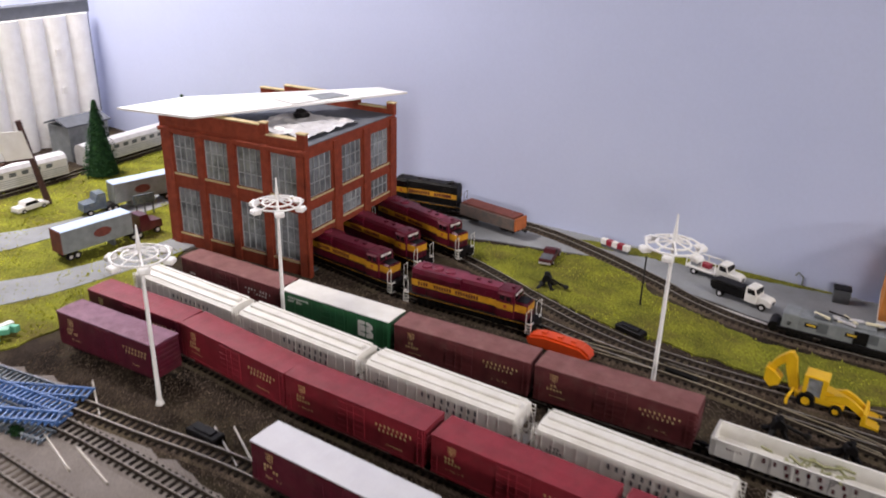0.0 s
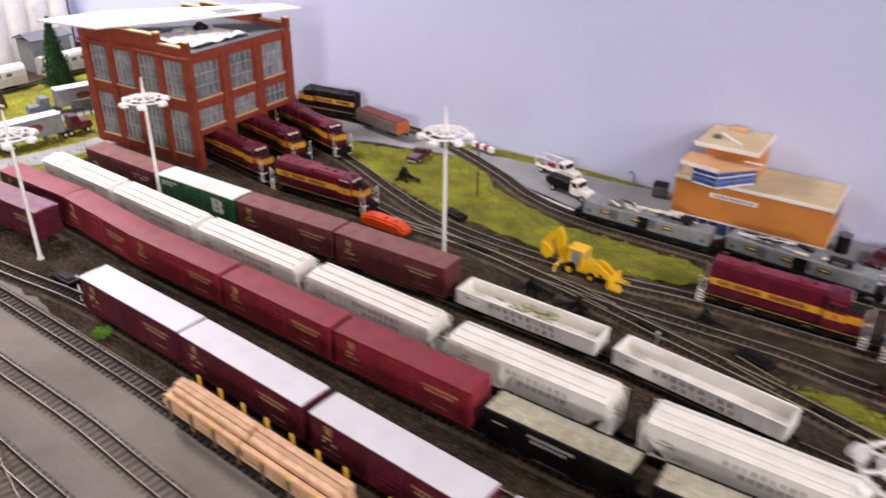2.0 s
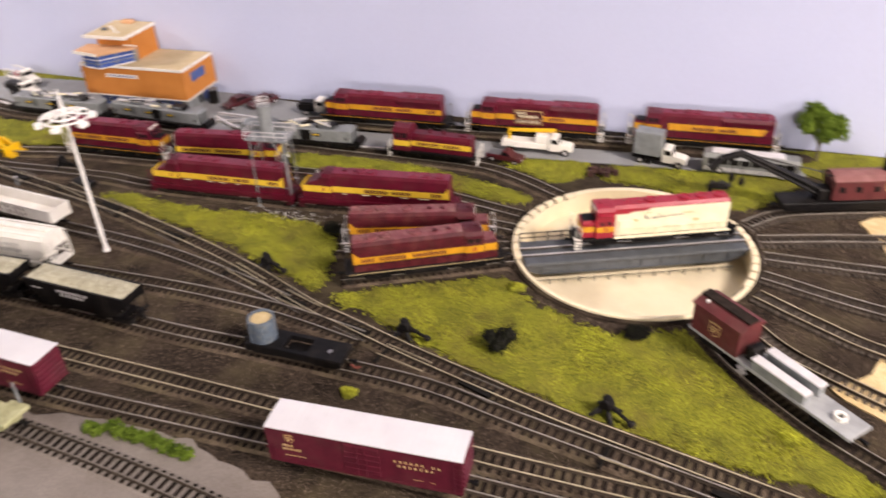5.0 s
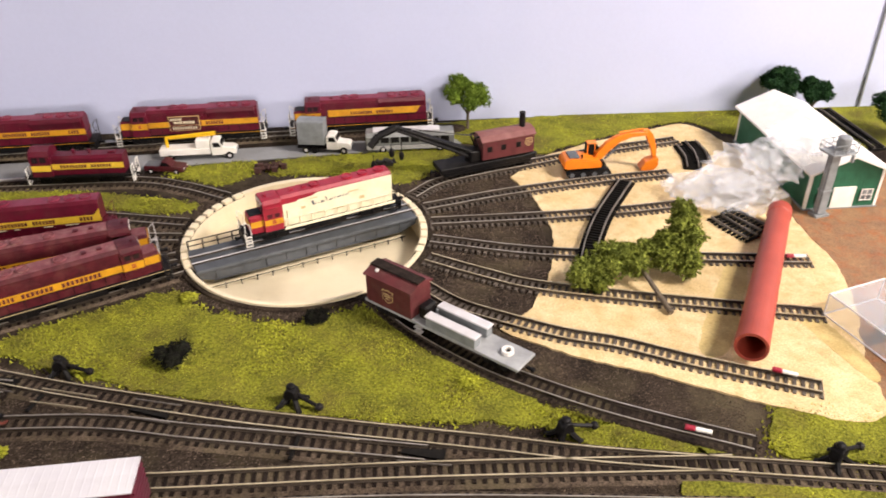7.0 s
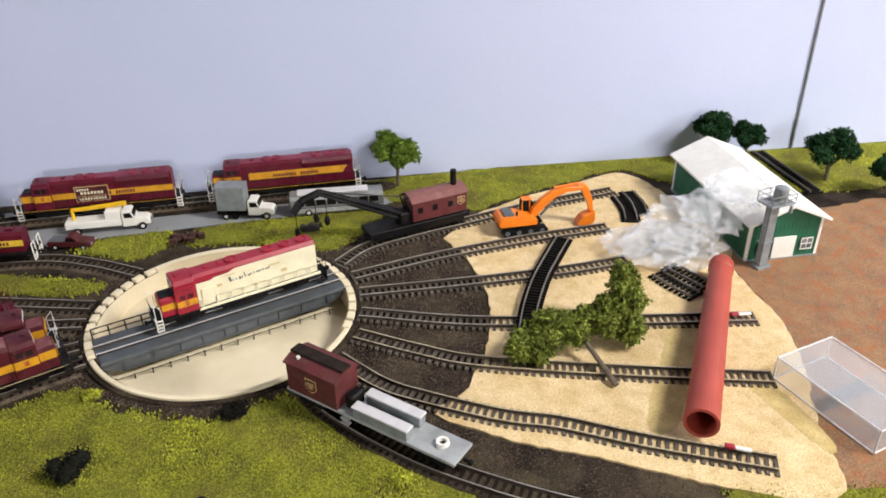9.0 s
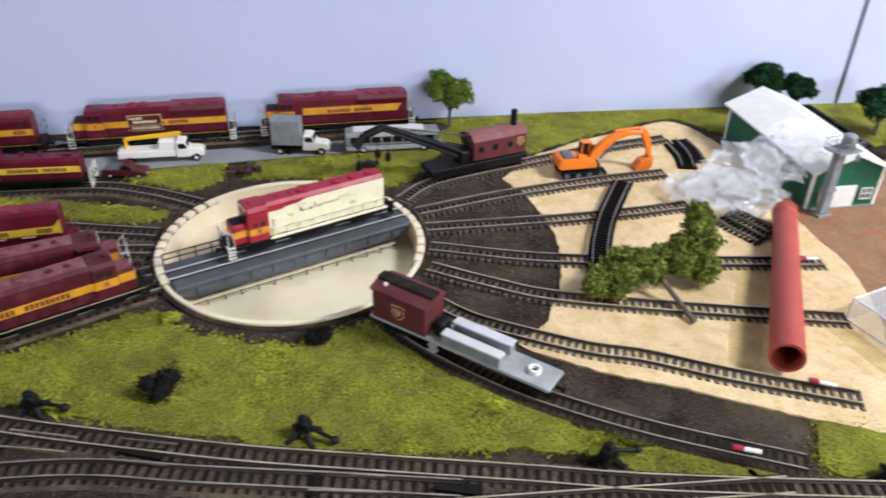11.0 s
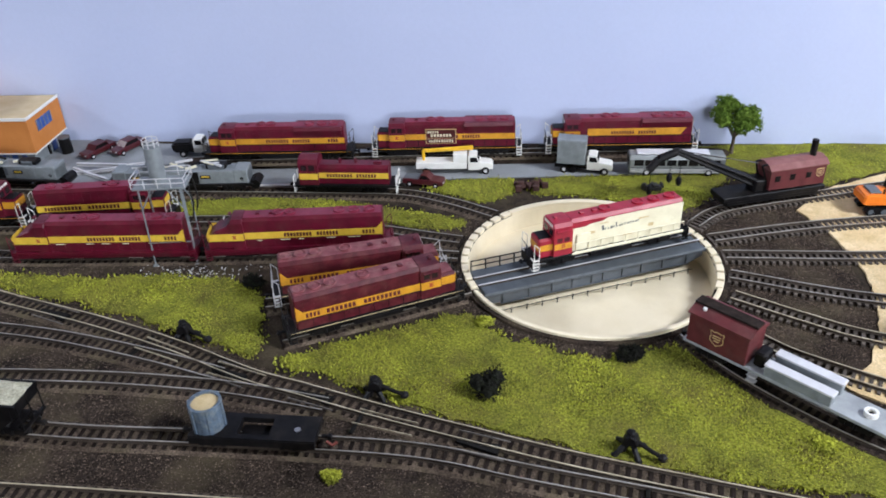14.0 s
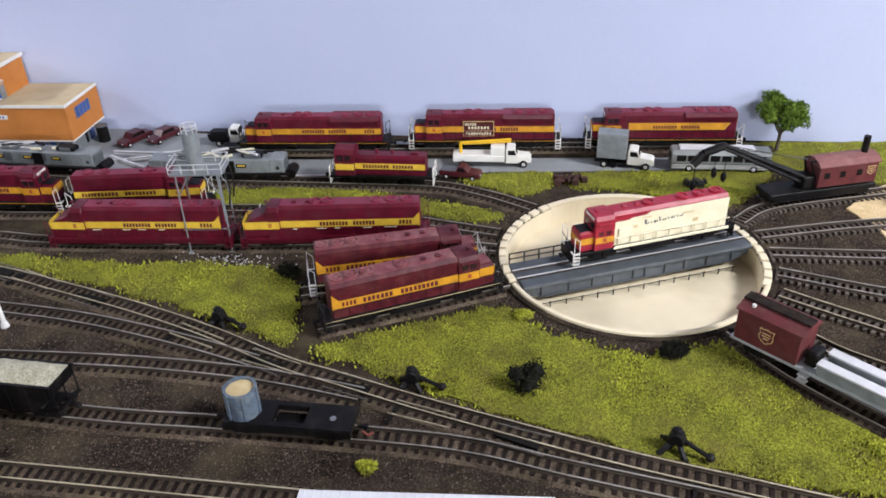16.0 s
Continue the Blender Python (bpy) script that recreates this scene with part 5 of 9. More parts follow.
# ---- locomotives ----
def locomotive(label, length, body=MAROON, stripe=YELLOW, ink=INK, roof=None, group="", fans=(38, 48, 58), axles=3, side_panel=None, stripe_z=(18.6, 23.4), sill=BLACK, seed=1, rails=WHITE, sign=False, flare=True, skirt=False, broad=False, top=36.0):
    """A hood diesel; its cab stands at the negative end."""
    loco = thing("locomotive", label, "locomotive", group=group)
    h, roof = length / 2, roof or body
    # Maroon roofs get a dusty copy with the light from above painted in.
    top_paint = {MAROON: MAROONTOP, MAROON_OLD: OLDTOP}.get(roof, roof)
    rnd = random.Random(seed)
    hw = 7.0 if skirt else 7.5 if body is MAROON_OLD else 6.6
    z0, z1 = stripe_z
    bm = mesh()
    box(bm, -h, h, -9.2, 9.2, 10.6, 12.2, 0.3)
    box(bm, -h + 0.5, h - 0.5, -8.2, 8.2, 9.2, 10.6)
    for s in (-1, 1):
        prism(bm, [(s * h, 12.2), (s * (h + 0.7), 12.2), (s * (h + 0.9), 5.8), (s * (h - 0.8), 5.4)], "y", -8.6, 8.6)
    part("frame", bm, sill, loco, "dark sill and pilots")
    for s in (-1, 1):
        if skirt:
            rings = [[(x, s * y, z) for y, z in ((8.2, 12.1), (9.3, 12.1), (9.1, 10.2), (8.0, 7.0), (7.4, 7.0))] for x in (-h + 1, h - 1)]
            part("side_skirt", loft(mesh(), rings), body, loco, "deep maroon tucked side skirt")
        elif not side_panel:
            part("sill_line", box(mesh(), -h + 0.4, h - 0.4, *sorted((s * 9.22, s * 9.35)), 11.5, 11.85), STONE if body is MAROON_OLD else stripe, loco, "thin painted sill line")
    bm = mesh()
    prism(bm, [(-8, 9.2), (8, 9.2), (8, 6.4), (6, 5.2), (-6, 5.2), (-8, 6.4)], "x", -15, 15)
    part("fuel_tank", bm, BLACK, loco)
    for s in (-1, 1):
        part("air_reservoir", cyl(mesh(), (-13, s * 7.4, 9.4), (11, s * 7.4, 9.4), 1.0, n=8), BLACK, loco)
    cab0, cab1 = -h + 14, -h + 27
    nose_top = 25.0
    bm = mesh()
    prism(bm, [(-hw, 12.2), (-hw, nose_top - 1.2), (-hw + 1.5, nose_top), (hw - 1.5, nose_top), (hw, nose_top - 1.2), (hw, 12.2)], "x", -h + 4.5, cab0)
    bmesh.ops.bevel(bm, geom=[e for e in bm.edges if all(abs(v.co.x - (-h + 4.5)) < 0.1 for v in e.verts)], offset=0.7, segments=2, affect="EDGES")
    if skirt:
        bm.free()
        bm = prism(mesh(), [(-h + 2.5, 12.2), (-h + 2.5, 21), (-h + 8, 25.5), (-h + 15, 28), (-h + 19, top - 2), (cab0 + 6, top - 2), (cab0 + 6, 12.2)], "y", -8.0, 8.0)
        bmesh.ops.bevel(bm, geom=bm.edges[:], offset=0.8, segments=1, affect="EDGES")
    part("nose", bm, roof, loco)
    if not skirt:
        part("nose_top", box(mesh(), -h + 5.4, cab0 - 0.1, -5.0, 5.0, nose_top + 0.01, nose_top + 0.4, 0.15), top_paint if body is MAROON_OLD else BLACK, loco, "dark anti-glare nose top")
    bm = mesh()
    prism(bm, [(-8.6, 12.2), (-8.6, top - 3.4), (-6.9, top - 1.0), (-3, top - 0.6), (3, top - 0.6), (6.9, top - 1.0), (8.6, top - 3.4), (8.6, 12.2)], "x", cab0 + (5 if skirt else 0), cab1)
    bmesh.ops.bevel(bm, geom=[e for e in bm.edges if e.calc_length() > 1 and abs(e.verts[0].co.x - e.verts[1].co.x) < 0.1 and min(v.co.z for v in e.verts) > 14], offset=0.5, segments=1, affect="EDGES")
    cab = part("cab", bm, roof, loco)
    for s in (-1, 1):
        for q in () if skirt else (2.2, 7.2):
            part("cab_window", box(mesh(), cab0 + q, cab0 + q + 3.6, *sorted((s * 8.5, s * 8.72)), 25.6 if side_panel is None else 22.0, 30.0 if side_panel is None else 25.0), WINEGLASS if side_panel is None else MAROON_OLD, cab, "dark glazing")
        if skirt:
            part("nose_band", box(mesh(), -h + 2.6, cab0 + 6, *sorted((s * 8.02, s * 8.25)), z0 - 0.3, z1 + 0.2), stripe, loco)
            continue
        part("windscreen", box(mesh(), cab0 - 0.15, cab0 + 0.1, *sorted((s * 1.0, s * 6.4)), 26.0, 30.4), WINEGLASS, cab)
        part("nose_band", box(mesh(), -h + 5.0, cab0, *sorted((s * (hw + 0.05), s * (hw + 0.3))), z0 - 0.3, z1 + 0.2), stripe, loco)
        part("number_board", box(mesh(), cab0 - 0.3, cab0 - 0.02, *sorted((s * 2.2, s * 5.6)), top - 3.8, top - 2.0), WHITE, cab)
    part("nose_band", box(mesh(), -h + (2.2 if skirt else 4.2), -h + (2.49 if skirt else 4.48), -hw + 0.6, hw - 0.6, z0 - 0.3, z1 + 0.2), stripe, loco)
    bm = mesh()
    prism(bm, [(-hw, 12.2), (-hw, top - 2.8), (-hw + 1.6, top - 0.8), (hw - 1.6, top - 0.8), (hw, top - 2.8), (hw, 12.2)], "x", cab1, h - 5)
    bmesh.ops.bevel(bm, geom=[e for e in bm.edges if all(abs(v.co.x - (h - 5)) < 0.1 for v in e.verts)], offset=0.6, segments=1, affect="EDGES")
    hood = part("hood", bm, roof, loco)
    part("roof_panel", box(mesh(), cab1 + 0.4, h - 6.0, -hw + 1.9, hw - 1.9, top - 0.79, top - 0.6, 0.08), top_paint, hood, "top of the hood, on maroon ones dusty and painted lighter for top light")
    if not skirt:
        for s in (-1, 1):
            for k in range(int((h - 12 - cab1) / 6)):
                x = cab1 + 4 + k * 6
                part("hood_door", box(mesh(), x, x + 5.3, *sorted((s * (hw + 0.02), s * (hw + 0.16))), z1 + 1.4 if side_panel is None else 13, top - 4.2), roof, hood)
    if flare:
        bm = mesh()
        prism(bm, [(-hw, top - 9), (-hw - 2.2, top - 3.6), (-hw - 1.2, top - 0.7), (hw + 1.2, top - 0.7), (hw + 2.2, top - 3.6), (hw, top - 9)], "x", h - 46, h - 7)
        part("radiator", bm, roof, loco)
        for s in (-1, 1):
            part("radiator_grille", prism(mesh(), [(s * (hw + 0.55), top - 7.8), (s * (hw + 2.05), top - 4.2), (s * (hw + 2.25), top - 4.3), (s * (hw + 0.75), top - 7.9)], "x", h - 44, h - 12), roof, loco)
    for x in fans:
        bm = mesh()
        zt = top - 0.85
        loft(bm, [[(h - x + r * math.cos(2 * math.pi * k / 18), r * math.sin(2 * math.pi * k / 18), zt + dz) for k in range(18)] for r, dz in ((3.9, 0), (3.9, 1.3), (3.6, 1.5), (3.2, 1.4), (3.0, 0.7), (1.2, 0.8), (0.9, 1.2))])
        part("roof_fan", bm, top_paint, loco)
    for x in (cab1 + 8, cab1 + 17):
        part("exhaust", box(mesh(), x, x + 3, -1.4, 1.4, top - 1.0, top + 0.5, 0.3), roof, loco)
    part("horn", box(mesh(), cab0 + 3, cab0 + 5, -1.6, 1.6, top - 0.2, top + 0.9, 0.3), roof, loco)
    for s in (-1, 1):
        y0 = s * (hw + 0.18)
        bm = mesh()
        if side_panel is None:
            if broad:
                prism(bm, [(cab1 + 6, z1 + 1.6), (h - 10, z1 + 1.6), (h - 14, z0 + 0.6), (cab1 + 6, z0 + 0.6)], "y", *sorted((y0, s * (hw + 0.5))))
            else:
                box(bm, cab1 + 0.1, h - 5.2, *sorted((y0, s * (hw + 0.5))), z0, z1)
            part("stripe", bm, stripe, loco, "yellow side band")
        bm = mesh()
        box(bm, cab0 + 0.4, cab1 - 0.1, *sorted((s * 8.62, s * 8.8)), z0 - 0.2, z1 + 0.2)
        part("stripe", bm, stripe, loco)
        if side_panel is not None:
            bm = mesh()
            prism(bm, [(cab1 + 0.4, 12.6), (h - 5.3, 12.6), (h - 5.3, top - 3.0), (-4, top - 3.2), (-8, top - 5.0), (cab1 + 12, top - 5.4), (cab1 + 10, top - 6.6), (cab1 + 0.6, top - 6.6)], "y", *sorted((s * (hw + 0.45), s * (hw + 0.75))))
            panel = part("cream_panel", bm, side_panel, loco, "cream side with a faded script bar")
            bm = mesh()
            part("walkway_edge", box(mesh(), cab1, h - 4, *sorted((s * 9.22, s * 9.5)), 11.2, 12.6), side_panel, loco, "cream walkway edge")
            part("hood_box", box(mesh(), cab1 + 3, cab1 + 13, *sorted((s * (hw + 0.76), s * (hw + 1.8))), 14, 25, 0.3), side_panel, panel)
            for k in range(14):
                x = -8 + k * 2.0
                box(bm, 0, 0.7 if k % 3 else 1.5, *sorted((s * (hw + 0.75), s * (hw + 0.85))), -0.5, 0.5 + (2.6 if k in (0, 5) else rnd.uniform(0, 1.0)), m=turn_at(x, 0, 24.4 + 0.12 * k, 0, rnd.uniform(-20, 20)))
            part("lettering", bm, DARKGREY, panel)
            bm = mesh()
            for x, z, w, hh in ((-18, 23, 5, 4), (-24, 17, 4, 3), (18, 27, 8, 2), (26, 20, 4, 5), (6, 17, 9, 2), (-10, 29, 6, 1.5)):
                box(bm, x, x + w, *sorted((s * (hw + 0.75), s * (hw + 0.8))), z, z + hh * 0.5)
            part("faded_mark", bm, STONE, panel, "faded tan scenic marks")
        else:
            bm = mesh()
            mid = (cab1 + h - 6) / 2
            y = s * (hw + 0.5)
            lo, tall = (z0 + 1.6, z1 - z0 - 2.2) if broad else (z0 + 1.0, z1 - z0 - 2.0)
            lw = 2.3 if axles == 2 else 1.85
            bars(bm, mid - 10.6 * lw, y, lo, tall, 9, lw, 0.25, s, 0, rnd)
            bars(bm, mid + 1.2 * lw, y, lo, tall, 7, lw, 0.25, s, 0, rnd)
            part("lettering", bm, ink, loco, "dark letter bars on the band")
            if not broad and not sign:
                part("road_number", bars(mesh(), h - 19, y, lo, tall, 4, 1.8, 0.4, s, 0, rnd), ink, loco)
        bm = mesh()
        for k, wide in enumerate((2.6, 2.0, 2.6)):
            box(bm, cab0 + 6.5 - wide / 2, cab0 + 6.5 + wide / 2, *sorted((s * 8.81, s * 8.9)), (z0 + z1) / 2 + 0.7 - 0.9 * k, (z0 + z1) / 2 + 1.3 - 0.9 * k)
        part("emblem", bm, REDPAINT, loco, "small red emblem bars")
        if skirt or body is MAROON_OLD:
            tip = [(h - 9.5, z1 - 0.05), (h - 5.3, z1 + 4.5), (h - 5.3, z0 - 1.2), (h - 8, z0 + 0.3)]
            part("end_stripe", prism(mesh(), tip, "y", *sorted((s * (hw + 0.19), s * (hw + 0.46)))), stripe, loco, "slanting yellow end stripe")
        if skirt:
            bm = mesh()
            for k in range(5):
                x = -h + 34 + k * 15 + rnd.uniform(-3, 3)
                box(bm, x, x + rnd.uniform(3, 9), *sorted((s * (hw + 0.2), s * (hw + 0.4))), z0 - 1.5, z0 - 0.8)
            part("sill_dashes", bm, CREAM, loco, "broken cream line under the band")
        else:
            part("sunshade", prism(mesh(), [(s * 8.5, 31.0), (s * 10.2, 30.2), (s * 10.2, 29.8), (s * 8.5, 30.5)], "x", cab0 + 1.6, cab1 - 1.6), roof, cab)
        bm = mesh()
        ys, hr = s * 9.0, 0.42 if side_panel is not None else 0.2
        for x in range(int(-h + 29), int(h - 4), 9):
            wire(bm, [(x, ys, 12.2), (x, ys, 19.0)], hr, 4)
        wire(bm, [(-h + 28, ys, 19.0), (h - 4, ys, 19.0)], hr, 4)
        if side_panel is not None:
            wire(bm, [(-h + 28, ys, 12.6), (h - 4, ys, 12.6)], hr, 4)
        part("side_handrail", bm, CREAM if side_panel is not None else (body if skirt else sill), loco)
    for e in (-1, 1):
        x = e * (h + 0.3)
        iron = BLACK if side_panel is not None and e > 0 else rails
        for s in (-1, 1):
            bm = mesh()
            for xx in (x - e * 0.4, x - e * 4.0):
                wire(bm, [(xx, s * 9.4, 4.6), (xx, s * 9.4, 24.5 if xx == x - e * 0.4 else 21)], 0.26, 5)
            wire(bm, [(x - e * 0.4, s * 9.4, 24.5), (x - e * 4.0, s * 9.4, 21)], 0.24, 5)
            wire(bm, [(x, s * 9.2, 5), (x, s * 9.2, 13), (x, s * 5.4, 13), (x, s * 5.4, 5)], 0.26, 5)
            for z in (4.8, 7.2, 9.6, 12.0):
                box(bm, *sorted((x, x - e * 4.0)), *sorted((s * 9.7, s * 8.2)), z, z + 0.4)
                box(bm, *sorted((x + e * 0.3, x - e * 0.6)), *sorted((s * 9.2, s * 5.4)), z, z + 0.4)
            part("end_steps", bm, iron, loco, "white corner steps and grab rails" if iron is WHITE else "")
        bm = mesh()
        wire(bm, [(x, -9.1, 19.4), (x, -2.4, 18.4), (x, 2.4, 18.4), (x, 9.1, 19.4)], 0.22, 5)
        for yy in (-2.4, 2.4):
            wire(bm, [(x, yy, 12), (x, yy, 18.4)], 0.22, 5)
        part("end_rail", bm, BLACK if rails is WHITE else rails, loco)
        truck(loco, e * (h - 24 if axles == 3 else h - 21), axles, 10.4 if axles == 3 else 13)
        coupler(loco, e * (h + 0.5), e)
    for s in (-1, 1):
        part("headlight", box(mesh(), cab0 - 0.4, cab0 - 0.05, s * 0.9 - 0.7, s * 0.9 + 0.7, top - 3.4, top - 2.0), WHITE, loco)
    if sign:
        for s in (-1, 1):
            y = s * (hw + 0.5)
            frame_ = part("side_emblem", box(mesh(), -17, 8, *sorted((y, y + s * 0.2)), 15.2, 28.0), GOLD, loco, "dark framed side emblem with cream bars")
            part("emblem_field", box(mesh(), -16.4, 7.4, *sorted((y + s * 0.22, y + s * 0.34)), 20.2, 27.4), VEHMAROON, frame_)
            part("emblem_field", box(mesh(), -16.4, 7.4, *sorted((y + s * 0.22, y + s * 0.34)), 15.7, 19.8), MAROON, frame_)
            bm = mesh()
            bars(bm, -15.4, y + s * 0.36, 24.4, 1.9, 5, 1.5, 0.4, s, 0, rnd)
            bars(bm, -13, y + s * 0.36, 21.4, 2.2, 7, 2.0, 0.5, s, 0, rnd)
            bars(bm, -15, y + s * 0.36, 16.6, 2.4, 10, 1.7, 0.4, s, 0, rnd)
            part("lettering", bm, CREAM, frame_)
    return loco


def put(ob, x, y, rz, z=0):
    ob.matrix_basis = at(x, y, z, rz)
    return ob


BIG = "maroon yellow hood diesel"
# the pair under the sanding tower, and those behind them
put(locomotive(BIG + " with pale yellow band by the tower", 124, stripe=PALEYELLOW, group="maroon locomotives", fans=(14, 24, 34, 66, 74), seed=1, sill=MAROON, rails=MAROON, skirt=True, flare=False, top=34.4), -326.8, 43.4, 1.4)
put(locomotive(BIG + " with pale yellow band beside the turntable lead", 124, stripe=PALEYELLOW, group="maroon locomotives", fans=(14, 24, 34, 66, 74), seed=3, sill=MAROON, rails=MAROON, skirt=True, flare=False, top=34.4), -195.8, 49.5, 4.5)
put(locomotive(BIG + " standing behind the tower", 100, stripe=PALEYELLOW, group="maroon locomotives", fans=(16, 28, 60), seed=2, axles=2, flare=False), -346.9, 88.8, 185.8)
put(locomotive(BIG + " with white end rails behind the yard ladder", 104, group="maroon locomotives", fans=(16, 28, 60), seed=5, axles=2, flare=False), -457.6, 90.9, 180.1)
# the weathered pair at the turntable
put(locomotive("weathered maroon hood diesel with orange yellow band", 107, body=MAROON_OLD, stripe=YELLOW, group="maroon locomotives", fans=(10, 19, 28, 48), seed=7, axles=2, rails=DARKSTEEL, flare=False, top=34.5), -136.2, -23.8, 204.9)
put(locomotive("weathered dull maroon hood diesel with a broad band", 107, body=MAROON_OLD, stripe=YELLOW, group="maroon locomotives", fans=(10, 19, 28, 46), seed=6, axles=2, rails=SILVER, flare=False, top=34.5), -149, 4.8, 195.5)
# along the backdrop
put(locomotive(BIG + " on the grey road by the backdrop", 122, group="maroon locomotives along the backdrop", fans=(14, 24, 34, 66, 74), seed=9, rails=DARKSTEEL, top=33.8), -241.2, 192.5, 0.9, 4.2)
put(locomotive(BIG + " with a red and cream side emblem", 122, group="maroon locomotives along the backdrop", fans=(14, 24, 34, 66, 74), seed=10, sign=True, top=34.0), -102.3, 198.7, 0.9, 4.2)
put(locomotive(BIG + " with a broad yellow panel by the tree", 122, group="maroon locomotives along the backdrop", fans=(14, 24, 34, 66, 74), seed=11, broad=True, top=34.0), 40.3, 203, 1, 4.2)
# in and before the brick building
put(locomotive(BIG + " half inside the near door", 112, group="locomotives at the brick building", fans=(14, 24, 34), seed=12, top=33.0), -944.7, 74.4, 171.1)
put(locomotive(BIG + " half inside the middle door", 112, group="locomotives at the brick building", fans=(14, 24, 34), seed=14, top=33.0), -948.2, 123.1, 167.7)
put(locomotive(BIG + " half inside the far door", 112, group="locomotives at the brick building", fans=(14, 24, 34), seed=16, top=33.0), -930, 164.7, 164.3)
put(locomotive(BIG + " waiting outside the near door", 102, group="locomotives at the brick building", fans=(14, 24, 34), seed=18, top=33.0), -825.7, 62.3, 181.4)
put(locomotive("black and yellow hood diesel behind the brick building", 84, body=BLACK, stripe=YELLOW, group="locomotives at the brick building", fans=(14,), seed=20, axles=2, rails=DARKSTEEL, flare=False, roof=BLACK, top=33), -971.1, 238.7, 6.7)
# on the turntable
put(locomotive("red and cream hood diesel on the turntable bridge", 113, body=REDPAINT, roof=REDPAINT, stripe=YELLOW, fans=(12, 24, 36, 60), seed=21, axles=2, side_panel=CREAM, flare=False, stripe_z=(17.0, 20.8)), 9.3, 49.5, 21.2, 0.6)


def switcher(label):
    loco = thing("switcher_locomotive", label, "locomotive")
    rnd = random.Random(2)
    h = 40.0
    part("frame", box(box(mesh(), -h, h, -9, 9, 9.6, 11.8, 0.3), -12, 12, -7.5, 7.5, 5.6, 9.6, 0.6), BLACK, loco)
    bm = mesh()
    prism(bm, [(-8.8, 11.8), (-8.8, 29), (-6.5, 32), (0, 33.6), (6.5, 32), (8.8, 29), (8.8, 11.8)], "x", -h + 5, -h + 20)
    cab = part("cab", bm, MAROON, loco)
    bm = mesh()
    for s in (-1, 1):
        box(bm, -h + 7, -h + 11.5, *sorted((s * 8.7, s * 8.95)), 23.5, 28)
        box(bm, -h + 13, -h + 17.5, *sorted((s * 8.7, s * 8.95)), 23.5, 28)
    part("cab_window", bm, WINEGLASS, cab, "dark glazing")
    bm = mesh()
    prism(bm, [(-6.2, 11.8), (-6.2, 25), (-4.5, 27), (4.5, 27), (6.2, 25), (6.2, 11.8)], "x", -h + 20, h - 6)
    part("hood", bm, MAROON, loco)
    for x in (-4, 8):
        part("exhaust", cyl(mesh(), (x, 0, 26.8), (x, 0, 30.2), 1.2, n=10), MAROON, loco)
    part("bell_housing", box(mesh(), 22, 28, -2, 2, 26.8, 28.4, 0.4), MAROON, loco)
    for s in (-1, 1):
        part("stripe", box(mesh(), -h + 5.2, h - 6.2, *sorted((s * 6.22, s * 6.6)), 16.5, 21.0), PALEYELLOW, loco, "pale yellow side band")
        part("stripe", box(mesh(), -h + 5.2, -h + 19.8, *sorted((s * 8.82, s * 9.0)), 16.3, 21.2), PALEYELLOW, loco)
        bm = mesh()
        bars(bm, -14, s * 6.62, 17.5, 2.6, 9, 1.9, 0.35, s, 0, rnd)
        bars(bm, 9, s * 6.62, 17.5, 2.6, 7, 1.9, 0.35, s, 0, rnd)
        part("lettering", bm, INK, loco)
        bm = mesh()
        x = s * (h - 0.3)
        for y in (-8.6, -3, 3, 8.6):
            wire(bm, [(x, y, 5.2), (x, y, 18.5)], 0.5, 5)
        for z in (5.4, 7.6, 9.8, 18.2):
            wire(bm, [(x, -8.6, z), (x, -3, z)], 0.5, 5)
            wire(bm, [(x, 3, z), (x, 8.6, z)], 0.5, 5)
        part("end_rail", bm, WHITE, loco)
        truck(loco, s * 23, 2, 13)
        coupler(loco, s * h, s)
    return loco


put(switcher("maroon switcher locomotive with a pale yellow band"), -177.6, 140.6, -2.3)


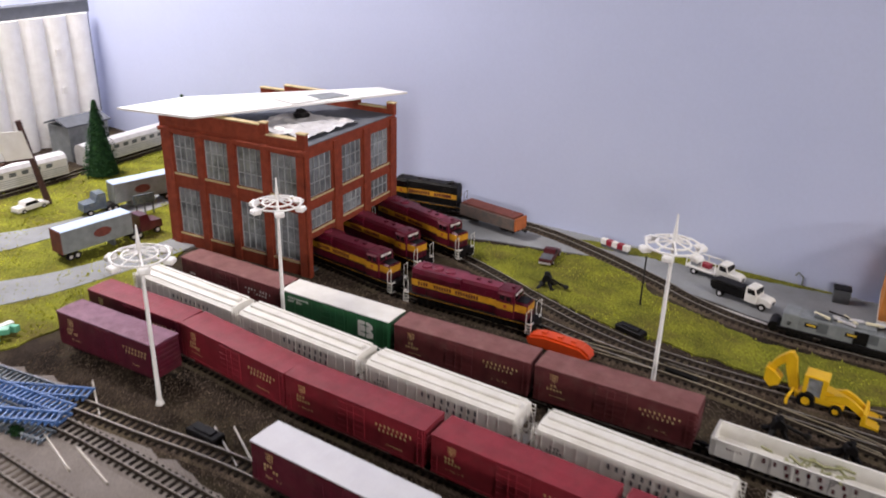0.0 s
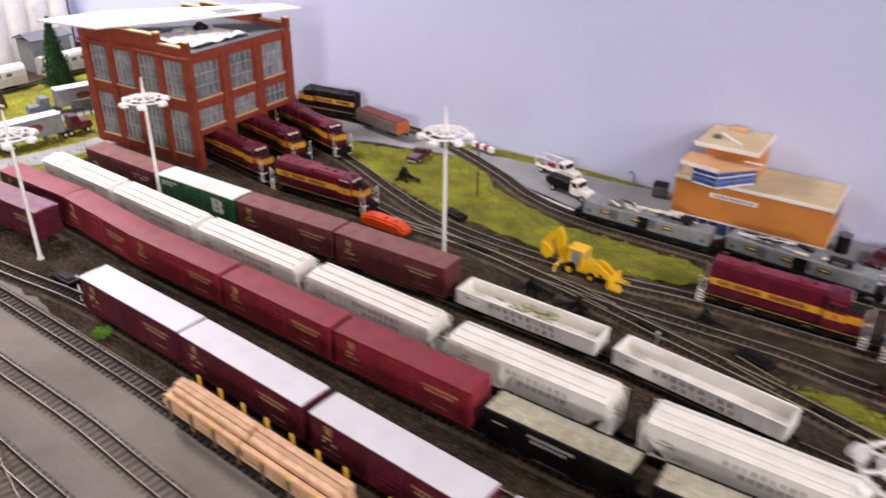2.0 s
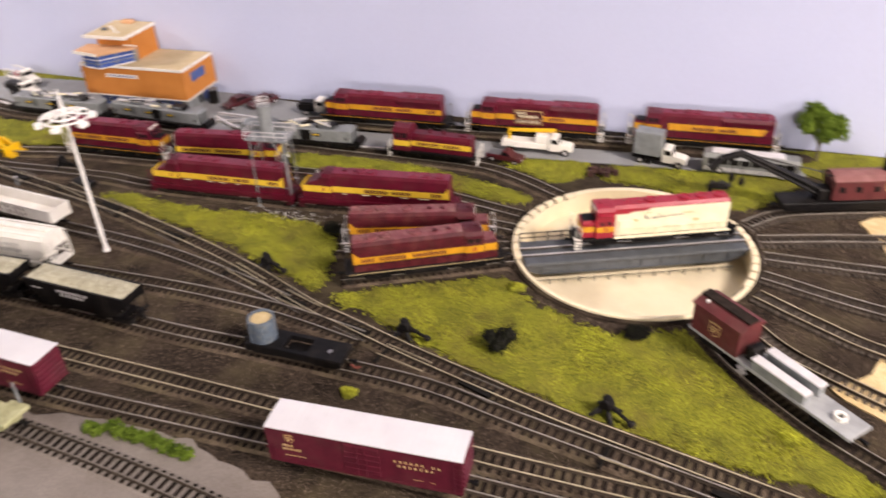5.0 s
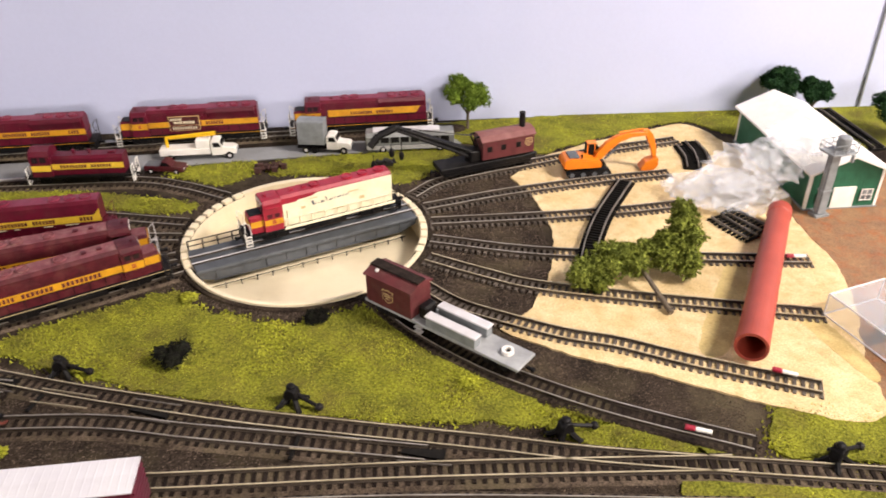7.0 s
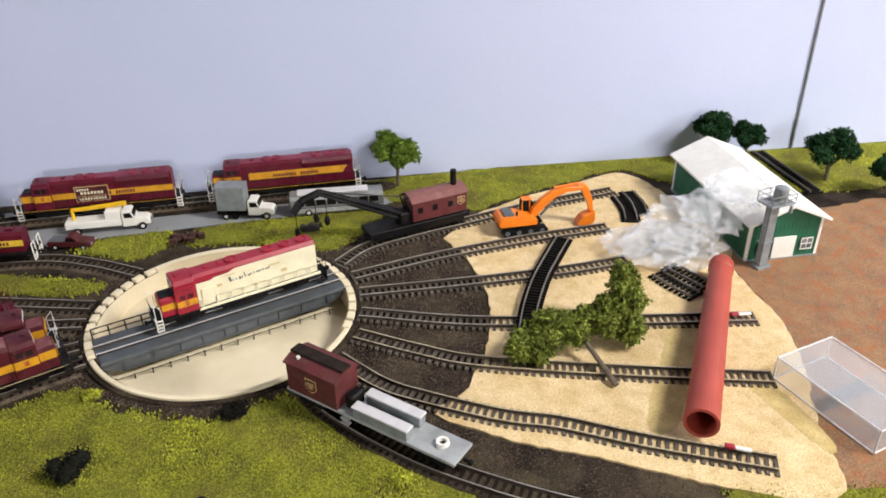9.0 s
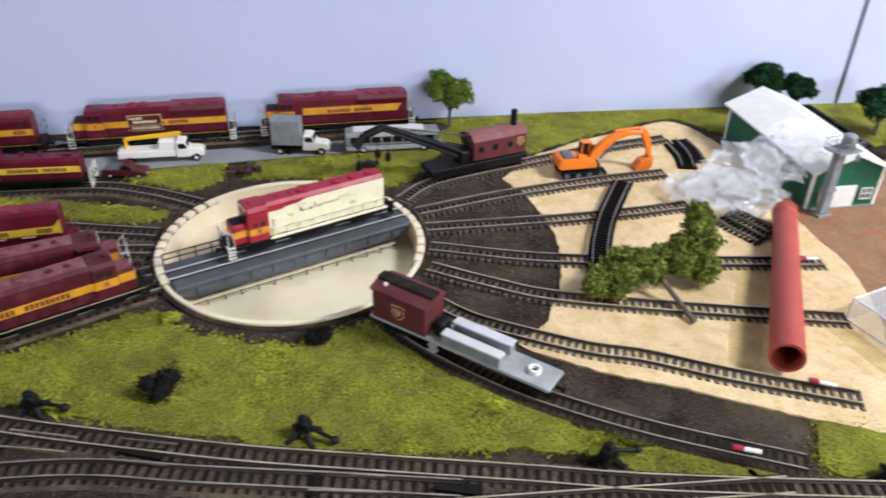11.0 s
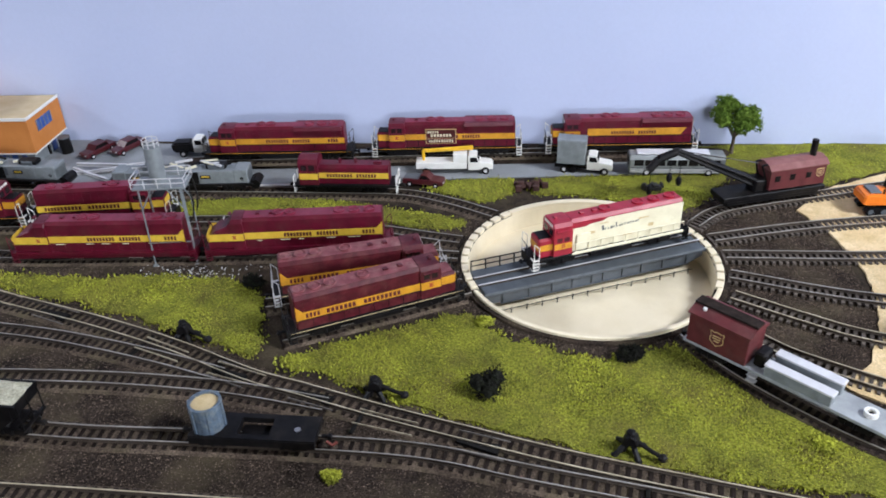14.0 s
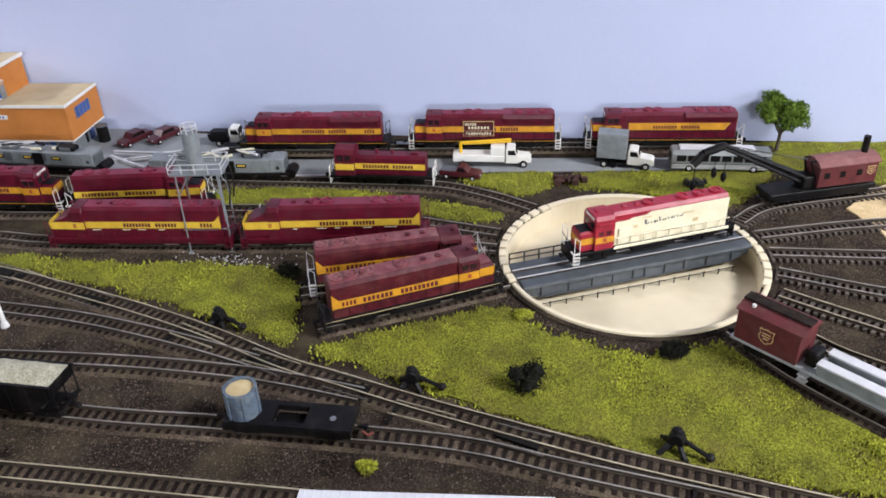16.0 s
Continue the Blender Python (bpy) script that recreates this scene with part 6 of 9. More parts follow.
def grey_frame(label, length, seed):
    """An unpainted locomotive body with its works laid open."""
    fr = thing("unfinished_locomotive", label, "locomotive", group="grey unfinished locomotives")
    h = length / 2
    rnd = random.Random(seed)
    part("sill", box(box(mesh(), -h, h, -8.8, 8.8, 9.0, 11, 0.3), -h + 30, h - 30, -6.4, 6.4, 5.0, 9.0, 0.5), BLACK, fr, "black sill and tank")
    bm = mesh()
    prism(bm, [(-h + 3, 11), (h - 3, 11), (h - 3, 20), (h - 6, 21.5), (-h + 8, 21.5), (-h + 3, 20)], "y", -7.4, 7.4)
    bmesh.ops.bevel(bm, geom=bm.edges[:], offset=0.25, segments=1, affect="EDGES")
    for e in (-1, 1):
        part("end_block", box(mesh(), *sorted((e * (h - 3), e * (h - 14))), -7.9, 7.9, 11.2, 22.4, 0.7), GREYPLASTIC, fr)
    for k in range(9):
        x = -h + 18 + k * (length - 38) / 9
        for q in (-1, 1):
            part("side_panel", box(mesh(), x, x + (length - 38) / 9 - 1.0, *sorted((q * 7.38, q * 7.62)), 12.2 + (k % 3) * 0.8, 20.4, 0.1), DARKGREY if k % 4 == 1 else GREYPLASTIC, fr)
    part("hull", bm, GREYPLASTIC, fr, "long grey unpainted hull")
    for k in range(3):
        x = -h + 24 + k * (length - 50) / 2.4 + rnd.uniform(-3, 3)
        part("hatch_block", box(mesh(), x, x + rnd.uniform(8, 15), -4.6, 4.6, 21.52, 21.5 + rnd.uniform(1.6, 4.2), 0.4), GREYPLASTIC if k % 2 else DARKGREY, fr)
    for k, s in enumerate((-1, -1, -1, 1, 1)):
        x = -h + 18 + (k % 3) * (length - 42) / 2.6
        part("label_plate", box(mesh(), x, x + 8, *sorted((s * 7.64, s * 7.8)), 15.4, 18.4), BLACK, fr)
        part("plate_band", box(mesh(), x + 1, x + 7, *sorted((s * 7.82, s * 7.95)), 16.6, 17.8), PALEYELLOW, fr, "small yellow plate")
    x = -h + length * rnd.uniform(0.42, 0.55)
    for s in (-1, 1):
        # Black box on the closed hull, painting the shade of an open bay.
        part("open_bay", box(mesh(), x, x + 9, *sorted((s * 7.4, s * 7.75)), 11.4, 21), BLACK, fr, "black panel in place of a shaded door bay")
    for e in (-1, 1):
        part("end_window", cyl(mesh(), (e * (h - 8), -7.9, 15), (e * (h - 8), 7.9, 15), 1.6, n=10), BLACK, fr)
    for k in range(16):
        a = rnd.uniform(-h + 8, h - 28)
        z = rnd.uniform(22.2, 25.5)
        m = (SILVER, CREAM, BLACK)[k % 3]
        part("loose_rod", wire(mesh(), [(a, rnd.uniform(-6, 6), z), (a + rnd.uniform(8, 20), rnd.uniform(-6, 6), z + rnd.uniform(-0.6, 1.2))], 0.6 + 0.5 * (k % 2), 5), m, fr)
    part("motor_block", box(mesh(), h - 36, h - 20, -4, 4, 21.5, 25.4, 0.8), BLACK, fr)
    for s in (-1, 1):
        part("end_roller", cyl(mesh(), (s * (h + 1.5), -7, 9.5), (s * (h + 1.5), 7, 9.5), 3.8, n=14), BLACK, fr)
        truck(fr, s * (h - 16), 2, 12)
    return fr


put(grey_frame("grey unpainted locomotive frame on the service track", 108, 3), -574.6, 157.2, -0.9)
put(grey_frame("grey unpainted locomotive frame near the ochre building", 108, 8), -461.2, 157.7, -5.2)
put(grey_frame("grey unpainted locomotive frame beside the switcher", 112, 15), -307.5, 144, 1.8)

# ---- buildings ----
def brick_building():
    b = thing("brick_building", "red brick two storey engine house with tall grey windows", "building", -1115, 47.5, 0, 2)
    W, D, H = 149.0, 132.0, 107.0
    t = 4.0

    def pierced(u0, u1, openings, z1):
        """Rectangles of wall that leave the openings free, as (u0, u1, z0, z1)."""
        us = sorted({u0, u1, *[o[0] for o in openings], *[o[1] for o in openings]})
        out = []
        for a, c in zip(us, us[1:]):
            spans = sorted((o[2], o[3]) for o in openings if o[0] <= a and o[1] >= c)
            z = 0.0
            for lo, hi in spans:
                if lo > z:
                    out.append((a, c, z, lo))
                z = hi
            out.append((a, c, z, z1))
        return out

    def window(parent, u, z0, w, h, axis, face, cols, rows):
        """A recessed window: sill, frame bars and panes. axis is the wall's own axis, face the outer coordinate."""
        inn = 1 if axis == "x" and face == 0 else -1

        def bx(bm, a0, a1, d0, d1, zz0, zz1):
            d0, d1 = sorted((face + inn * d0, face + inn * d1))
            if axis == "x":
                box(bm, a0, a1, d0, d1, zz0, zz1)
            else:
                box(bm, d0, d1, a0, a1, zz0, zz1)

        bm = mesh()
        bx(bm, u, u + w, 2.2, 2.6, z0, z0 + h)
        win = part("window", bm, PANE, parent)
        bm = mesh()
        for c in range(cols + 1):
            x = u + w * c / cols
            bx(bm, x - 0.28, x + 0.28, 1.2, 2.15, z0, z0 + h)
        for r in range(rows + 1):
            z = z0 + h * r / rows
            bx(bm, u, u + w, 1.3, 2.15, z - 0.3, z + 0.3)
        part("window_frame", bm, DECKGREY, win)
        bm = mesh()
        bx(bm, u - 1.2, u + w + 1.2, -0.8, 2.0, z0 - 1.6, z0 - 0.02)
        part("sill", bm, STONE, win)

    south = []
    for i in range(4):
        u = 13.0 + 34.0 * i
        south += [(u, u + 25, 12, 53), (u, u + 25, 66, 99)]
    east = []
    for i in range(3):
        u = 5.0 + 43.0 * i
        east += [(u, u + 29, 0, 32), (u, u + 29, 39, 56), (u, u + 29, 66, 98)]
    bm = mesh()
    for a, c, z0, z1 in pierced(0, W, south, H):
        box(bm, a, c, 0, t, z0, z1)
    part("south_wall", bm, BRICK, b)
    bm = mesh()
    for a, c, z0, z1 in pierced(t, D - t, east, H):
        box(bm, W - t, W, a, c, z0, z1)
    part("east_wall", bm, BRICK, b)
    part("north_wall", box(mesh(), 0, W, D - t, D, 0, H), BRICK, b)
    part("west_wall", box(mesh(), 0, t, t, D - t, 0, H), BRICK, b)
    for i in range(5):
        x = 34.0 * i + 8.5
        part("pier", box(mesh(), x - 3.6, x + 3.6, -1.6, -0.02, 0, H - 2, 0.3), BRICK, b)
    for i in range(4):
        y = 43.0 * i - 2
        part("pier", box(mesh(), W + 0.02, W + 1.8, max(y - 5, -1.6), min(y + 5, D), 0, H - 2, 0.3), BRICK, b)
    part("cornice", box(mesh(), -1, W + 1.2, -2.2, -0.02, 101.0, 104.0, 0.3), BRICK, b)
    for i, (x0, x1, z) in enumerate(((W - 7, W + 1, 117), (W - 36, W - 7, 112), (W - 42, W - 36, 121), (W - 120, W - 42, 119), (0, W - 120, 114))):
        part("parapet", box(mesh(), x0, x1, -0.6, 3.6, H, z, 0.3), BRICK, b)
        part("coping", box(mesh(), x0 - 0.4, x1 + 0.4, -1.2, 4.2, z, z + 1.3, 0.3), STONE, b)
        part("parapet", box(mesh(), x0, x1, D - 3.6, D + 0.6, H, z, 0.3), BRICK, b)
        part("coping", box(mesh(), x0 - 0.4, x1 + 0.4, D - 4.2, D + 1.2, z, z + 1.3, 0.3), STONE, b)
    part("roof", box(mesh(), 1, W - 0.5, 3.7, D - 3.7, H - 1.5, H + 0.6), SLATE, b, "flat slate grey roof")
    for u, u1, z0, z1 in south:
        window(b, u, z0, u1 - u, z1 - z0, "x", 0, 4, 3)
    for u, u1, z0, z1 in east:
        if z0 > 1:
            window(b, u, z0, u1 - u, z1 - z0, "y", W, 4, 2 if z1 - z0 < 25 else 3)
    part("inner_floor", box(mesh(), t, W - t, t, D - t, 0.1, 0.9), DARKGREY, b)
    part("back_lining", box(mesh(), 30, 31, t, D - t, 1, H - 2), DARKGREY, b)
    sheet = thing("card_sheet", "large white card sheet laid over the brick building's roof", "card sheet", -1098.5, 53.4, 0, 0.2)
    bm = mesh()
    pts = [(-26, -38), (44, -26), (130, 148), (98, 150), (52, 96), (-12, 22)]
    tilt = turn_at(0, 0, 122.2, 0.4, 0.2, 0)
    prism(bm, pts, "z", 0, 1.6, tilt)
    part("sheet", bm, PAPER, sheet)
    part("paper", prism(mesh(), [(64, 78), (86, 74), (98, 104), (78, 106)], "z", 1.65, 2.2, tilt), GREYPLASTIC, sheet, "thin grey paper sheet")
    part("paper", prism(mesh(), [(54, 56), (80, 50), (88, 76), (66, 82)], "z", 2.25, 2.7, tilt), PAPER, sheet, "thin pale paper sheet")
    rnd = random.Random(31)
    foil = thing("plastic_wrap", "crumpled pale plastic wrap on the slate roof", "plastic wrap", -1013, 97.1, 107.8, 0.3)
    bm = mesh()
    n = 14
    grid = [[bm.verts.new((-30 + 66 * i / n + rnd.uniform(-1, 1), -28 + 68 * j / n + rnd.uniform(-1, 1), rnd.uniform(0.3, 3.4))) for j in range(n + 1)] for i in range(n + 1)]
    for i in range(n):
        for j in range(n):
            bm.faces.new((grid[i][j], grid[i + 1][j], grid[i + 1][j + 1], grid[i][j + 1]))
    part("film", bm, SILVER, foil)
    bm = mesh()
    ball(bm, -8, 20, 5.5, 7, 6, 4.5, rough=0.2, rnd=rnd)
    part("dark_lump", bm, BLACK, foil)


brick_building()


def ochre_building():
    b = thing("control_building", "ochre card building with blue windows and a lookout room", "building", -508.5, 190, 0, 0)
    part("base_wall", box(mesh(), -48, 30, 6, 56, 0, 13.2), BLUE, b, "blue glazed ground floor")
    part("base_wall", box(mesh(), 30.02, 53, 6, 56, 0, 13.2), GREYPLASTIC, b, "pale grey ground floor end")
    for i in range(10):
        x = -46 + i * 8.2
        part("mullion", box(mesh(), x, x + 1.4, 5.5, 5.98, 0, 13.1), WHITE if i % 3 else GREYPLASTIC, b)
    for x, w in ((33, 5), (42, 4)):
        part("door", box(mesh(), x, x + w, 5.5, 5.98, 0.5, 11.5), BLUE, b)
    part("upper_wall", box(mesh(), -58.5, 58.5, 0, 56.5, 14.6, 44.2), OCHRE, b)
    part("trim", box(mesh(), -58.9, 58.9, -0.4, 56.5, 13.4, 14.58), WHITE, b, "white base trim")
    part("roof", box(mesh(), -58.5, 58.5, 0, 56.5, 44.22, 45.2), TAN, b)
    part("roof_edge", box(mesh(), -59.2, 59.2, -0.9, -0.02, 43.4, 46.0, 0.15), WHITE, b)
    part("roof_edge", box(mesh(), 58.52, 59.2, 0, 56.5, 43.4, 46.0, 0.15), WHITE, b)
    part("roof_edge", box(mesh(), -59.2, -58.52, 0, 56.5, 43.4, 46.0, 0.15), WHITE, b)
    win = part("window", box(mesh(), 58.52, 59.0, 13, 38, 29, 38.5), BLUE, b, "blue side window")
    for k in range(5):
        part("mullion", box(mesh(), 59.02, 59.3, 13 + 6 * k, 13.7 + 6 * k, 29, 38.5), GREYPLASTIC, win)
    part("door", box(mesh(), 53.02, 53.6, 36, 43, 0.5, 12), BLUE, b, "blue side door")
    part("post", box(mesh(), 53.02, 54.2, 28, 30.5, 0, 13.2), BLACK, b)
    part("tower_wall", box(mesh(), -42, -3.5, 14, 56.5, 45.22, 71.5), OCHRE, b)
    plan = [(-43, 14), (-43, -9.5), (-24, -13), (-2, 13.9)]
    bay = part("lookout", prism(mesh(), plan, "z", 47.2, 59.4), BLUE, b, "blue glazed lookout bay")
    out = [(-43.5, 14), (-43.5, -9.9), (-23.8, -13.6), (-1.4, 13.9)]
    for z, hh, mat in ((46.2, 1.0, WHITE), (50.6, 0.7, GREYPLASTIC), (54.4, 0.7, WHITE), (58.4, 0.9, GREYPLASTIC)):
        part("glazing_bar", prism(mesh(), out, "z", z, z + hh), mat, bay)
    for x, y in ((-23.9, -13.5), (-43.4, -9.8), (-13, 0.2), (-1.8, 13.2)):
        part("mullion", box(mesh(), x - 0.5, x + 0.5, y - 0.5, y + 0.5, 46.3, 59.4), GREYPLASTIC, bay)
    part("lookout_floor", prism(mesh(), [(-41, 14), (-41, -5), (-25, -9), (-6, 13.9)], "z", 45.24, 46.2), GREYPLASTIC, b)
    part("end_glass", box(mesh(), -3.4, -1.9, 14.02, 20, 46, 59.4), BUSGREY, bay, "dull grey green end pane")
    part("lower_roof", prism(mesh(), [(-54, 13.9), (-54, -9.5), (-24, -14.5), (1.5, 11), (1.5, 13.9)], "z", 59.5, 61.8), SALMON, b, "orange tan overhanging roof")
    part("roof_edge", prism(mesh(), [(-54.2, -9.6), (-24, -14.6), (-24, -15.2), (-54.2, -10.2)], "z", 59.2, 62.2), WHITE, b)
    part("roof_edge", box(mesh(), -12, 2.2, 13.92, 14.6, 61.6, 63.2), WHITE, b)
    part("upper_roof", box(mesh(), -49, -1.5, 4, 56.5, 71.52, 73.4, 0.2), TAN, b)
    part("roof_edge", box(mesh(), -49.4, -1.1, 3.3, 3.98, 71.0, 74.2, 0.15), WHITE, b)
    part("roof_edge", box(mesh(), -1.48, -0.9, 4, 56.5, 71.0, 74.2, 0.15), WHITE, b)
    part("vent", box(mesh(), -34, -22, 46, 53, 73.42, 76.6, 0.4), SALMON, b)
    part("vent", cyl(mesh(), (-38, 24, 73.42), (-38, 24, 75.2), 3.2, n=14), DARKGREY, b)
    part("roof_bar", box(mesh(), -12, 12, -0.9, 0.9, 0, 1.4, 0.2, turn_at(-27, 24, 73.6, 0, 4, -38)), WHITE, b, "loose white strip")
    sign = part("sign_plate", box(mesh(), -30, 6, -0.42, -0.02, 33.5, 37.2), WHITE, b)
    part("lettering", bars(mesh(), -27, -0.44, 34.4, 1.9, 12, 1.8, 0.8, -1), BLUE, sign)


ochre_building()


def green_shed():
    b = thing("green_shed", "dark green shed with a white sloping roof", "shed", 358, 32.4, 0, -0.4)
    W, D, e, r = 54.0, 120.0, 31.0, 42.5
    bm = mesh()
    prism(bm, [(0, 0), (0, e), (W / 2, r), (W, e), (W, 0)], "y", 0, 3)
    wall = part("south_wall", bm, SHEDGREEN, b)
    for k in range(int(W / 3)):
        x = 1.5 + 3 * k
        part("batten", box(mesh(), x, x + 0.3, -0.22, 0, 0.5, e - 1), SHEDGREEN, wall)
    bm = mesh()
    prism(bm, [(0, 0), (0, e), (W / 2, r), (W, e), (W, 0)], "y", D - 3, D)
    part("north_wall", bm, SHEDGREEN, b)
    bm = mesh()
    box(bm, 0, 3, 3, D - 3, 0, e)
    wall = part("west_wall", bm, SHEDGREEN, b)
    for k in range(38):
        part("batten", box(mesh(), -0.22, 0, 2 + 3 * k, 2.3 + 3 * k, 0.5, e - 1), SHEDGREEN, wall)
    part("east_wall", box(mesh(), W - 3, W, 3, D - 3, 0, e), SHEDGREEN, b)
    for s in (0, 1):
        bm = mesh()
        pts = [(-4, e - 1.4), (-4, e + 0.2), (W / 2, r + 1.8), (W / 2, r + 0.2)]
        if s:
            pts = [(W - x, z) for x, z in pts]
        prism(bm, pts, "y", -5, D + 5)
        part("roof", bm, WHITE, b, "white sheet roof")
    for x, y in ((-0.6, -0.6), (W - 1.4, -0.6), (-0.6, D - 1.4)):
        part("corner_trim", box(mesh(), x, x + 2, y, y + 2, 0, e), WHITE, b)
    part("plinth", box(mesh(), -1.4, W + 1.4, -1.4, D + 1.4, 0, 1.4), GREYPLASTIC, b)
    part("door", box(mesh(), 19, 36, -1.2, -0.3, 1.5, 18), WHITE, b, "white double door")
    for x in (8, 41):
        win = part("window", box(mesh(), x, x + 8, -0.9, -0.3, 7, 15), PANE, b)
        bm = mesh()
        for q in ((x - 0.6, x + 8.6, 6.4, 7), (x - 0.6, x + 8.6, 15, 15.6), (x - 0.6, x, 7, 15), (x + 8, x + 8.6, 7, 15), (x + 3.8, x + 4.2, 7, 15), (x, x + 8, 10.8, 11.2)):
            box(bm, q[0], q[1], -1.3, -0.92, q[2], q[3])
        part("window_frame", bm, WHITE, win)


green_shed()


def lattice_tower():
    """Grey sanding post with a railed platform, by the shed."""
    t = thing("lighting_tower", "grey square post tower with a railed top platform", "tower", 365.3, 24.3, 0, 11.5)
    part("base", box(mesh(), -6, 6, -4.5, 4.5, 0, 2.4, 0.4), GREYPLASTIC, t)
    part("post", box(mesh(), -3.6, 3.6, -2.6, 2.6, 2.4, 50, 0.3), GREYPLASTIC, t)
    bm = mesh()
    ladder(bm, -5.2, -2.0, 3, 52, 3.0, 20, "x")
    part("ladder", bm, DARKGREY, t)
    part("platform", box(mesh(), -8, 12, -7, 7, 50, 51.4, 0.2), GREYPLASTIC, t)
    bm = mesh()
    for x, y in ((-8, -7), (12, -7), (12, 7), (-8, 7), (2, -7), (2, 7)):
        wire(bm, [(x, y, 51), (x, y, 58)], 0.3)
    for z in (54.5, 58):
        wire(bm, [(-8, -7, z), (12, -7, z), (12, 7, z), (-8, 7, z), (-8, -7, z)], 0.3)
    part("railing", bm, GREYPLASTIC, t)
    bm = mesh()
    cyl(bm, (5, 0, 51.4), (5, 0, 60), 5, 4.6, 14)
    ball(bm, 5, 0, 60, 4.8, 4.8, 2.0)
    part("hopper", bm, GREYPLASTIC, t)
    part("lamp", cyl(mesh(), (8, -8, 50), (8, -8, 45), 0.9, 1.4, 8), GREYPLASTIC, t)
    part("strap", box(mesh(), -4.2, 4.2, -3.2, 3.2, 20, 21.4), GREYPLASTIC, t)


lattice_tower()


def sanding_tower():
    t = thing("sanding_tower", "grey sanding tower on tall legs over the track", "tower", -280, 45.8, 0, 4.5)
    z = 57.0
    part("platform", box(mesh(), -17, 17, -9.5, 9.5, z, z + 1.4, 0.2), GREYPLASTIC, t)
    legs = ((-14, -8.6), (14, -8.6), (14, 8.6), (-14, 8.6))
    for x, y in legs:
        part("leg", cyl(mesh(), (x, y, 0), (x * 0.95, y, z), 0.5, n=6), GREYPLASTIC, t)
        part("foot", box(mesh(), x - 1.4, x + 1.4, y - 1.4, y + 1.4, 0, 1.0), GREYPLASTIC, t)
    for y in (-8.6, 8.6):
        part("brace", wire(mesh(), [(-14, y, 18), (14, y, 18)], 0.5), GREYPLASTIC, t)
        part("brace", wire(mesh(), [(-14, y, 42), (-5, y, z)], 0.5), GREYPLASTIC, t)
        part("brace", wire(mesh(), [(14, y, 42), (5, y, z)], 0.5), GREYPLASTIC, t)
    part("ladder_post", box(mesh(), 13.4, 14.5, -7.6, -6.6, 0, z, 0.2), GREYPLASTIC, t)
    part("tank", cyl(mesh(), (-2, 1, z + 1.4), (-2, 1, z + 26), 5.3, n=24), GREYPLASTIC, t, "grey cylindrical sand tank")
    for k in range(8):
        a = k * math.pi / 4
        part("rail_post", wire(mesh(), [(-2 + 5.0 * math.cos(a), 1 + 5.0 * math.sin(a), z + 26), (-2 + 5.0 * math.cos(a), 1 + 5.0 * math.sin(a), z + 31)], 0.3), SILVER, t)
        b = a + math.pi / 4
        for h in (28.6, 30.8):
            part("railing_bar", wire(mesh(), [(-2 + 5.0 * math.cos(a), 1 + 5.0 * math.sin(a), z + h), (-2 + 5.0 * math.cos(b), 1 + 5.0 * math.sin(b), z + h)], 0.3), SILVER, t)
    bm = mesh()
    for x in (-17, -8.5, 0, 8.5, 17):
        for y in (-9.5, 9.5):
            wire(bm, [(x, y, z + 1.4), (x, y, z + 8)], 0.35)
    for h in (4.6, 8):
        wire(bm, [(-17, -9.5, z + h), (17, -9.5, z + h), (17, 9.5, z + h), (-17, 9.5, z + h), (-17, -9.5, z + h)], 0.35)
    part("railing", bm, SILVER, t)
    for y in (-5, 6):
        bm = mesh()
        wire(bm, [(18, y, z), (19, y, 44), (17, y, 34)], 0.6)
        part("sand_hose", bm, DARKSTEEL, t)
    rnd = random.Random(8)
    bm = mesh()
    for _ in range(170):
        x, y = rnd.gauss(-264.3, 20), rnd.gauss(25.5, 6)
        s = rnd.uniform(0.2, 0.6)
        box(bm, -s, s, -s * 0.6, s * 0.6, 0, s * 0.8, m=turn_at(x, y, 0.2, rnd.uniform(-30, 30), rnd.uniform(-30, 30), rnd.uniform(0, 180)))
    tagged(part("spilled_sand", bm, SILVER), "pale spilled crumbs round the sanding tower", "crumbs", "", "stuff")


sanding_tower()


def light_mast():
    m = thing("light_mast", "tall white yard light mast with a ring of lamps", "light mast", group="yard light masts")
    part("base", cyl(mesh(), (0, 0, 0), (0, 0, 3), 2.6, 1.9, 12), MASTWHITE, m)
    part("pole", cyl(mesh(), (0, 0, 2.6), (0, 0, 112), 1.5, 1.0, 12), MASTWHITE, m)
    part("spike", cyl(mesh(), (0, 0, 112), (0, 0, 128), 1.5, 0.4, 10), MASTWHITE, m)
    n = 32
    for r, z in ((15.5, 108.0), (9.5, 109.0)):
        part("ring", hoop(mesh(), r, z, 0.75, n), MASTWHITE, m)
    for k in range(8):
        a = 2 * math.pi * k / 8
        part("spoke", cyl(mesh(), (1, 0, 110.5), (15.5, 0, 108), 0.6, n=6), MASTWHITE, m).matrix_basis = pose(0, 0, 0, 0, 0, 45 * k)
    for k in range(6):
        bm = mesh()
        box(bm, 13.5, 19.5, -3.2, 3.2, 103.8, 107.6, 0.9)
        part("lamp_head", bm, MASTWHITE, m).matrix_basis = pose(0, 0, 0, 0, 0, 60 * k + 15)
    return m


first = light_mast()
MASTS = [(-930, -133, 114), (-925, -27, 113), (-683, 33, 120), (-375, -49.5, 126), (-381, -160, 129)]  # place and height
for x, y, h in MASTS[1:]:
    copy_thing(first, pose(x * 0.001, y * 0.001, 0, 0.4 * math.sin(x), 0.5 * math.cos(y), x % 37) @ Matrix.Diagonal((1, 1, h / 128, 1)))
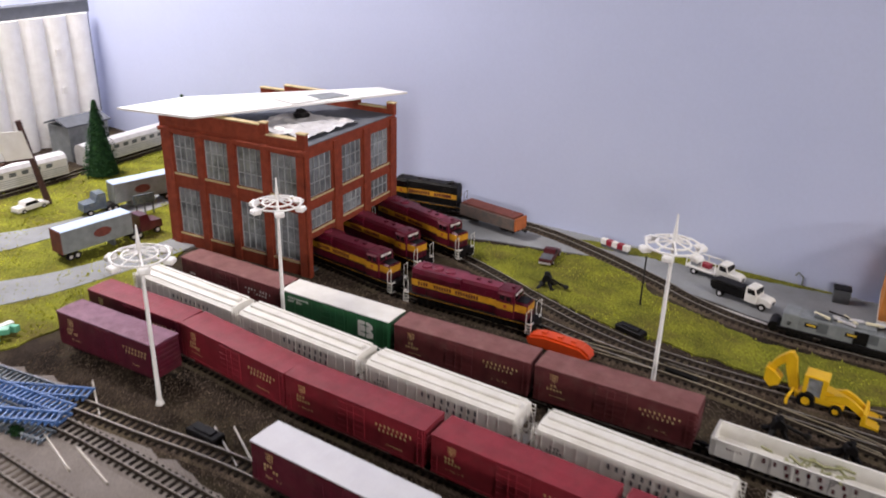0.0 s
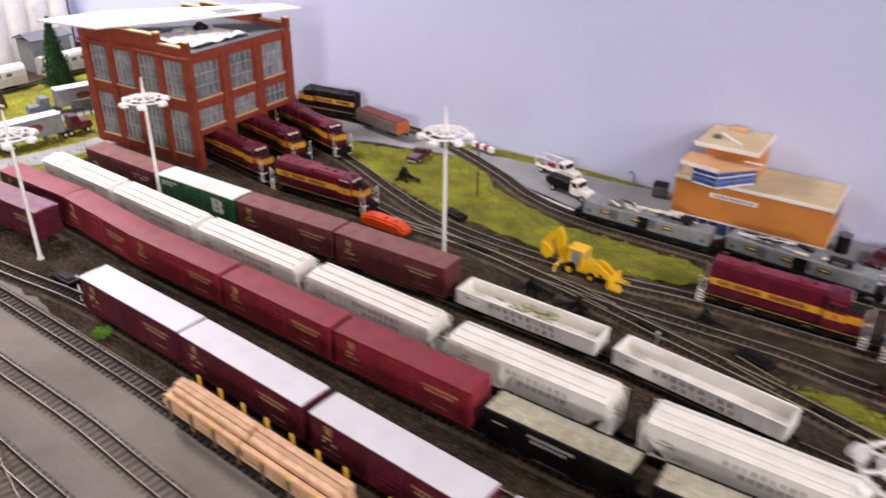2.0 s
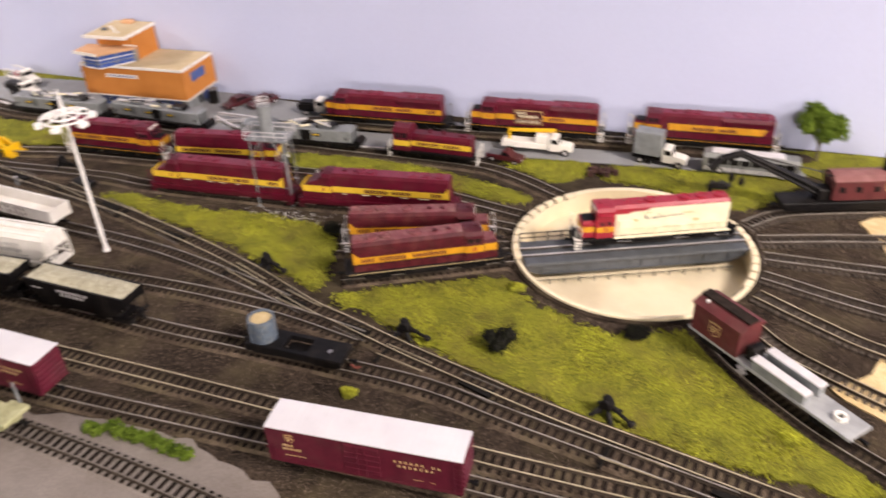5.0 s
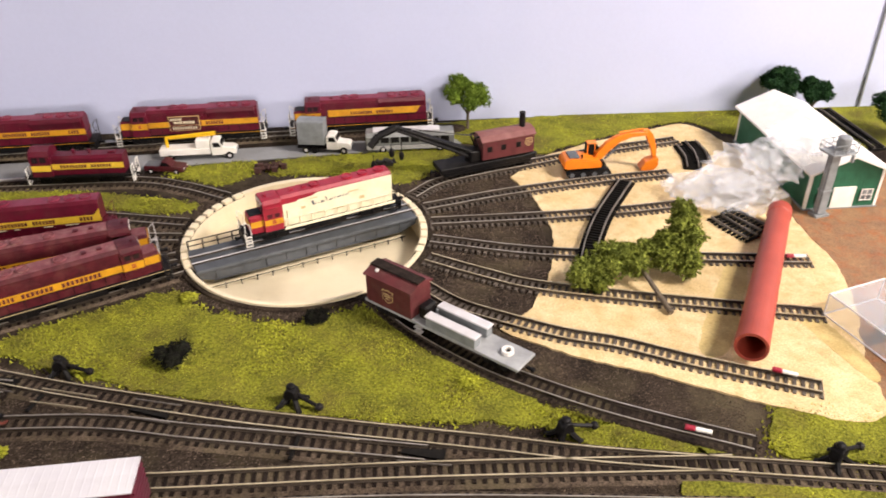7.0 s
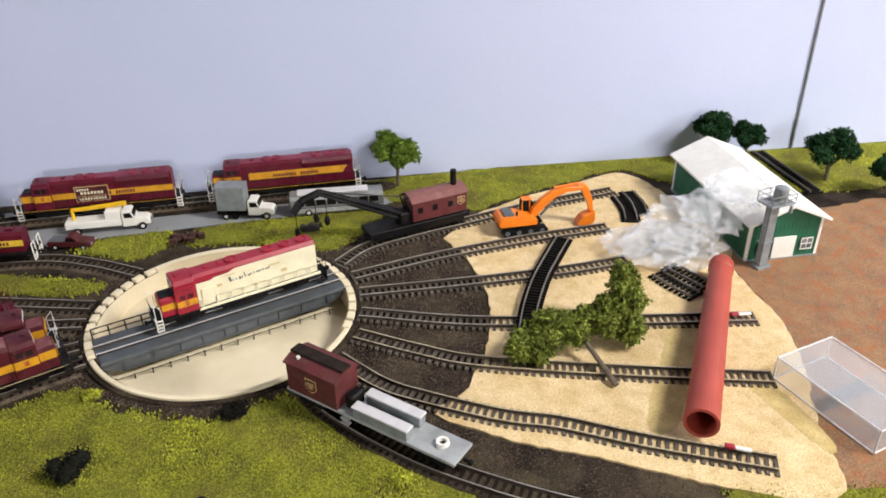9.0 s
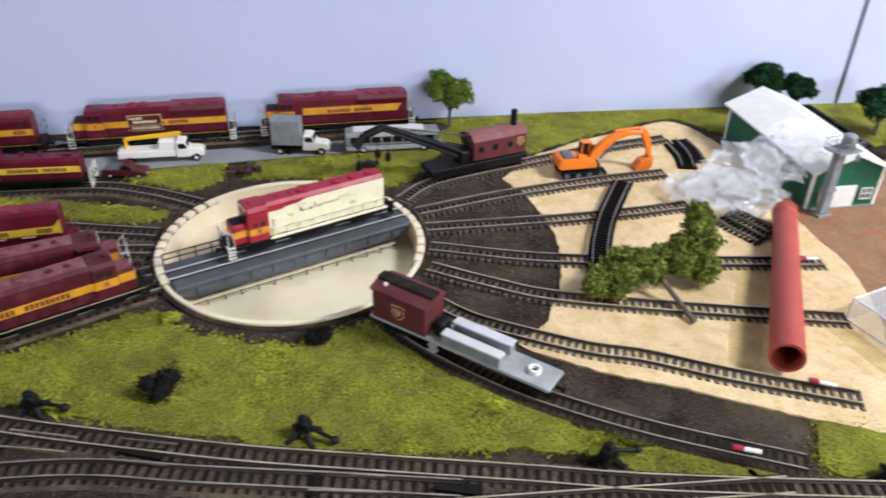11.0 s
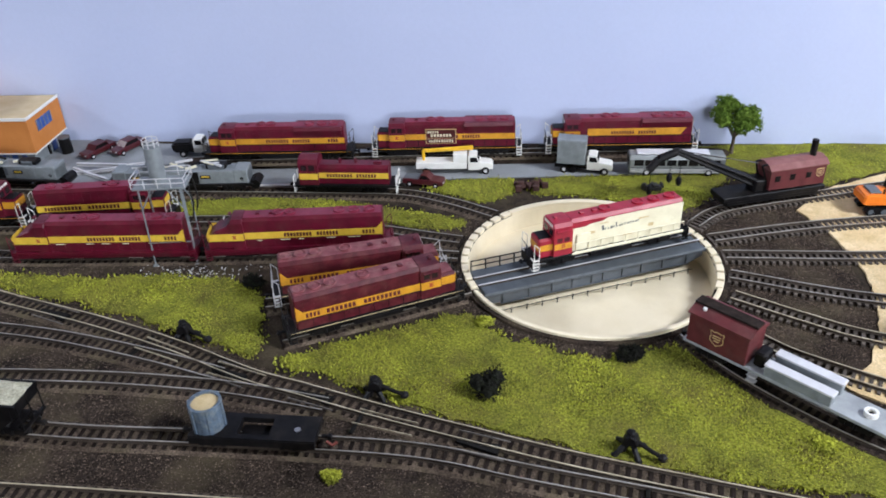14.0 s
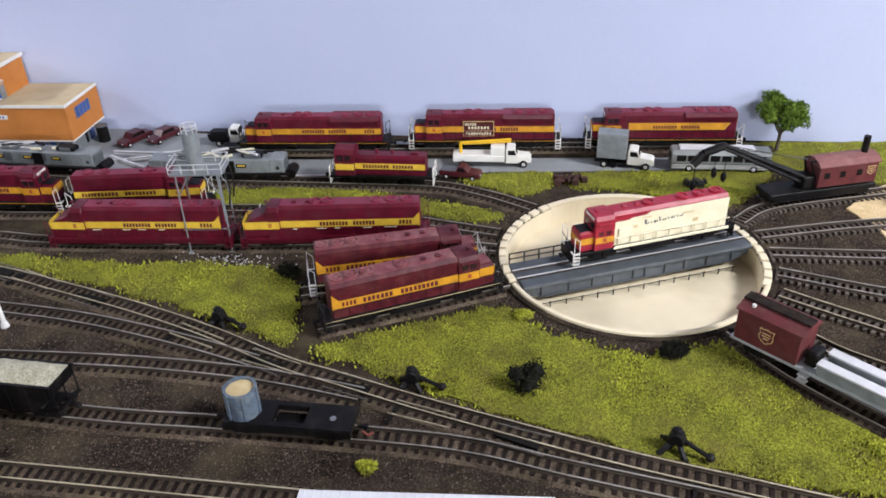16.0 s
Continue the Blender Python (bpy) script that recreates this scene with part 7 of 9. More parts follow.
first.matrix_basis = pose(MASTS[0][0] * 0.001, MASTS[0][1] * 0.001, 0, 0.3, 0.2, 10) @ Matrix.Diagonal((1, 1, MASTS[0][2] / 128, 1))


# ---- the far left corner: grain silos, passenger train, roads ----
def far_left():
    silo = thing("grain_silo", "tall white fluted grain silo with a grey top house", "silo", -1485.8, 265.3, 0, 276.3)
    for k in range(9):
        part("bin", cyl(mesh(), (20 + k * 33, 0, 0), (20 + k * 33, 0, 150), 19, n=28), MASTWHITE, silo)
    part("top_house", box(mesh(), -2, 306, -9, 9, 150, 164, 0.5), SLATE, silo, "long grey top gallery")
    part("end_leg", box(mesh(), -6, -2, -2, 2, 0, 160, 0.3), SLATE, silo, "slim grey elevator leg")
    bm = mesh()
    for z in (60, 105):
        box(bm, 60, 66, 18.5, 20.4, z, z + 8)
    part("hatch", bm, WHITE, silo)
    pts = [(-1353.8, 266.5), (-1348, 215), (-1340.7, 75.2), (-1344.4, -22.7), (-1359.9, -164), (-1382, -293.6)]
    track(pts, "curved main track past the silo carrying silver coaches")
    for i, (x, y, a) in enumerate(((-1346.7, 200.6, 92.8), (-1342.6, 35.3, 87.1), (-1357.8, -112.9, 81.7))):
        c = thing("passenger_coach", "silver white streamlined passenger coach on the rear track", "coach", x, y, 0, a, group="silver passenger coaches")
        bm = mesh()
        prism(bm, [(-9, 9), (-9, 26), (-7, 30), (-3, 31.6), (3, 31.6), (7, 30), (9, 26), (9, 9)], "x", -70, 70)
        part("body", bm, SILVER, c)
        for s in (-1, 1):
            for k in range(9):
                part("window", box(mesh(), -58 + k * 13, -51 + k * 13, *sorted((s * 9.02, s * 9.3)), 20, 24), DARKGREY, c)
            for z in (11, 13, 15, 17):
                part("fluting", box(mesh(), -69, 69, *sorted((s * 9.02, s * 9.35)), z, z + 0.8), DECKGREY, c)
        for e in (-1, 1):
            truck(c, e * 50)
    roads = (
        ([(-1426, -409.9), (-1228.9, -232.9), (-1172.1, -105.1), (-1138.6, -47), (-1118, 42.2), (-1120.3, 133.7), (-1133.6, 264.4), (-1105.1, 264.7), (-1094.7, 133.9), (-1089.5, 31.1), (-1105.8, -66.2), (-1130.8, -127.8), (-1179.5, -262.1), (-1326, -429.9)], "lower"),
        ([(-1479.8, -257.7), (-1342, -154.3), (-1266, -48.4), (-1232.7, 20), (-1219.8, 119.1), (-1219.7, 204.3), (-1223.4, 265.8), (-1195, 266.1), (-1191.8, 204.6), (-1188.9, 98.5), (-1204, 2.5), (-1223.8, -71.7), (-1307.3, -193.3), (-1452, -293.6)], "upper"),
    )
    for pts, _ in roads:
        patch("road", blob(pts, 0.6, 8, 23), 1.5, ASPHALT, "grey two lane model road through the grass", "road")
    for x, y, h, r in ((-1317, 137, 84, 20), (-1291.9, 234, 76, 11)):
        tr = thing("conifer", "dark green cone shaped conifer on the grass", "tree", x, y)
        part("trunk", cyl(mesh(), (0, 0, 0), (0, 0, h * 0.9), 1.6, 0.4, 7), BARK, tr)
        rnd = random.Random(int(h))
        bm = mesh()
        for _ in range(1500):
            t = rnd.random() ** 0.8
            z = 3 + t * (h - 4)
            rr = r * (1 - t) * rnd.uniform(0.75, 1.1) + 0.6
            a = rnd.uniform(0, 6.3)
            s = rnd.uniform(1.2, 2.6)
            p = Vector((rr * math.cos(a), rr * math.sin(a), z))
            d = Vector((math.cos(a), math.sin(a), -0.5)) * s
            q = Vector((-math.sin(a), math.cos(a), 0)) * s * 0.5
            bm.faces.new([bm.verts.new(p - q), bm.verts.new(p + q), bm.verts.new(p + d)])
            bm.faces.new([bm.verts.new(p - q + Vector((0, 0, s * 0.5))), bm.verts.new(p + q), bm.verts.new(p + d * 0.8 + Vector((0, 0, s * 0.4)))])
        cone = cyl(mesh(), (0, 0, 3), (0, 0, h - 2), r * 0.8, 0.4, 12)
        part("inner_foliage", cone, LEAFDARK, tr)
        part("crown", bm, LEAFDARK, tr)
    sh = thing("track_shed", "grey roofed hut behind the passenger train", "shed", -1403, 176, 0, 89)
    part("wall", box(mesh(), -26, 26, -18, 18, 0, 40), GREYPLASTIC, sh)
    bm = mesh()
    prism(bm, [(-21, 40), (0, 47), (21, 40), (21, 41.6), (0, 48.8), (-21, 41.6)], "x", -29, 29)
    part("roof", bm, SLATE, sh)
    bb = thing("billboard", "white billboard on a thick brown leaning post", "billboard", -1285.3, 47.5, 0, 83.3)
    part("post", cyl(mesh(), (0, 0, 0), (-15, 0, 86), 3.2, 2.6, 10), POSTBROWN, bb)
    part("post", cyl(mesh(), (-44, 3, 40), (-46, 3, 82), 2.2, 2.0, 8), POSTBROWN, bb)
    part("brace", cyl(mesh(), (-45, 3, 46), (-9, 1, 52), 1.6, 1.6, 8), POSTBROWN, bb)
    part("panel", prism(mesh(), [(-42, 80), (-15, 77), (-9, 50), (-34, 52)], "y", -4.4, -2.9), WHITE, bb, "slanting white panel")
    part("panel_frame", prism(mesh(), [(-34.6, 51.9), (-8.6, 49.9), (-8.6, 48), (-34.6, 50)], "y", -4.4, -1.9), POSTBROWN, bb)
    sg = thing("road_sign", "small blue sign board on thin posts by the road", "sign", -1185.6, 79.1, 0, 72.2)
    for x in (-8, 0, 8):
        part("post", cyl(mesh(), (x, 0, 0), (x, 0, 20), 0.8, n=6), DARKGREY, sg)
    part("board", box(mesh(), -10, 10, -0.9, 0.9, 12, 21, 0.2), TANKBLUE, sg)
    rnd = random.Random(77)
    pile = thing("track_pile", "heap of loose blue plastic track pieces", "track pile", -999.9, -175.6, 0, 14.9)
    for k in range(8):
        bm = mesh()
        for i in range(19):
            box(bm, -36 + i * 3.9, -34.9 + i * 3.9, -6.4, 6.4, 0, 1.3)
        for s in (-1, 1):
            box(bm, -37, 37, s * 4.5 - 0.5, s * 4.5 + 0.5, 1.3, 2.6)
        bmesh.ops.transform(bm, matrix=turn_at(rnd.uniform(-8, 8), -20 + (k % 5) * 9.5, 0.6 + (k % 2) * 2.7 + (2.8 if k > 4 else 0), rnd.uniform(-3, 3), 0, rnd.uniform(-14, 14)), verts=bm.verts)
        part("track_piece", bm, PLASTICBLUE if k % 2 else TANKBLUE, pile)
    oz = thing("toy_wreck", "pale teal and white plastic scrap on the grass", "scrap", -1082, -140.5, 1, 46.3)
    for k in range(7):
        s = rnd.uniform(3, 7)
        part("piece", box(mesh(), -s, s, -2.5, 2.5, 0, rnd.uniform(2, 5), 0.4, turn_at(rnd.uniform(-14, 14), rnd.uniform(-7, 7), 0.5 + (k % 3) * 2, rnd.uniform(-15, 15), 0, rnd.uniform(0, 180))), TEAL if k % 2 else WHITE, oz)


far_left()


# ---- backdrop joint and far right ----
bm = mesh()
box(bm, 502.6, 504.1, 209.4, 212.4, 0, 600)
tagged(part("trim", bm, GREYPLASTIC), "dark grey vertical joint strip on the backdrop", "trim", "", "structure")

# ---- road vehicles and machines ----
def wheel(parent, x, y, r, w, mat=BLACK, hub=SILVER):
    bm = mesh()
    cyl(bm, (x, y - w / 2, r), (x, y + w / 2, r), r, n=14)
    wh = part("wheel", bm, mat, parent)
    bm = mesh()
    s = 1 if y > 0 else -1
    cyl(bm, (x, y + s * w / 2, r), (x, y + s * (w / 2 + 0.15), r), r * 0.5, n=10)
    part("hub", bm, hub, wh)


def car(label, paint, x, y, rz, pickup=False, group="parked cars"):
    c = thing("pickup_truck" if pickup else "car", label, "pickup truck" if pickup else "car", x, y, 0.8, rz, group)
    h, w = 16.5, 5.6
    bm = mesh()
    prism(bm, [(-h, 2), (-h, 5.6), (-h + 1, 6.4), (h - 9, 6.4), (h - 1.5, 5.6), (h, 4.8), (h, 2)], "y", -w, w)
    bmesh.ops.bevel(bm, geom=bm.edges[:], offset=0.5, segments=1, affect="EDGES")
    part("body", bm, paint, c)
    a, b = (-3, 7) if pickup else (-9, 8)
    bm = mesh()
    prism(bm, [(a, 6.3), (a + 2, 10.2), (b - 4, 10.2), (b, 6.3)], "y", -w + 0.6, w - 0.6)
    cab = part("cab", bm, paint, c)
    bm = mesh()
    prism(bm, [(a + 0.8, 6.7), (a + 2.3, 9.6), (b - 4.2, 9.6), (b - 1.2, 6.7)], "y", -w + 0.45, w - 0.45)
    part("side_glass", bm, BLACK, cab, "dark glazing")
    if pickup:
        part("bed", box(mesh(), -h + 1, a - 0.4, -w + 1, w - 1, 6.42, 6.6), DARKGREY, c)
    for sx in (-h + 6, h - 6):
        for sy in (-w + 0.4, w - 0.4):
            wheel(c, sx, sy, 2.2, 1.6)
    for s in (-1, 1):
        part("headlight", box(mesh(), h - 0.1, h + 0.25, s * 3.6 - 0.9, s * 3.6 + 0.9, 4.2, 5.2), SILVER, c)
    part("bumper", box(mesh(), -h - 0.5, -h, -w + 0.4, w - 0.4, 2.2, 3.4), SILVER, c)
    return c


car("dark maroon pickup truck parked on the grey road", VEHMAROON, -817, 192, 97, True)
car("dark maroon pickup truck beside the switcher locomotive", VEHMAROON, -118.9, 154.6, -11.4, True)
car("dark red brown car parked near the ochre building", VEHMAROON, -411.5, 219, 245)
car("dark red brown car parked beside a twin", VEHMAROON, -387, 226, 244)
car("small white car on the grass by the billboard", WHITE, -1284.3, 27.6, 92.4)


def cab_truck(label, x, y, rz, bed, length=52.0, name="truck"):
    """A white bonneted truck; bed draws what stands behind the cab."""
    t = thing(name, label, "truck", x, y, 0.8, rz, "parked trucks")
    h = length / 2
    part("chassis", box(mesh(), -h, h - 3, -3.2, 3.2, 3.2, 5, 0.2), BLACK, t)
    bm = mesh()
    prism(bm, [(h - 11, 4), (h - 11, 10.6), (h - 2, 9.6), (h, 8), (h, 4)], "y", -5, 5)
    bmesh.ops.bevel(bm, geom=bm.edges[:], offset=0.5, segments=1, affect="EDGES")
    part("bonnet", bm, WHITE, t)
    bm = mesh()
    prism(bm, [(h - 20, 4), (h - 20, 15.4), (h - 19, 16.4), (h - 13, 16.2), (h - 10.6, 10.6), (h - 10.6, 4)], "y", -6, 6)
    cab = part("cab", bm, WHITE, t)
    bm = mesh()
    prism(bm, [(h - 18.4, 11), (h - 18.4, 15), (h - 13.4, 15), (h - 11.8, 11)], "y", -6.15, 6.15)
    box(bm, h - 13, h - 10.9, -5, 5, 11.2, 15, 0, None)
    part("cab_glass", bm, BLACK, cab, "dark glazing")
    for s in (-1, 1):
        wheel(t, h - 6, s * 4.8, 3.0, 2.2)
        wheel(t, -h + 8, s * 4.8, 3.0, 3.0)
        part("headlight", box(mesh(), h, h + 0.3, s * 3.6 - 1, s * 3.6 + 1, 5.4, 7.2), SILVER, t)
    part("grille", box(mesh(), h + 0.02, h + 0.3, -2.2, 2.2, 5, 8), DARKGREY, t)
    bed(t, h)
    return t


def utility_bed(t, h):
    part("service_body", box(mesh(), -h, h - 21, -6.2, 6.2, 5, 10.5, 0.4), WHITE, t)
    part("tool_box", box(mesh(), h - 32, h - 21, -5.8, 5.8, 10.6, 17.4, 0.4), WHITE, t)
    bm = mesh()
    cyl(bm, (-h + 6, 0, 10.5), (-h + 6, 0, 19), 1.3, n=8)
    wire(bm, [(-h + 6, 0, 19), (h - 16, 1, 21.5)], 1.1, 6)
    wire(bm, [(h - 16, 1, 19.6), (-h + 8, 0, 18)], 0.9, 6)
    part("boom", bm, MACHINEYELLOW, t, "folded yellow boom")


def box_bed(t, h):
    part("cargo_box", box(mesh(), -h + 2, h - 21.5, -6.8, 6.8, 8, 27.4, 0.4), GREYPLASTIC, t, "tall smooth grey box")
    part("roof_cap", prism(mesh(), [(-6.9, 27.4), (-6.4, 28.4), (0, 28.9), (6.4, 28.4), (6.9, 27.4)], "x", -h + 1.8, h - 21.3), GREYPLASTIC, t)
    part("rear_axle", cyl(mesh(), (-h + 15, -5.8, 2.8), (-h + 15, 5.8, 2.8), 2.8, n=14), BLACK, t)


def rack_bed(t, h):
    part("deck", box(mesh(), -h, h - 21, -6.4, 6.4, 5, 7, 0.3), WHITE, t)
    bm = mesh()
    for x in (-h + 0.6, -h + 14, h - 22):
        for s in (-1, 1):
            wire(bm, [(x, s * 6, 7), (x, s * 6, 15)], 0.5)
    for s in (-1, 1):
        wire(bm, [(-h + 0.6, s * 6, 15), (h - 22, s * 6, 15)], 0.5)
    part("rack", bm, WHITE, t)
    part("red_tank", box(mesh(), -h + 12, -h + 20, -3, 3, 7, 11.5, 0.8), REDPAINT, t)
    part("locker", box(mesh(), -h + 4, -h + 10, -5, 5, 7, 10, 0.4), GREYPLASTIC, t)


def dump_bed(t, h):
    bm = mesh()
    prism(bm, [(-h, 6), (-h - 1, 11), (h - 21.5, 12), (h - 21.5, 6)], "y", -6.0, 6.0)
    part("dump_body", bm, BLACK, t, "black dump body")
    part("load", box(mesh(), -h + 1, h - 23, -5.0, 5.0, 11.0, 13.0, 0.6), BLACK, t)


cab_truck("white utility truck with a folded yellow boom", -95.4, 177.4, -0.2, utility_bed, 62)
cab_truck("white truck with a tall grey box body", 8.4, 176.9, -11.2, box_bed, 46)
cab_truck("white service truck with a rack body on the road", -686.7, 231, -16.2, rack_bed, 48)
cab_truck("white cab truck with a black dump body", -659.2, 199.2, -16.1, dump_bed, 48)
cab_truck("white cab truck with a black body by the backdrop", -321, 216, 3, dump_bed, 38)


def bus(label, x, y, rz):
    b = thing("bus", label, "bus", x, y, 0.8, rz)
    h, w = 37.0, 7.0
    bm = mesh()
    prism(bm, [(-w, 2.4), (-w, 14), (-w + 1.6, 17.2), (w - 1.6, 17.2), (w, 14), (w, 2.4)], "x", -h, h)
    bmesh.ops.bevel(bm, geom=[e for e in bm.edges if abs(e.verts[0].co.x - e.verts[1].co.x) < 0.1], offset=0.8, segments=2, affect="EDGES")
    part("body", bm, BUSGREY, b)
    for s in (-1, 1):
        for k in range(8):
            x0 = -h + 4 + k * 8.4
            part("window", box(mesh(), x0, x0 + 7, *sorted((s * (w + 0.02), s * (w + 0.25))), 9.0, 13.8), BLACK, b)
        part("trim", box(mesh(), -h + 1, h - 1, *sorted((s * (w + 0.02), s * (w + 0.3))), 6.6, 7.4), DARKGREY, b)
        for xx in (-h + 14, h - 12):
            wheel(b, xx, s * (w - 0.8), 3.0, 2.0)
    part("windscreen", box(mesh(), -h - 0.25, -h - 0.02, -5.4, 5.4, 8.6, 14), BLACK, b)
    part("roof_unit", box(mesh(), -h + 6, h - 12, -4.6, 4.6, 17.22, 18.6, 0.4), SILVER, b)
    for s in (-1, 1):
        for z in (3.4, 4.6, 5.8):
            part("fluting", box(mesh(), -h + 1, h - 1, *sorted((s * (w + 0.02), s * (w + 0.2))), z, z + 0.5), SILVER, b)


bus("silver coach bus parked behind the wrecking crane", 80.1, 172.9, -2)


TRAILERTOP = material("pale_blue_trailer_roof", rgb("b9cbe6"), rgb("a9bcd9"), 14, 0.5, fine=0.05)


def semi(label, x, y, rz, cab_paint, end_paint):
    s = thing("semi_truck", label, "truck", x, y, 1.6, rz, "tractor trailers on the road")
    part("trailer", box(mesh(), -42, 22, -8, 8, 7, 26, 0.4), GREYPLASTIC, s, "grey box trailer")
    part("trailer_roof", box(mesh(), -42, 22, -8.1, 8.1, 26.02, 26.6), TRAILERTOP, s)
    part("rear_end", box(mesh(), -42.5, -42.02, -8, 8, 7, 27), end_paint, s)
    for side in (-1, 1):
        bm = mesh()
        cyl(bm, (-6, side * 8.02, 17), (-6, side * 8.3, 17), 5, n=18)
        bmesh.ops.scale(bm, vec=(1.6, 1, 0.8), space=Matrix.Translation((6, 0, -17)), verts=bm.verts)
        part("emblem", bm, RUST, s)
        for x0 in (-36, -30, 22, 28):
            wheel(s, x0, side * 6.4, 3.2, 2.6)
        wheel(s, 46, side * 6.2, 3.2, 2.2)
    part("tractor_frame", box(mesh(), 18, 50, -4, 4, 4, 6.4), BLACK, s)
    bm = mesh()
    prism(bm, [(30, 5), (30, 20), (38, 20), (40, 13), (51, 12), (52, 5)], "y", -7, 7)
    part("tractor_cab", bm, cab_paint, s)
    part("landing_gear", box(mesh(), 4, 6, -5, 5, 0.2, 7), DARKGREY, s)


semi("grey box trailer truck with a dark red tractor", -1150.7, 6.8, 82.9, VEHMAROON, RUST)
semi("grey box trailer truck with a blue tractor", -1214.8, 91.5, 254.8, TANKBLUE, GREYPLASTIC)


def backhoe():
    m = thing("backhoe_loader", "bright yellow backhoe loader standing between the tracks", "backhoe", -591.3, 75.8, 0, -4.4)
    part("chassis", box(mesh(), -14, 14, -5, 5, 4, 8, 0.6), MACHINEYELLOW, m)
    bm = mesh()
    prism(bm, [(2, 8), (2, 14), (13, 12), (14, 8)], "y", -4, 4)
    part("bonnet", bm, MACHINEYELLOW, m)
    for sx in (-9, 1.5):
        for sy in (-5, 5):
            part("cab_post", box(mesh(), sx - 1.3, sx + 1.3, sy - 0.8, sy + 0.8, 8, 20), MACHINEYELLOW, m)
    part("cab_roof", box(mesh(), -10.5, 3, -6, 6, 20.02, 21.6, 0.5), MACHINEYELLOW, m)
    part("cab_glass", box(mesh(), -8.6, 1.2, -4.6, 4.6, 8.2, 19.9), PANE, m)
    part("seat", box(mesh(), -6, -2, -2, 2, 8.2, 13, 0.5), BLACK, m)
    for s in (-1, 1):
        wheel(m, -7, s * 6.2, 5.2, 3.4, BLACK, MACHINEYELLOW)
        wheel(m, 10, s * 6.0, 3.6, 2.8, BLACK, MACHINEYELLOW)
        bm = mesh()
        prism(bm, [(3, 11), (13, 14.5), (18, 12.5), (27, 6.5), (26, 3), (15, 9), (4, 8.6)], "y", s * 3.8 - 1.2, s * 3.8 + 1.2)
        part("loader_arm", bm, MACHINEYELLOW, m)
    bm = mesh()
    prism(bm, [(24, 1), (34, 0.6), (34, 1.8), (27, 3), (26, 9), (24.5, 9)], "y", -9, 9)
    part("loader_bucket", bm, MACHINEYELLOW, m)
    bm = mesh()
    prism(bm, [(-13, 6), (-13, 11), (-15.5, 20), (-17, 28), (-20, 31), (-23.5, 29), (-22, 20), (-18, 8)], "y", -2.2, 2.2)
    part("boom", bm, MACHINEYELLOW, m)
    bm = mesh()
    prism(bm, [(-19, 31.6), (-22, 31), (-28, 25), (-32.5, 17), (-29, 14), (-25, 21), (-20, 26)], "y", -1.7, 1.7)
    part("dipper", bm, MACHINEYELLOW, m)
    bm = mesh()
    prism(bm, [(-33, 18), (-28, 16), (-23, 12), (-24, 8), (-29, 5), (-33, 9)], "y", -3.8, 3.8)
    part("digging_bucket", bm, MACHINEYELLOW, m)
    for s in (-1, 1):
        bm = mesh()
        wire(bm, [(-15, s * 3, 9), (-17, s * 10, 5), (-17, s * 11, 1)], 1.0, 6)
        part("stabiliser", bm, MACHINEYELLOW, m)


backhoe()


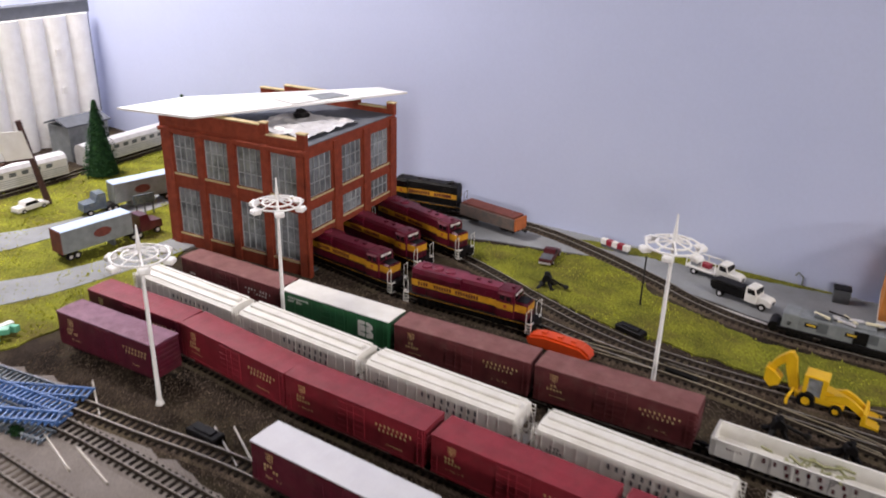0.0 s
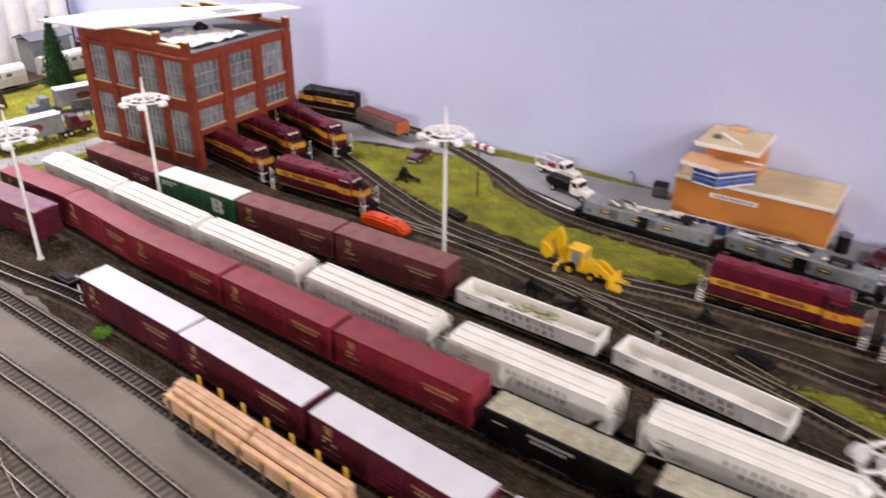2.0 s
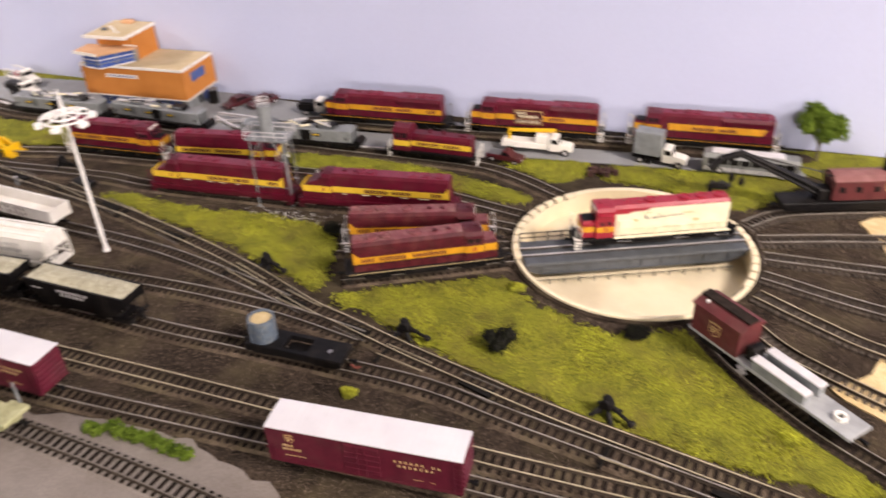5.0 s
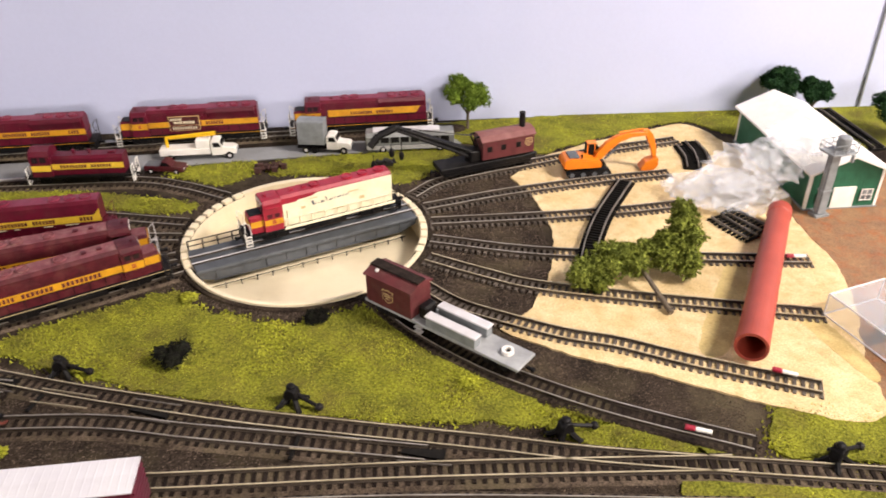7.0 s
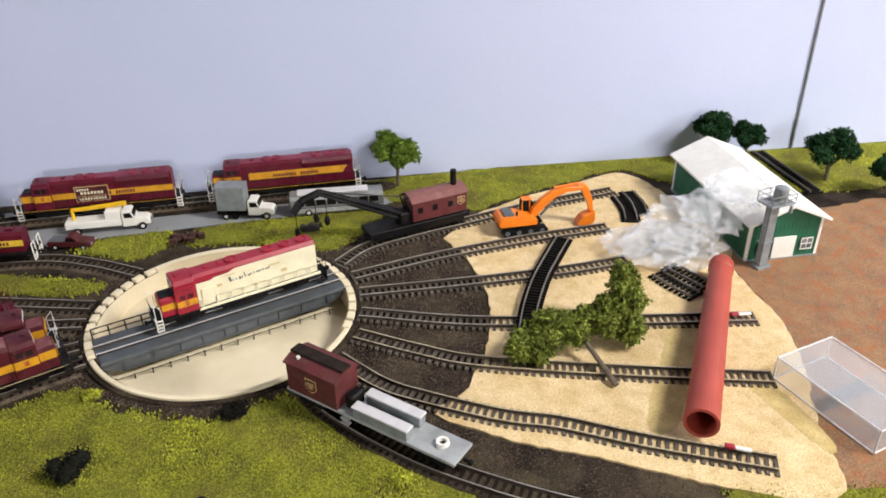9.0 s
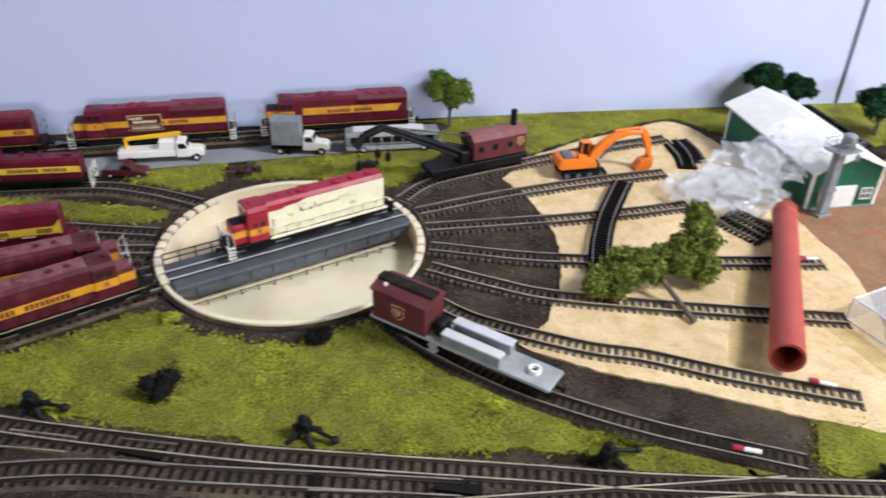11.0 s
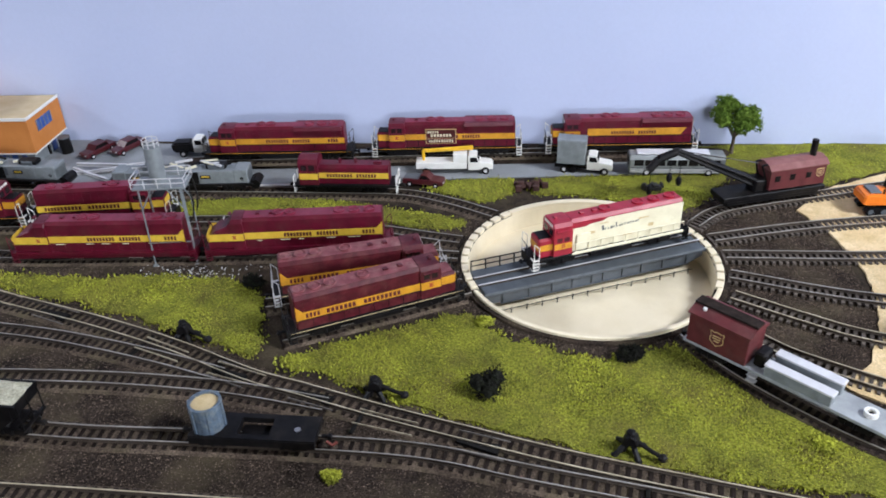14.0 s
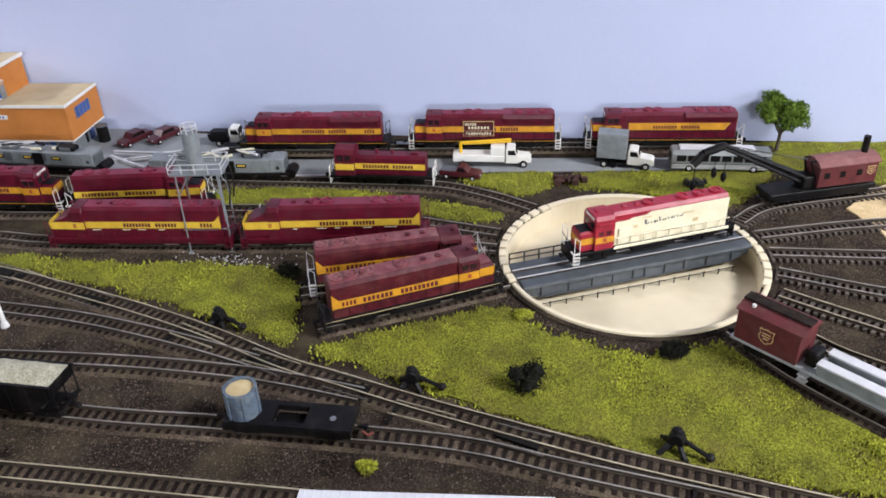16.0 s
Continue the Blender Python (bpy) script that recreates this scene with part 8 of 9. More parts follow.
def excavator():
    m = thing("excavator", "orange tracked excavator on the sand coloured floor", "excavator", 215.8, 108.5, 1.2, 1.2)
    for s in (-1, 1):
        crawler = part("crawler", prism(mesh(), [(-18, 3.4), (-16, 0.4), (15, 0.4), (18, 3.4), (16, 6.6), (-15, 6.6)], "y", s * 7 - 2.6, s * 7 + 2.6), BLACK, m)
        for k in range(16):
            x = -15.5 + 2 * k
            part("track_shoe", box(mesh(), x, x + 1, s * 7 - 2.9, s * 7 + 2.9, 6.4, 7.0), BLACK, crawler)
        for x in (-14, -5, 4, 13):
            part("roller", cyl(mesh(), (x, s * 9.62, 3.4), (x, s * 9.9, 3.4), 2.0, n=10), DARKGREY, crawler)
    part("turntable_ring", cyl(mesh(), (0, 0, 5), (0, 0, 8), 6, n=18), DARKGREY, m)
    bm = mesh()
    prism(bm, [(-19, 8), (-21, 10), (-20, 15), (-17, 16.4), (-4, 15.6), (9, 13.4), (10, 8)], "y", -9, 9)
    bmesh.ops.bevel(bm, geom=bm.edges[:], offset=0.9, segments=2, affect="EDGES")
    part("upper_body", bm, ORANGE, m)
    part("engine_grille", box(mesh(), -16, -8, -6, 6, 16.0, 17.6, 0.4), DARKGREY, m)
    part("exhaust", cyl(mesh(), (-6, -5, 15), (-6, -5, 19), 0.8, n=8), BLACK, m)
    bm = mesh()
    prism(bm, [(0, 13), (0, 22), (1.5, 23.4), (7.5, 23.4), (10.5, 18.5), (10.5, 11), (3, 11)], "y", 3, 9.2)
    cab = part("cab", bm, BLACK, m, "dark glazed cab")
    part("cab_roof", box(mesh(), 0.4, 8, 2.8, 9.4, 23.42, 24.2, 0.3), ORANGE, cab)
    for x in (0.2, 6.0):
        part("cab_pillar", box(mesh(), x, x + 0.8, 2.9, 3.0, 12, 23.2), ORANGE, cab)
    bm = mesh()
    prism(bm, [(5, 12), (7, 18), (14, 26), (22, 31), (32, 33.4), (46, 33.0), (47, 30.0), (34, 29.4), (25, 26), (17, 19), (11, 12)], "y", -2.3, 2.3)
    bmesh.ops.bevel(bm, geom=bm.edges[:], offset=0.5, segments=1, affect="EDGES")
    part("boom", bm, ORANGE, m)
    bm = mesh()
    prism(bm, [(42, 34.6), (47, 35), (51, 31), (55, 20), (56, 11), (53, 10.5), (50.5, 19), (46, 28)], "y", -1.8, 1.8)
    bmesh.ops.bevel(bm, geom=bm.edges[:], offset=0.4, segments=1, affect="EDGES")
    part("dipper", bm, ORANGE, m)
    bm = mesh()
    prism(bm, [(57, 11.5), (54, 10.5), (47, 8), (43, 2), (46, 0.2), (54, 0), (57.5, 4)], "y", -4.4, 4.4)
    bmesh.ops.bevel(bm, geom=bm.edges[:], offset=0.5, segments=1, affect="EDGES")
    part("bucket", bm, ORANGE, m)
    for pts in ([(13, -3, 13), (24, -3, 24)], [(13, 3, 13), (24, 3, 24)], [(24, 0, 33.4), (43, 0, 35.2)], [(48, 0, 31), (54, 0, 16)]):
        part("cylinder", wire(mesh(), pts, 0.9, 8), ORANGE if pts[0][0] == 24 else DARKGREY, m)


excavator()


def crane_car():
    c = thing("wrecking_crane", "maroon railway crane on a black flat car", "railway crane", 139.4, 124.2, 0, 15.9)
    part("deck", box(box(mesh(), -44, 38, -9.4, 9.4, 9, 13, 0.4), -40, 34, -8, 8, 6, 9), BLACK, c)
    for x in (-32, 26):
        truck(c, x, 2, 12)
    for e in (-1, 1):
        coupler(c, -44 if e < 0 else 38, e)
    cab = part("cab", box(mesh(), -9, 36, -9, 9, 14.5, 30, 0.3), CARBROWN, c)
    part("turn_ring", cyl(mesh(), (10, 0, 13), (10, 0, 14.5), 8, n=18), BLACK, c)
    bm = mesh()
    prism(bm, [(-9.8, 29.6), (-9.8, 30.4), (-6, 33.4), (0, 34.6), (6, 33.4), (9.8, 30.4), (9.8, 29.6)], "x", -10, 37)
    part("roof", bm, BROWNROOF, c)
    for s in (-1, 1):
        for x in (-5, 7, 20):
            part("window", box(mesh(), x, x + 4, *sorted((s * 9.02, s * 9.3)), 21, 25.4), BLACK, cab)
        bm = mesh()
        shield(bm, 31, s * 9.02, 24, 3.4, s)
        part("emblem", bm, GOLD, cab)
        bm = mesh()
        shield(bm, 31, s * 9.18, 24, 2.8, s)
        field = part("emblem_field", bm, CARBROWN, cab)
        bm = mesh()
        for k, wide in enumerate((4.6, 4.6, 3.0)):
            box(bm, 31 - wide * 0.39, 31 + wide * 0.39, *sorted((s * 9.34, s * 9.42)), 25.0 - 1.2 * k, 25.5 - 1.2 * k)
        part("emblem_bars", bm, GOLD, field)
    part("chimney", cyl(mesh(), (29, 0, 33), (29, 0, 46), 2.4, n=12), BLACK, c)
    part("winch", box(mesh(), -18, -8, -6, 6, 13, 22, 0.8), BLACK, c)
    part("a_frame", wire(wire(mesh(), [(-10, -5, 22), (-14, -4, 33), (-6, -4, 33)], 0.8), [(-10, 5, 22), (-14, 4, 33), (-6, 4, 33)], 0.8), BLACK, c)
    bm = mesh()
    a, b = Vector((-16, 0, 19)), Vector((-72, 14, 44))
    for s in (-1, 1):
        for dz in (-2.4, 2.4):
            wire(bm, [a + Vector((0, s * 3.4, dz)), b + Vector((0, s * 1.6, dz * 0.5))], 1.15, 6)
        for k in range(9):
            p, q = a.lerp(b, k / 9), a.lerp(b, (k + 1) / 9)
            f0, f1 = 1 - 0.5 * k / 9, 1 - 0.5 * (k + 1) / 9
            wire(bm, [p + Vector((0, s * 3.4 * f0, -2.4 * f0)), q + Vector((0, s * 3.4 * f1, 2.4 * f1))], 0.4, 5)
    wire(bm, [b, b + Vector((-14, 0, -4)), b + Vector((-21, 0, -12))], 3.0, 8)
    prism(bm, [(-3.2, -2.6), (3.2, -2.6), (2.4, 2.6), (-2.4, 2.6)], "x", 0, 40, Matrix.Translation(a) @ (b - a).to_track_quat("X", "Z").to_matrix().to_4x4())
    part("boom", bm, BLACK, c, "black lattice boom")
    bm = mesh()
    wire(bm, [(-14, 0, 33), (-72, 14, 45)], 0.3, 5)
    wire(bm, [(-14, 2, 33), (-60, 12, 41)], 0.3, 5)
    part("cable", bm, DARKSTEEL, c)
    for x, z in ((-91, 14), (-68, 18), (-76, 22)):
        bm = mesh()
        wire(bm, [(x, 14, 36), (x, 14, z + 5)], 0.3, 5)
        ball(bm, x, 14, z + 2, 2.2, 2.0, 4.2)
        part("hook_block", bm, BLACK, c)


crane_car()


def transfer_caboose():
    c = thing("work_caboose", "maroon cabin on a pale grey work flat car", "caboose", 85.3, -88.8, 0, -43.7)
    part("deck", box(mesh(), -58, 50, -8.8, 8.8, 10, 12, 0.3), DECKGREY, c, "pale grey deck")
    part("underframe", box(mesh(), -56, 48, -6, 6, 7.6, 10), BLACK, c)
    for q in (-42, 35):
        truck(c, q, 2, 12)
    for e, q in ((-1, -58), (1, 50)):
        coupler(c, q, e)
    cab = part("cabin", box(mesh(), -56, -22, -9.2, 9.2, 12, 30, 0.3), CARBROWN, c, "maroon cabin")
    bm = mesh()
    prism(bm, [(-10, 29.8), (-10, 30.6), (-3, 33.2), (3, 33.2), (10, 30.6), (10, 29.8)], "x", -57, -21)
    part("roof", bm, CARBROWN, cab)
    part("roof_walk", box(mesh(), -57, -21, -3.6, 3.6, 33.22, 34.6, 0.3), TIE, cab)
    for s in (-1, 1):
        bm = mesh()
        shield(bm, -39, s * 9.22, 21, 4.4, s)
        part("emblem", bm, GOLD, cab)
        bm = mesh()
        shield(bm, -39, s * 9.38, 21, 3.8, s)
        field = part("emblem_field", bm, CARBROWN, cab)
        bm = mesh()
        for k, wide in enumerate((4.6, 4.6, 3.0)):
            box(bm, -39 - wide / 2, -39 + wide / 2, *sorted((s * 9.54, s * 9.62)), 22.2 - 1.5 * k, 22.9 - 1.5 * k)
        part("emblem_bars", bm, GOLD, field)
        part("tool_chest", box(mesh(), -12, 22, *sorted((s * 3.2, s * 8.6)), 12.02, 18, 0.3), GREYPLASTIC, c, "long grey chest")
        part("chest_lid", box(mesh(), -12.6, 22.6, *sorted((s * 2.8, s * 9.0)), 18.02, 19.2, 0.3), SILVER, c, "pale metal chest lid")
        bm = mesh()
        for z in (5, 8):
            box(bm, -20, -15, *sorted((s * 6.5, s * 9.5)), z, z + 0.6)
        part("step", bm, SILVER, c)
    part("vent_knob", cyl(mesh(), (-50, -5, 31.6), (-50, -5, 33.4), 1.1, n=10), WHITE, cab)
    part("machine", box(mesh(), -20, -14, -5, 5, 12, 21, 1.0), BLACK, c)
    bm = mesh()
    tube(bm, (38, 0, 12), (38, 0, 14.4), 3.4, 2.0, 18)
    part("hatch_ring", bm, WHITE, c)
    # Black disc on the deck, painting the shade inside the ring.
    part("hatch_hole", cyl(mesh(), (38, 0, 12.01), (38, 0, 12.2), 2.0, n=16), BLACK, c)


transfer_caboose()


def tank_car():
    c = thing("tank_flat_car", "black open frame car with a blue grey tank", "flat car")
    bm = mesh()
    for q in ((-31, 31, -8.6, -5.6), (-31, 31, 5.6, 8.6), (-31, -8, -5.6, 5.6), (8, 31, -5.6, 5.6)):
        box(bm, *q, 9.4, 12.6)
    part("frame", bm, BLACK, c)
    part("inner_floor", box(mesh(), -8, 8, -5.6, 5.6, 7.0, 8.0), BLACK, c)
    part("side_sill", box(mesh(), -31, 31, -9.2, -8.62, 8.2, 12.0), BLACK, c)
    part("side_sill", box(mesh(), -31, 31, 8.62, 9.2, 8.2, 12.0), BLACK, c)
    bm = mesh()
    tube(bm, (-23, 0, 12.6), (-23, 0, 27.4), 8.0, 6.6, 24)
    tank = part("tank", bm, TANKBLUE, c, "blue grey cylindrical tank")
    for k in range(6):
        a = k * 60
        bm = mesh()
        box(bm, 7.9, 8.5, -0.8, 0.8, 12.7, 27.2)
        ob = part("strap", bm, TANKBLUE, tank)
        ob.matrix_basis = at(-23, 0, 0, a)
    part("tank_filling", cyl(mesh(), (-23, 0, 24.6), (-23, 0, 26.2), 6.6, n=20), STONE, tank, "dull tan filling")
    part("hole", cyl(mesh(), (21, -1, 12.61), (21, -1, 12.8), 1.6, n=12), STEEL, c)
    for q in (-20, 20):
        truck(c, q, 2, 11)
    for e in (-1, 1):
        coupler(c, e * 32, e)
    part("hose", wire(mesh(), [(35, -3, 8), (38, -4, 6.5), (40, -2, 7)], 0.8), RUST, c)
    c.matrix_basis = on(L3, -181)


tank_car()


def orange_hull():
    m = thing("snow_plough_body", "orange red plastic plough body beside the track", "plough body", -750.9, 51.1, 0, -3.3)
    bm = mesh()
    prism(bm, [(-24, 3), (-22, 9), (-10, 11.5), (16, 11), (24, 6), (22, 2), (-20, 1)], "y", -6, 6)
    bmesh.ops.bevel(bm, geom=bm.edges[:], offset=1.6, segments=2, affect="EDGES")
    part("hull", bm, ORANGERED, m)
    for x in (-12, 0, 10):
        part("hatch", box(mesh(), x - 2, x + 2, -2.4, 2.4, 11.3, 12.6, 0.5), ORANGERED, m)


orange_hull()


def rusty_gondola():
    m = thing("old_flat_car", "weathered grey gondola with an orange end and red roof", "gondola car", -890.8, 230.8, 0, -11.4)
    part("body", box(mesh(), -34, 30, -8.6, 8.6, 8, 19, 0.4), material("brown_grey_car_side", rgb("6b5a52"), rgb("54504e"), 8, 0.7, fine=0.15), m)
    part("roof", box(mesh(), -33, 29, -7.8, 7.8, 19.02, 21, 0.5), RUST, m, "rust red top")
    part("end_panel", box(mesh(), 30.02, 32, -8.6, 8.6, 8, 20, 0.4), material("faded_orange_end", rgb("b4622f"), rgb("96502a"), 6, 0.6, fine=0.15), m, "orange end")
    for q in (-22, 20):
        truck(m, q)
    for e, q in ((-1, -34), (1, 33)):
        coupler(m, q, e)


rusty_gondola()

# ---- plants ----
def leafy(bm, x, y, z, r, count, rnd, size=1.6, squash=0.8):
    """Small leaf pairs over an uneven lump."""
    for _ in range(count):
        v = Vector((rnd.gauss(0, 1), rnd.gauss(0, 1), rnd.gauss(0, 1))).normalized()
        d = r * (0.65 + 0.4 * noise.noise(v * 2.2 + Vector((x, y, z)) * 0.1) + rnd.uniform(-0.1, 0.18))
        p = Vector((x, y, z)) + Vector((v.x * d, v.y * d, v.z * d * squash))
        s = size * rnd.uniform(0.6, 1.3)
        a = Vector((rnd.gauss(0, 1), rnd.gauss(0, 1), rnd.gauss(0, 1))).normalized() * s
        b = a.cross(v).normalized() * s * 0.8
        bm.faces.new([bm.verts.new(p - a * 0.6), bm.verts.new(p + b), bm.verts.new(p + a + v * s * 0.5)])
        bm.faces.new([bm.verts.new(p - b * 0.7), bm.verts.new(p + a * 0.5), bm.verts.new(p + v * s)])


def tree(label, x, y, h, r, mat, seed, lumps=9):
    t = thing("tree", label, "tree", x, y, 0.8, group="model trees")
    rnd = random.Random(seed)
    bm = mesh()
    cyl(bm, (0, 0, 0), (0.6, 0.2, h * 0.42), 1.7, 1.1, 8)
    tips = []
    for k in range(5):
        a = 2 * math.pi * k / 5 + rnd.uniform(-0.4, 0.4)
        p = (math.cos(a) * r * 0.6, math.sin(a) * r * 0.6, h * rnd.uniform(0.6, 0.75))
        cyl(bm, (0.5, 0.2, h * rnd.uniform(0.25, 0.4)), p, 0.9, 0.4, 6)
        tips.append(p)
    part("trunk", bm, BARK, t)
    bm, core = mesh(), mesh()
    for k in range(lumps):
        p = tips[k % 5] if k < 5 else (rnd.uniform(-r, r) * 0.45, rnd.uniform(-r, r) * 0.45, h * rnd.uniform(0.72, 0.9))
        rr = r * rnd.uniform(0.38, 0.52)
        leafy(bm, p[0], p[1], p[2], rr, 420, rnd)
        ball(core, p[0], p[1], p[2], rr * 0.55, rr * 0.55, rr * 0.45, rough=0.3, rnd=rnd)
    part("crown", bm, mat, t, "clumped leaves")
    part("inner_foliage", core, mat, t)
    return t


tree("small bright green tree by the backdrop", 133.8, 207.8, 47, 20, LEAF, 4)
tree("dark green bushy tree behind the green shed", 412.6, 196.8, 48, 19, LEAFDARK, 5, 10)
tree("dark green bushy tree behind the white roof", 443.8, 189.5, 40, 16, LEAFDARK, 6, 8)
tree("dark green bushy tree beside the earth bank", 492.9, 141.8, 44, 25, LEAFDARK, 7, 10)
tree("dark green bushy tree on the far grass", 525.3, 107, 36, 18, LEAFDARK, 9, 8)


def felled_tree():
    t = thing("fallen_tree", "green model tree lying across the sand coloured floor", "tree", 210.9, -34.1, 1.2, 1.1)
    rnd = random.Random(14)
    bm = mesh()
    cyl(bm, (6, -46, 2), (-2, -10, 12), 1.8, 1.4, 8)
    cyl(bm, (-2, -10, 12), (-24, 0, 12), 1.2, 0.5, 6)
    cyl(bm, (-2, -10, 12), (24, 4, 18), 1.2, 0.5, 6)
    part("trunk", bm, BARK, t)
    bm, core = mesh(), mesh()
    for p, r in (((-34, -6, 10), 12), ((-24, -10, 12), 12), ((-18, 4, 14), 12), ((-6, -6, 13), 12), ((4, 2, 14), 11), ((16, -6, 15), 11), ((27, 0, 18), 13), ((31, 8, 30), 12), ((31, 12, 37), 9), ((29, -10, 12), 12), ((12, 4, 12), 11), ((-12, -2, 17), 11), ((-40, -12, 10), 10), ((20, 4, 22), 9), ((-30, -16, 7), 8), ((33, 2, 24), 11)):
        leafy(bm, *p, r, 700, rnd, 1.7, 0.9)
        ball(core, *p, r * 0.6, r * 0.6, r * 0.5, rough=0.3, rnd=rnd)
    part("crown", bm, LEAFOLIVE, t, "clumped leaves")
    part("inner_foliage", core, LEAFOLIVE, t)


felled_tree()


def bush(label, x, y, r, mat, seed, flat=0.8, name="bush", long=1.0, rz=0):
    b = thing(name, label, "bush", x, y, 0.4, rz)
    rnd = random.Random(seed)
    bm, core = mesh(), mesh()
    count = 4 if long < 2 else 11
    for k in range(count):
        p = (rnd.uniform(-r, r) * 0.6 * long if long < 2 else r * long * (2 * k / (count - 1) - 1), rnd.uniform(-r, r) * 0.5, r * flat * rnd.uniform(0.5, 0.9))
        leafy(bm, *p, r * 0.75, 200, rnd, 1.1, flat)
        ball(core, *p, r * 0.45, r * 0.45, r * 0.4 * flat, rough=0.3, rnd=rnd)
    part("foliage", bm, mat, b)
    part("inner_foliage", core, mat, b)


bush("dark olive black bush beside the locomotives", -218.5, 10.5, 7, SCRUB, 1)
bush("dark olive black ragged bush on the lawn", -68.7, -90.2, 9.5, SCRUB, 2, 1.0, "bush", 1.5, 40)
bush("low dark bush at the turntable's edge", 8.3, -61.8, 8, SCRUB, 3, 0.7)
bush("low green hedge beside the yard track", -238.8, -207.6, 6.5, LEAF, 4, 0.5, "hedge", 4.8, -3)
bush("bright green grass tuft beside the track", -809.3, -169.4, 6, TUFTGREEN, 5, 0.5, "grass_tuft", 1.2)
bush("yellow green grass tuft between the tracks", -142.4, -148.8, 4, BLADE, 6, 0.6, "grass_tuft")
bush("yellow green grass tuft at the turntable", -71.2, -28.5, 5, BLADE, 7, 0.6, "grass_tuft")
bush("yellow green grass tuft on the lawn", 90.3, -125.8, 5, BLADE, 8, 0.5, "grass_tuft")
bush("yellow green grass tuft on grey gravel", -623, -220.1, 4.5, BLADE, 9, 0.5, "grass_tuft")
bush("small dark green tuft on grey gravel", -973.6, -193.8, 4, LEAFDARK, 10, 0.6, "grass_tuft")


# ---- switch machines ----
def switch_machine(label):
    s = thing("switch_stand", label, "switch stand", group="black switch stands")
    bm = mesh()
    prism(bm, [(-3.4, 1.4), (-3.8, 6), (-2.6, 10.4), (0, 12.4), (2.8, 11), (4.2, 7.5), (3.4, 4), (1.2, 6.2), (-0.6, 5.4), (-1.2, 1.4)], "y", -3.0, 3.0)
    bmesh.ops.bevel(bm, geom=bm.edges[:], offset=0.6, segments=1, affect="EDGES")
    part("body", bm, BLACK, s, "arched black casting")
    part("lever", wire(mesh(), [(2, 0, 8.6), (9, -1.5, 6.0), (15, -2.5, 4.2)], 1.1, 7), BLACK, s)
    part("lever_weight", ball(mesh(), 16, -2.7, 4.0, 2.3, 2.3, 2.1), BLACK, s)
    for a, b in ((-1, -1), (-1, 1), (1, -1), (1, 1)):
        bm = mesh()
        wire(bm, [(a * 2, b * 1.4, 5.5), (a * 4.2, b * 3.8, 2.4), (a * 5.6, b * 5.4, 0.8)], 1.5, 6)
        ball(bm, a * 5.8, b * 5.6, 0.9, 2.2, 1.9, 1.0, n=5)
        part("foot", bm, BLACK, s)
    part("cap", ball(mesh(), 0.2, 0, 12.3, 2.6, 2.4, 1.5), BLACK, s)
    return s


st = switch_machine("black cast switch stand with a weighted lever")
STANDS = [(-246.3, -43.8, -8), (-128.7, -91.5, -1.8), (-2.4, -128.7, -19.7), (131.7, -168.4, 20.5), (-798.5, 140.5, 12.3), (-609.1, 30, 17.4), (-571.1, 25.6, 202.9), (-497.2, 57.7, 11.1), (254.6, -199, 30.5), (-800.5, -278.9, 20.6)]
st.matrix_basis = at(*STANDS[0][:2], 0, STANDS[0][2])
for x, y, a in STANDS[1:]:
    copy_thing(st, at(x, y, 0, a))


def point_motor(x, y, rz):
    p = thing("point_motor", "flat black point motor beside the switch rails", "point motor", x, y, 0, rz, "black point motors")
    part("case", box(mesh(), -11, 11, -4.5, 4.5, 0.2, 4.6, 0.6), BLACK, p)
    part("cover", box(mesh(), -7, 7, -2.6, 2.6, 4.62, 5.8, 0.4), BLACK, p)


for q in ((-883.6, -142.3, -2.6), (-717.8, 103.2, -18), (-458.6, 36.4, -17.5)):
    point_motor(*q)


# ---- loose things on the sand coloured floor ----
def pipe():
    p = thing("red_pipe", "terracotta red plastic pipe lying over the tracks", "pipe", 0, 0, 0)
    a, b = Vector((243, -128.4, 14.0)), Vector((330.8, 17.2, 10.4))
    q = (b - a).to_track_quat("Z", "Y")

    def ring(t, r):
        return [a.lerp(b, t) + q @ Vector((r * math.cos(2 * math.pi * k / 32), r * math.sin(2 * math.pi * k / 32), 0)) for k in range(32)]

    rings = [ring(0.98, 6.4), ring(0.0, 7.4), ring(0.0, 9.1), ring(0.94, 7.6), ring(0.945, 8.2), ring(1.0, 8.0), ring(1.0, 6.4), ring(0.98, 6.4)]
    part("tube", loft(mesh(), rings, caps=False), PIPERED, p)
    # Added disc halfway along, coloured as the bore's shade.
    part("end_plug", loft(mesh(), [ring(0.5, 6.9), ring(0.52, 6.9)]), PIPEDARK, p)


pipe()


def loose_track(label, pts, z, tilt=0):
    """Black-tied flex track lying loose."""
    tr = thing("loose_track", label, "track piece", group="loose track pieces")
    line = smooth_line(pts, 3.0)
    for side in (-1, 1):
        bm = mesh()
        o = side * 4.5
        loft(bm, [[(x - math.sin(d) * (o + u), y + math.cos(d) * (o + u), z + v) for u, v in ((-0.4, 1.6), (0.4, 1.6), (0.4, 3.3), (-0.4, 3.3))] for x, y, d in line])
        part("rail", bm, DULLRAIL, tr)
    shape = None
    for x, y, d in smooth_line(pts, 3.4):
        if shape is None:
            bm = mesh()
            box(bm, -0.75, 0.75, -7.4, 7.4, 0, 1.6)
            ob = part("loose_tie", bm, BLACKTIE, tr)
            shape = ob.data
        else:
            ob = new("loose_tie", shape)
            ob.parent = tr
        ob.matrix_basis = at(x, y, z, math.degrees(d))
    return tr


